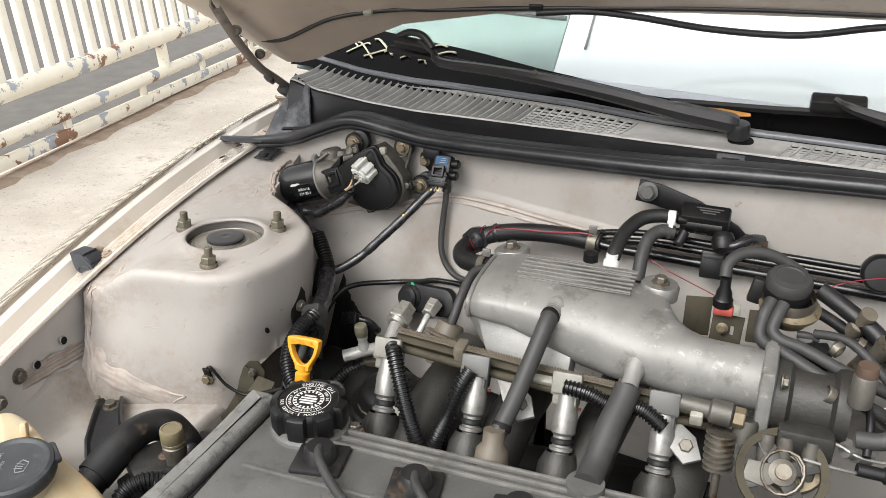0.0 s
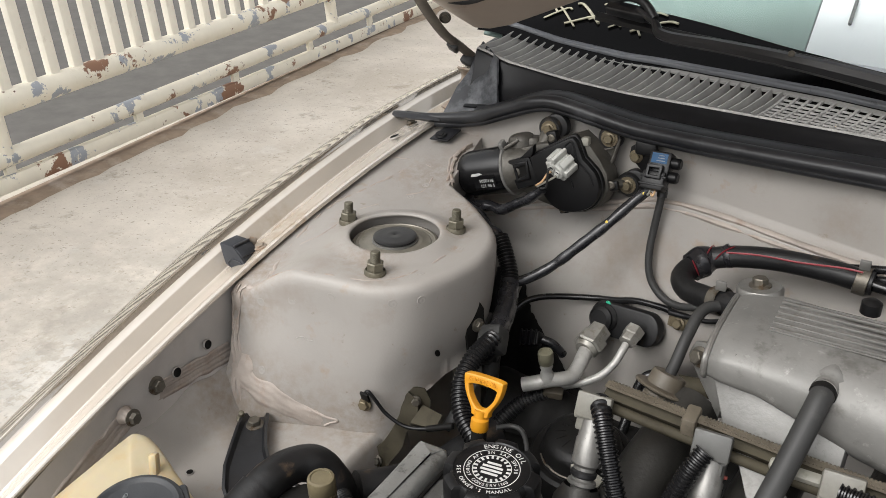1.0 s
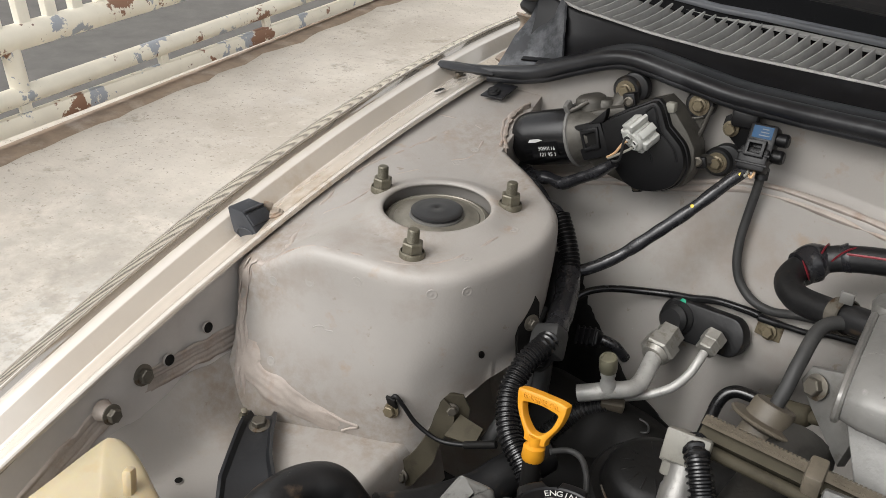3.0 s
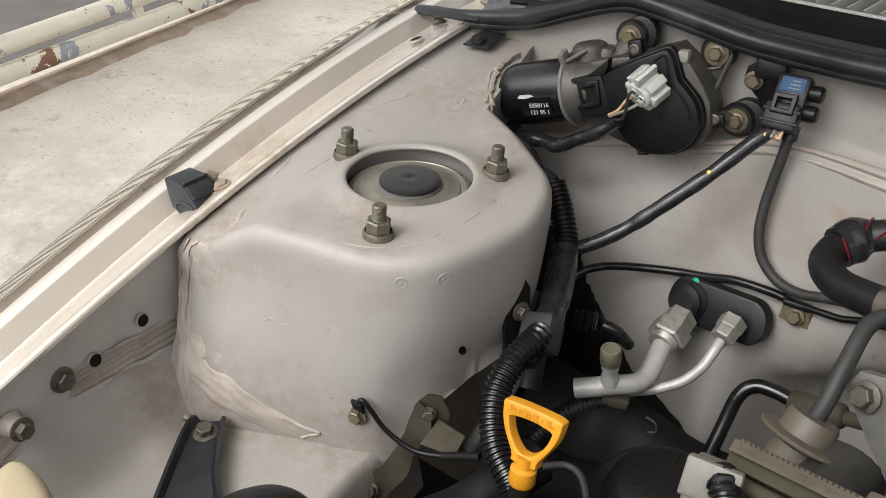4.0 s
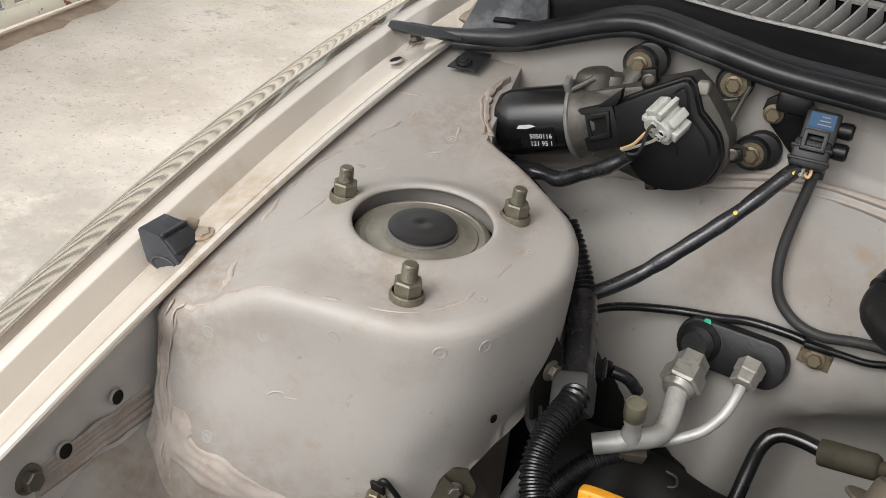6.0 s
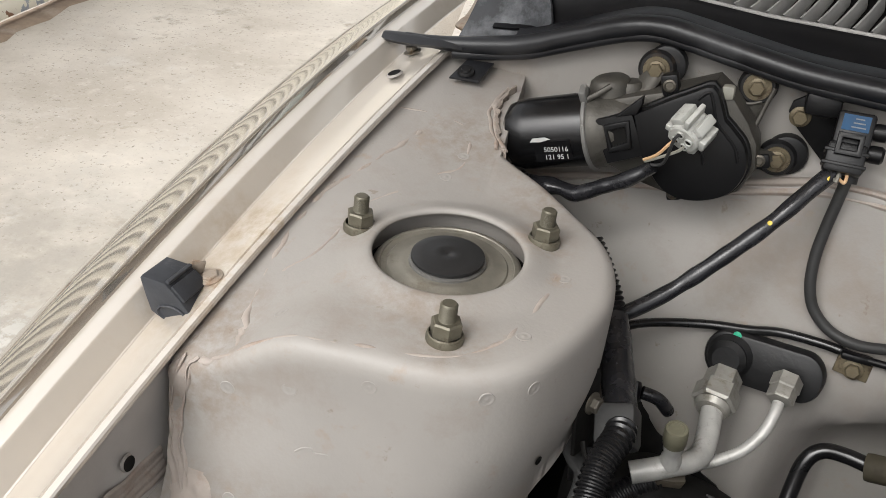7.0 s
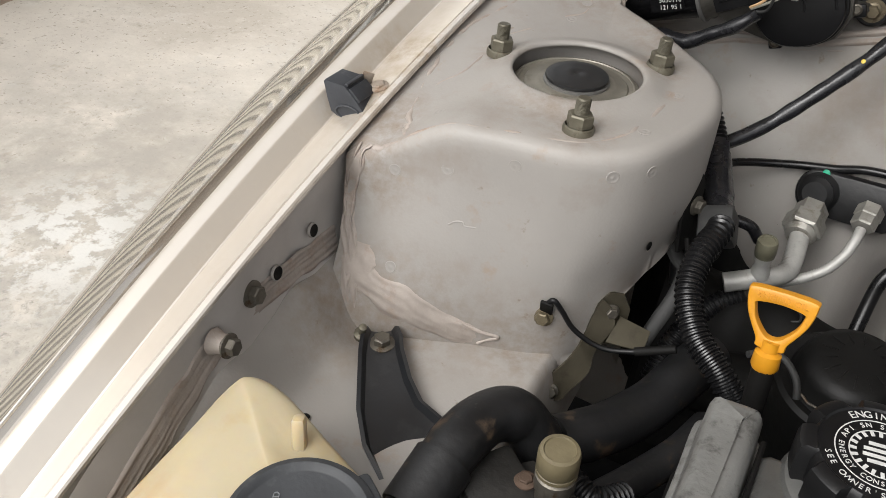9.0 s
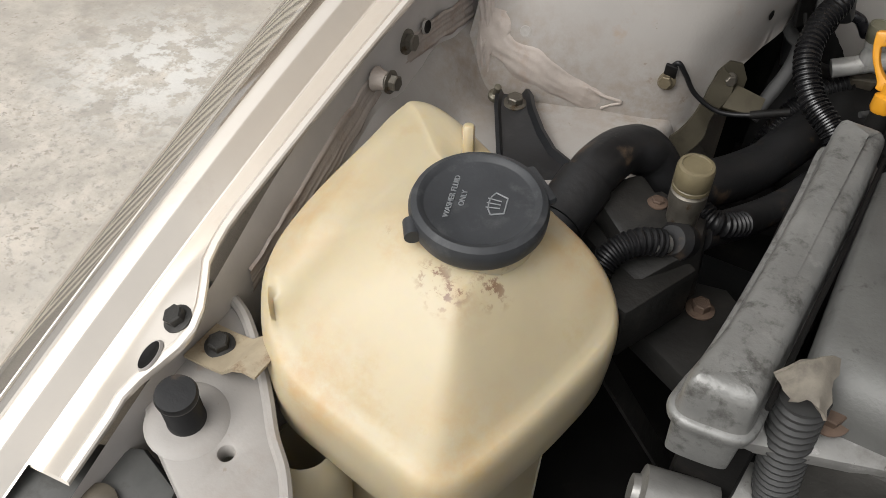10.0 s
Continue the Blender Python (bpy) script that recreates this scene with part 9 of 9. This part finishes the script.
part("sensor", box((0.022, 0.018, 0.026), frame_of((0.705, -0.075, 0.782), (0, -0.2, 1), (1, 0.3, 0)), 0.003), BLACK, clut, "small black sensor")
part("tee", lathe([(0, 0), (0.005, 0), (0.005, 0.02), (0.007, 0.021), (0.007, 0.024), (0, 0.024)], 12, frame_of((0.692, -0.060, 0.772), (0, -0.2, 1))), ALU_BRIGHT, clut)
part("tee_arm", tube([(0.684, -0.062, 0.797), (0.694, -0.062, 0.797), (0.704, -0.060, 0.793)], 0.004, 10), GREYHOSE, clut)
part("hose", tube([(0.700, -0.02, 0.83), (0.73, -0.03, 0.815), (0.76, -0.05, 0.80), (0.79, -0.08, 0.77), (0.80, -0.12, 0.75)], 0.009, 14), RUBBER, clut, "thick rubber hose")
part("hose", tube([(0.76, -0.14, 0.86), (0.775, -0.15, 0.83), (0.78, -0.16, 0.79), (0.765, -0.17, 0.765), (0.74, -0.17, 0.76)], 0.008, 14), GREYHOSE, clut, "looped grey hose")
part("plug", lathe([(0, 0), (0.018, 0), (0.020, 0.004), (0.020, 0.018), (0.017, 0.022), (0, 0.023)], 22, frame_of((0.760, 0.045, 0.830), (0, -1, 0.3))), BLACK, clut, "round black plug")

# black round canister behind the dipstick
can = thing("black_canister", "round black canister with a worn top", "canister", (0.24, -0.08, 0.55))
CM = frame_of((0.236, -0.050, 0.606), (0.0, -0.12, 1))
part("shell", lathe([(0.055, -0.10), (0.055, -0.010), (0.0535, -0.002), (0.050, 0.001), (0.044, 0.000), (0.041, 0.004), (0.0395, 0.014), (0.036, 0.0205), (0.028, 0.0245), (0.014, 0.0270), (0.0, 0.0275)], 56, CM), CANBLACK, can, "domed black shell")
for k in range(14):
    a = 2 * math.pi * k / 14
    part("mould_mark", box((0.0014, 0.012, 0.0008), CM @ Matrix.Rotation(a, 4, "Z") @ frame_of((0, 0.022, 0.0258), (0, 0.22, 1)), 0.0003), CANBLACK, can)
torn = [CM @ Vector((0.0425 * math.cos(a), 0.0425 * math.sin(a), 0.0035 + 0.0022 * noise.noise(Vector((a * 6, 0, 4))))) for a in [radians(d) for d in range(215, 335, 4)]]
part("worn_rim", sweep(bmesh.new(), torn, [0.0009 + 0.0007 * abs(noise.noise(p * 150)) for p in torn], 6), STEEL, can, "worn bright rim")
part("lug", plate([(-0.016, -0.009), (0.010, -0.009), (0.018, 0.0), (0.010, 0.009), (-0.016, 0.009)], [ring2(0.006, 0, 0.004, 12)], 0.003, frame_of((0.262, -0.108, 0.630), (0.1, -0.4, 0.9), (-0.9, 0.3, 0)), 0.0006), CREAM, can, "pale metal lug")

# near-black mass behind the canister, for gearbox clutter and the shade round it
gbox = thing("dark_gearbox_mass", "near-black mass for gearbox clutter and shade by the firewall", "gearbox", (0.18, 0.05, 0.5))
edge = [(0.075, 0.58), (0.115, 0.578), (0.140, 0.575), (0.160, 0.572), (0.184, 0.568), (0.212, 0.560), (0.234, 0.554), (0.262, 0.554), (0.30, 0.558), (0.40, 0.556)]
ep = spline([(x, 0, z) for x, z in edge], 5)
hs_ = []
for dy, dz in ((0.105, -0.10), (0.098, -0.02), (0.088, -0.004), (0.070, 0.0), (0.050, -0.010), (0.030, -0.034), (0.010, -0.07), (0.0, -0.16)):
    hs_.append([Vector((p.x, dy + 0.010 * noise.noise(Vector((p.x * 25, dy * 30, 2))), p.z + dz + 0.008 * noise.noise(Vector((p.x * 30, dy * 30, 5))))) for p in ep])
part("casting", solid(grid(hs_), 0.004), DARK, gbox, "near-black filling mass", smooth=60)
part("wire_clip", tube([(0.183, 0.062, 0.575), (0.192, 0.061, 0.573), (0.194, 0.060, 0.565), (0.187, 0.058, 0.562), (0.186, 0.058, 0.556), (0.191, 0.057, 0.553)], 0.0011, 8), GREYHOSE, gbox, "bent wire clip")

# engine block, and near-black shapes that fill the dark bottom of the bay
block = thing("engine_block", "grimy engine block below the manifold", "engine block", (0.5, -0.2, 0.3))
part("head", box((0.62, 0.20, 0.16), Matrix.Translation((0.50, -0.335, 0.575)), 0.01), GRIMY_SHADED, block, "cast cylinder head")
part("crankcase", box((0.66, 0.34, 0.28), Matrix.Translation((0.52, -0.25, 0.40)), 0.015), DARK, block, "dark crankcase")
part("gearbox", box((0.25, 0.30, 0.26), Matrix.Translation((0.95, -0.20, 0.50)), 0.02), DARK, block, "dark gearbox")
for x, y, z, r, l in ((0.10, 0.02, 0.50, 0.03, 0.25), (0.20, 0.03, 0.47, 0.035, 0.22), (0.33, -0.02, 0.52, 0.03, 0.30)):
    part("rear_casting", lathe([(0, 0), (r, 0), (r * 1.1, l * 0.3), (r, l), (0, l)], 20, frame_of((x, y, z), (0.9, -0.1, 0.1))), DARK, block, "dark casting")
# Added black sheet; paints the shade at the foot of the firewall.
part("dark_back_sheet", plate([(-0.16, -0.10), (0.34, -0.10), (0.34, 0.06), (0.10, 0.085), (-0.06, 0.06), (-0.16, 0.03)], [], 0.004, frame_of((0.22, 0.075, 0.425), (0, -0.9, 0.45), (1, 0, 0)), 0.002), DARK, block, "near-black sheet added for the shade low in the bay")
# Unseen panel added to keep light from entering at the front.
solo("front_light_block", box((1.30, 0.012, 0.32), Matrix.Translation((0.53, -0.80, 0.40)), 0.003), DARK, "unseen dark panel added to block light from the front", "car panel", kind="structure")
# Black sheet added under the engine, closing the bay against light from below.
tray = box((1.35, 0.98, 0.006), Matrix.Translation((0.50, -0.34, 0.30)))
solo("undertray", tray, DARK, "black sheet added below the engine to keep light out", "undertray", kind="structure")
solo("inner_wing_wall", box((0.01, 1.2, 0.5), Matrix.Translation((1.15, -0.25, 0.55))), APRON, "plain far inner wing", "car panel", kind="structure")
lf = thing("front_engine_parts", "dusty alternator and brackets in front of the engine", "engine parts", (0.17, -0.46, 0.55))
part("sensor_body", lathe([(0, 0), (0.009, 0), (0.010, 0.004), (0.016, 0.006), (0.017, 0.045), (0, 0.046)], 22, frame_of((0.128, -0.468, 0.600), (0.95, 0.25, -0.1))), ALU_BRIGHT, lf, "small cylinder with hex end")
part("small_motor", lathe([(0, 0), (0.007, 0), (0.008, 0.008), (0.013, 0.010), (0.013, 0.032), (0, 0.032)], 20, frame_of((0.150, -0.418, 0.606), (0.9, 0.3, 0.0))), BLACK, lf, "small black plug")
part("bracket", plate([(-0.02, -0.02), (0.02, -0.024), (0.035, 0.0), (0.03, 0.02), (-0.005, 0.022)], [], 0.006, frame_of((0.168, -0.430, 0.605), (0.1, -0.4, 0.9), (1, 0.2, 0)), 0.001), ALU_BRIGHT, lf, "bright bracket")
part("conduit", ribbed([(0.1865, -0.4355, 0.6900), (0.1876, -0.4352, 0.6720), (0.1899, -0.4344, 0.6480), (0.1947, -0.4309, 0.6150), (0.2041, -0.4243, 0.5650)], 0.0128, 0.0055, 0.002, 18), GREYHOSE, lf, "thick corrugated conduit")
wrap_rows = []
for i in range(8):
    u = i / 7
    a, b = Vector((0.1697, -0.4473, 0.7080)).lerp(Vector((0.1809, -0.4471, 0.6940)), u), Vector((0.1945, -0.4199, 0.7080)).lerp(Vector((0.1978, -0.4477, 0.6940)), u)
    wrap_rows.append([a.lerp(b, k / 6) + Vector((0.002 * noise.noise(Vector((i, k, 1)) * 0.9), 0.002 * noise.noise(Vector((k, i, 4)) * 0.9), 0.006 * math.sin(math.pi * k / 6) + 0.0015 * noise.noise(Vector((i, k, 7)) * 0.8))) for k in range(7)])
part("cloth_wrap", solid(grid(wrap_rows), 0.0015), WRAP, lf, "frayed flat tape wrap", smooth=70)
part("lug_plate", plate([(-0.05, -0.015), (0.04, -0.02), (0.06, 0.01), (0.03, 0.03), (-0.03, 0.026), (-0.055, 0.01)], [], 0.010, frame_of((0.2054, -0.4224, 0.662), (0, -0.25, 0.95), (1, 0.35, 0)), 0.003), ALU, lf, "cast lug")
again("bolt", BOLT12R, lf, frame_of((0.2024, -0.4224, 0.668), (0, -0.25, 0.95)), "rusty flange bolt")
headl = thing("headlamp", "grey headlamp housing with an adjuster screw", "headlamp", (-0.17, -0.63, 0.54))
part("housing", plate([(-0.10, -0.03), (0.03, -0.06), (0.06, -0.03), (0.055, 0.03), (0.02, 0.045), (-0.10, 0.01)], [], 0.05, frame_of((-0.155, -0.615, 0.548), (0.0, -0.2, 1), (1, 0.1, 0)), 0.006), GREYCONN, headl, "grey plastic housing")
part("adjuster", lathe([(0.014, 0), (0.014, 0.004), (0.010, 0.006), (0.004, 0.007), (0, 0.0065)], 24, frame_of((-0.138, -0.612, 0.549), (0, -0.2, 1))), BRASS, headl, "round adjuster")
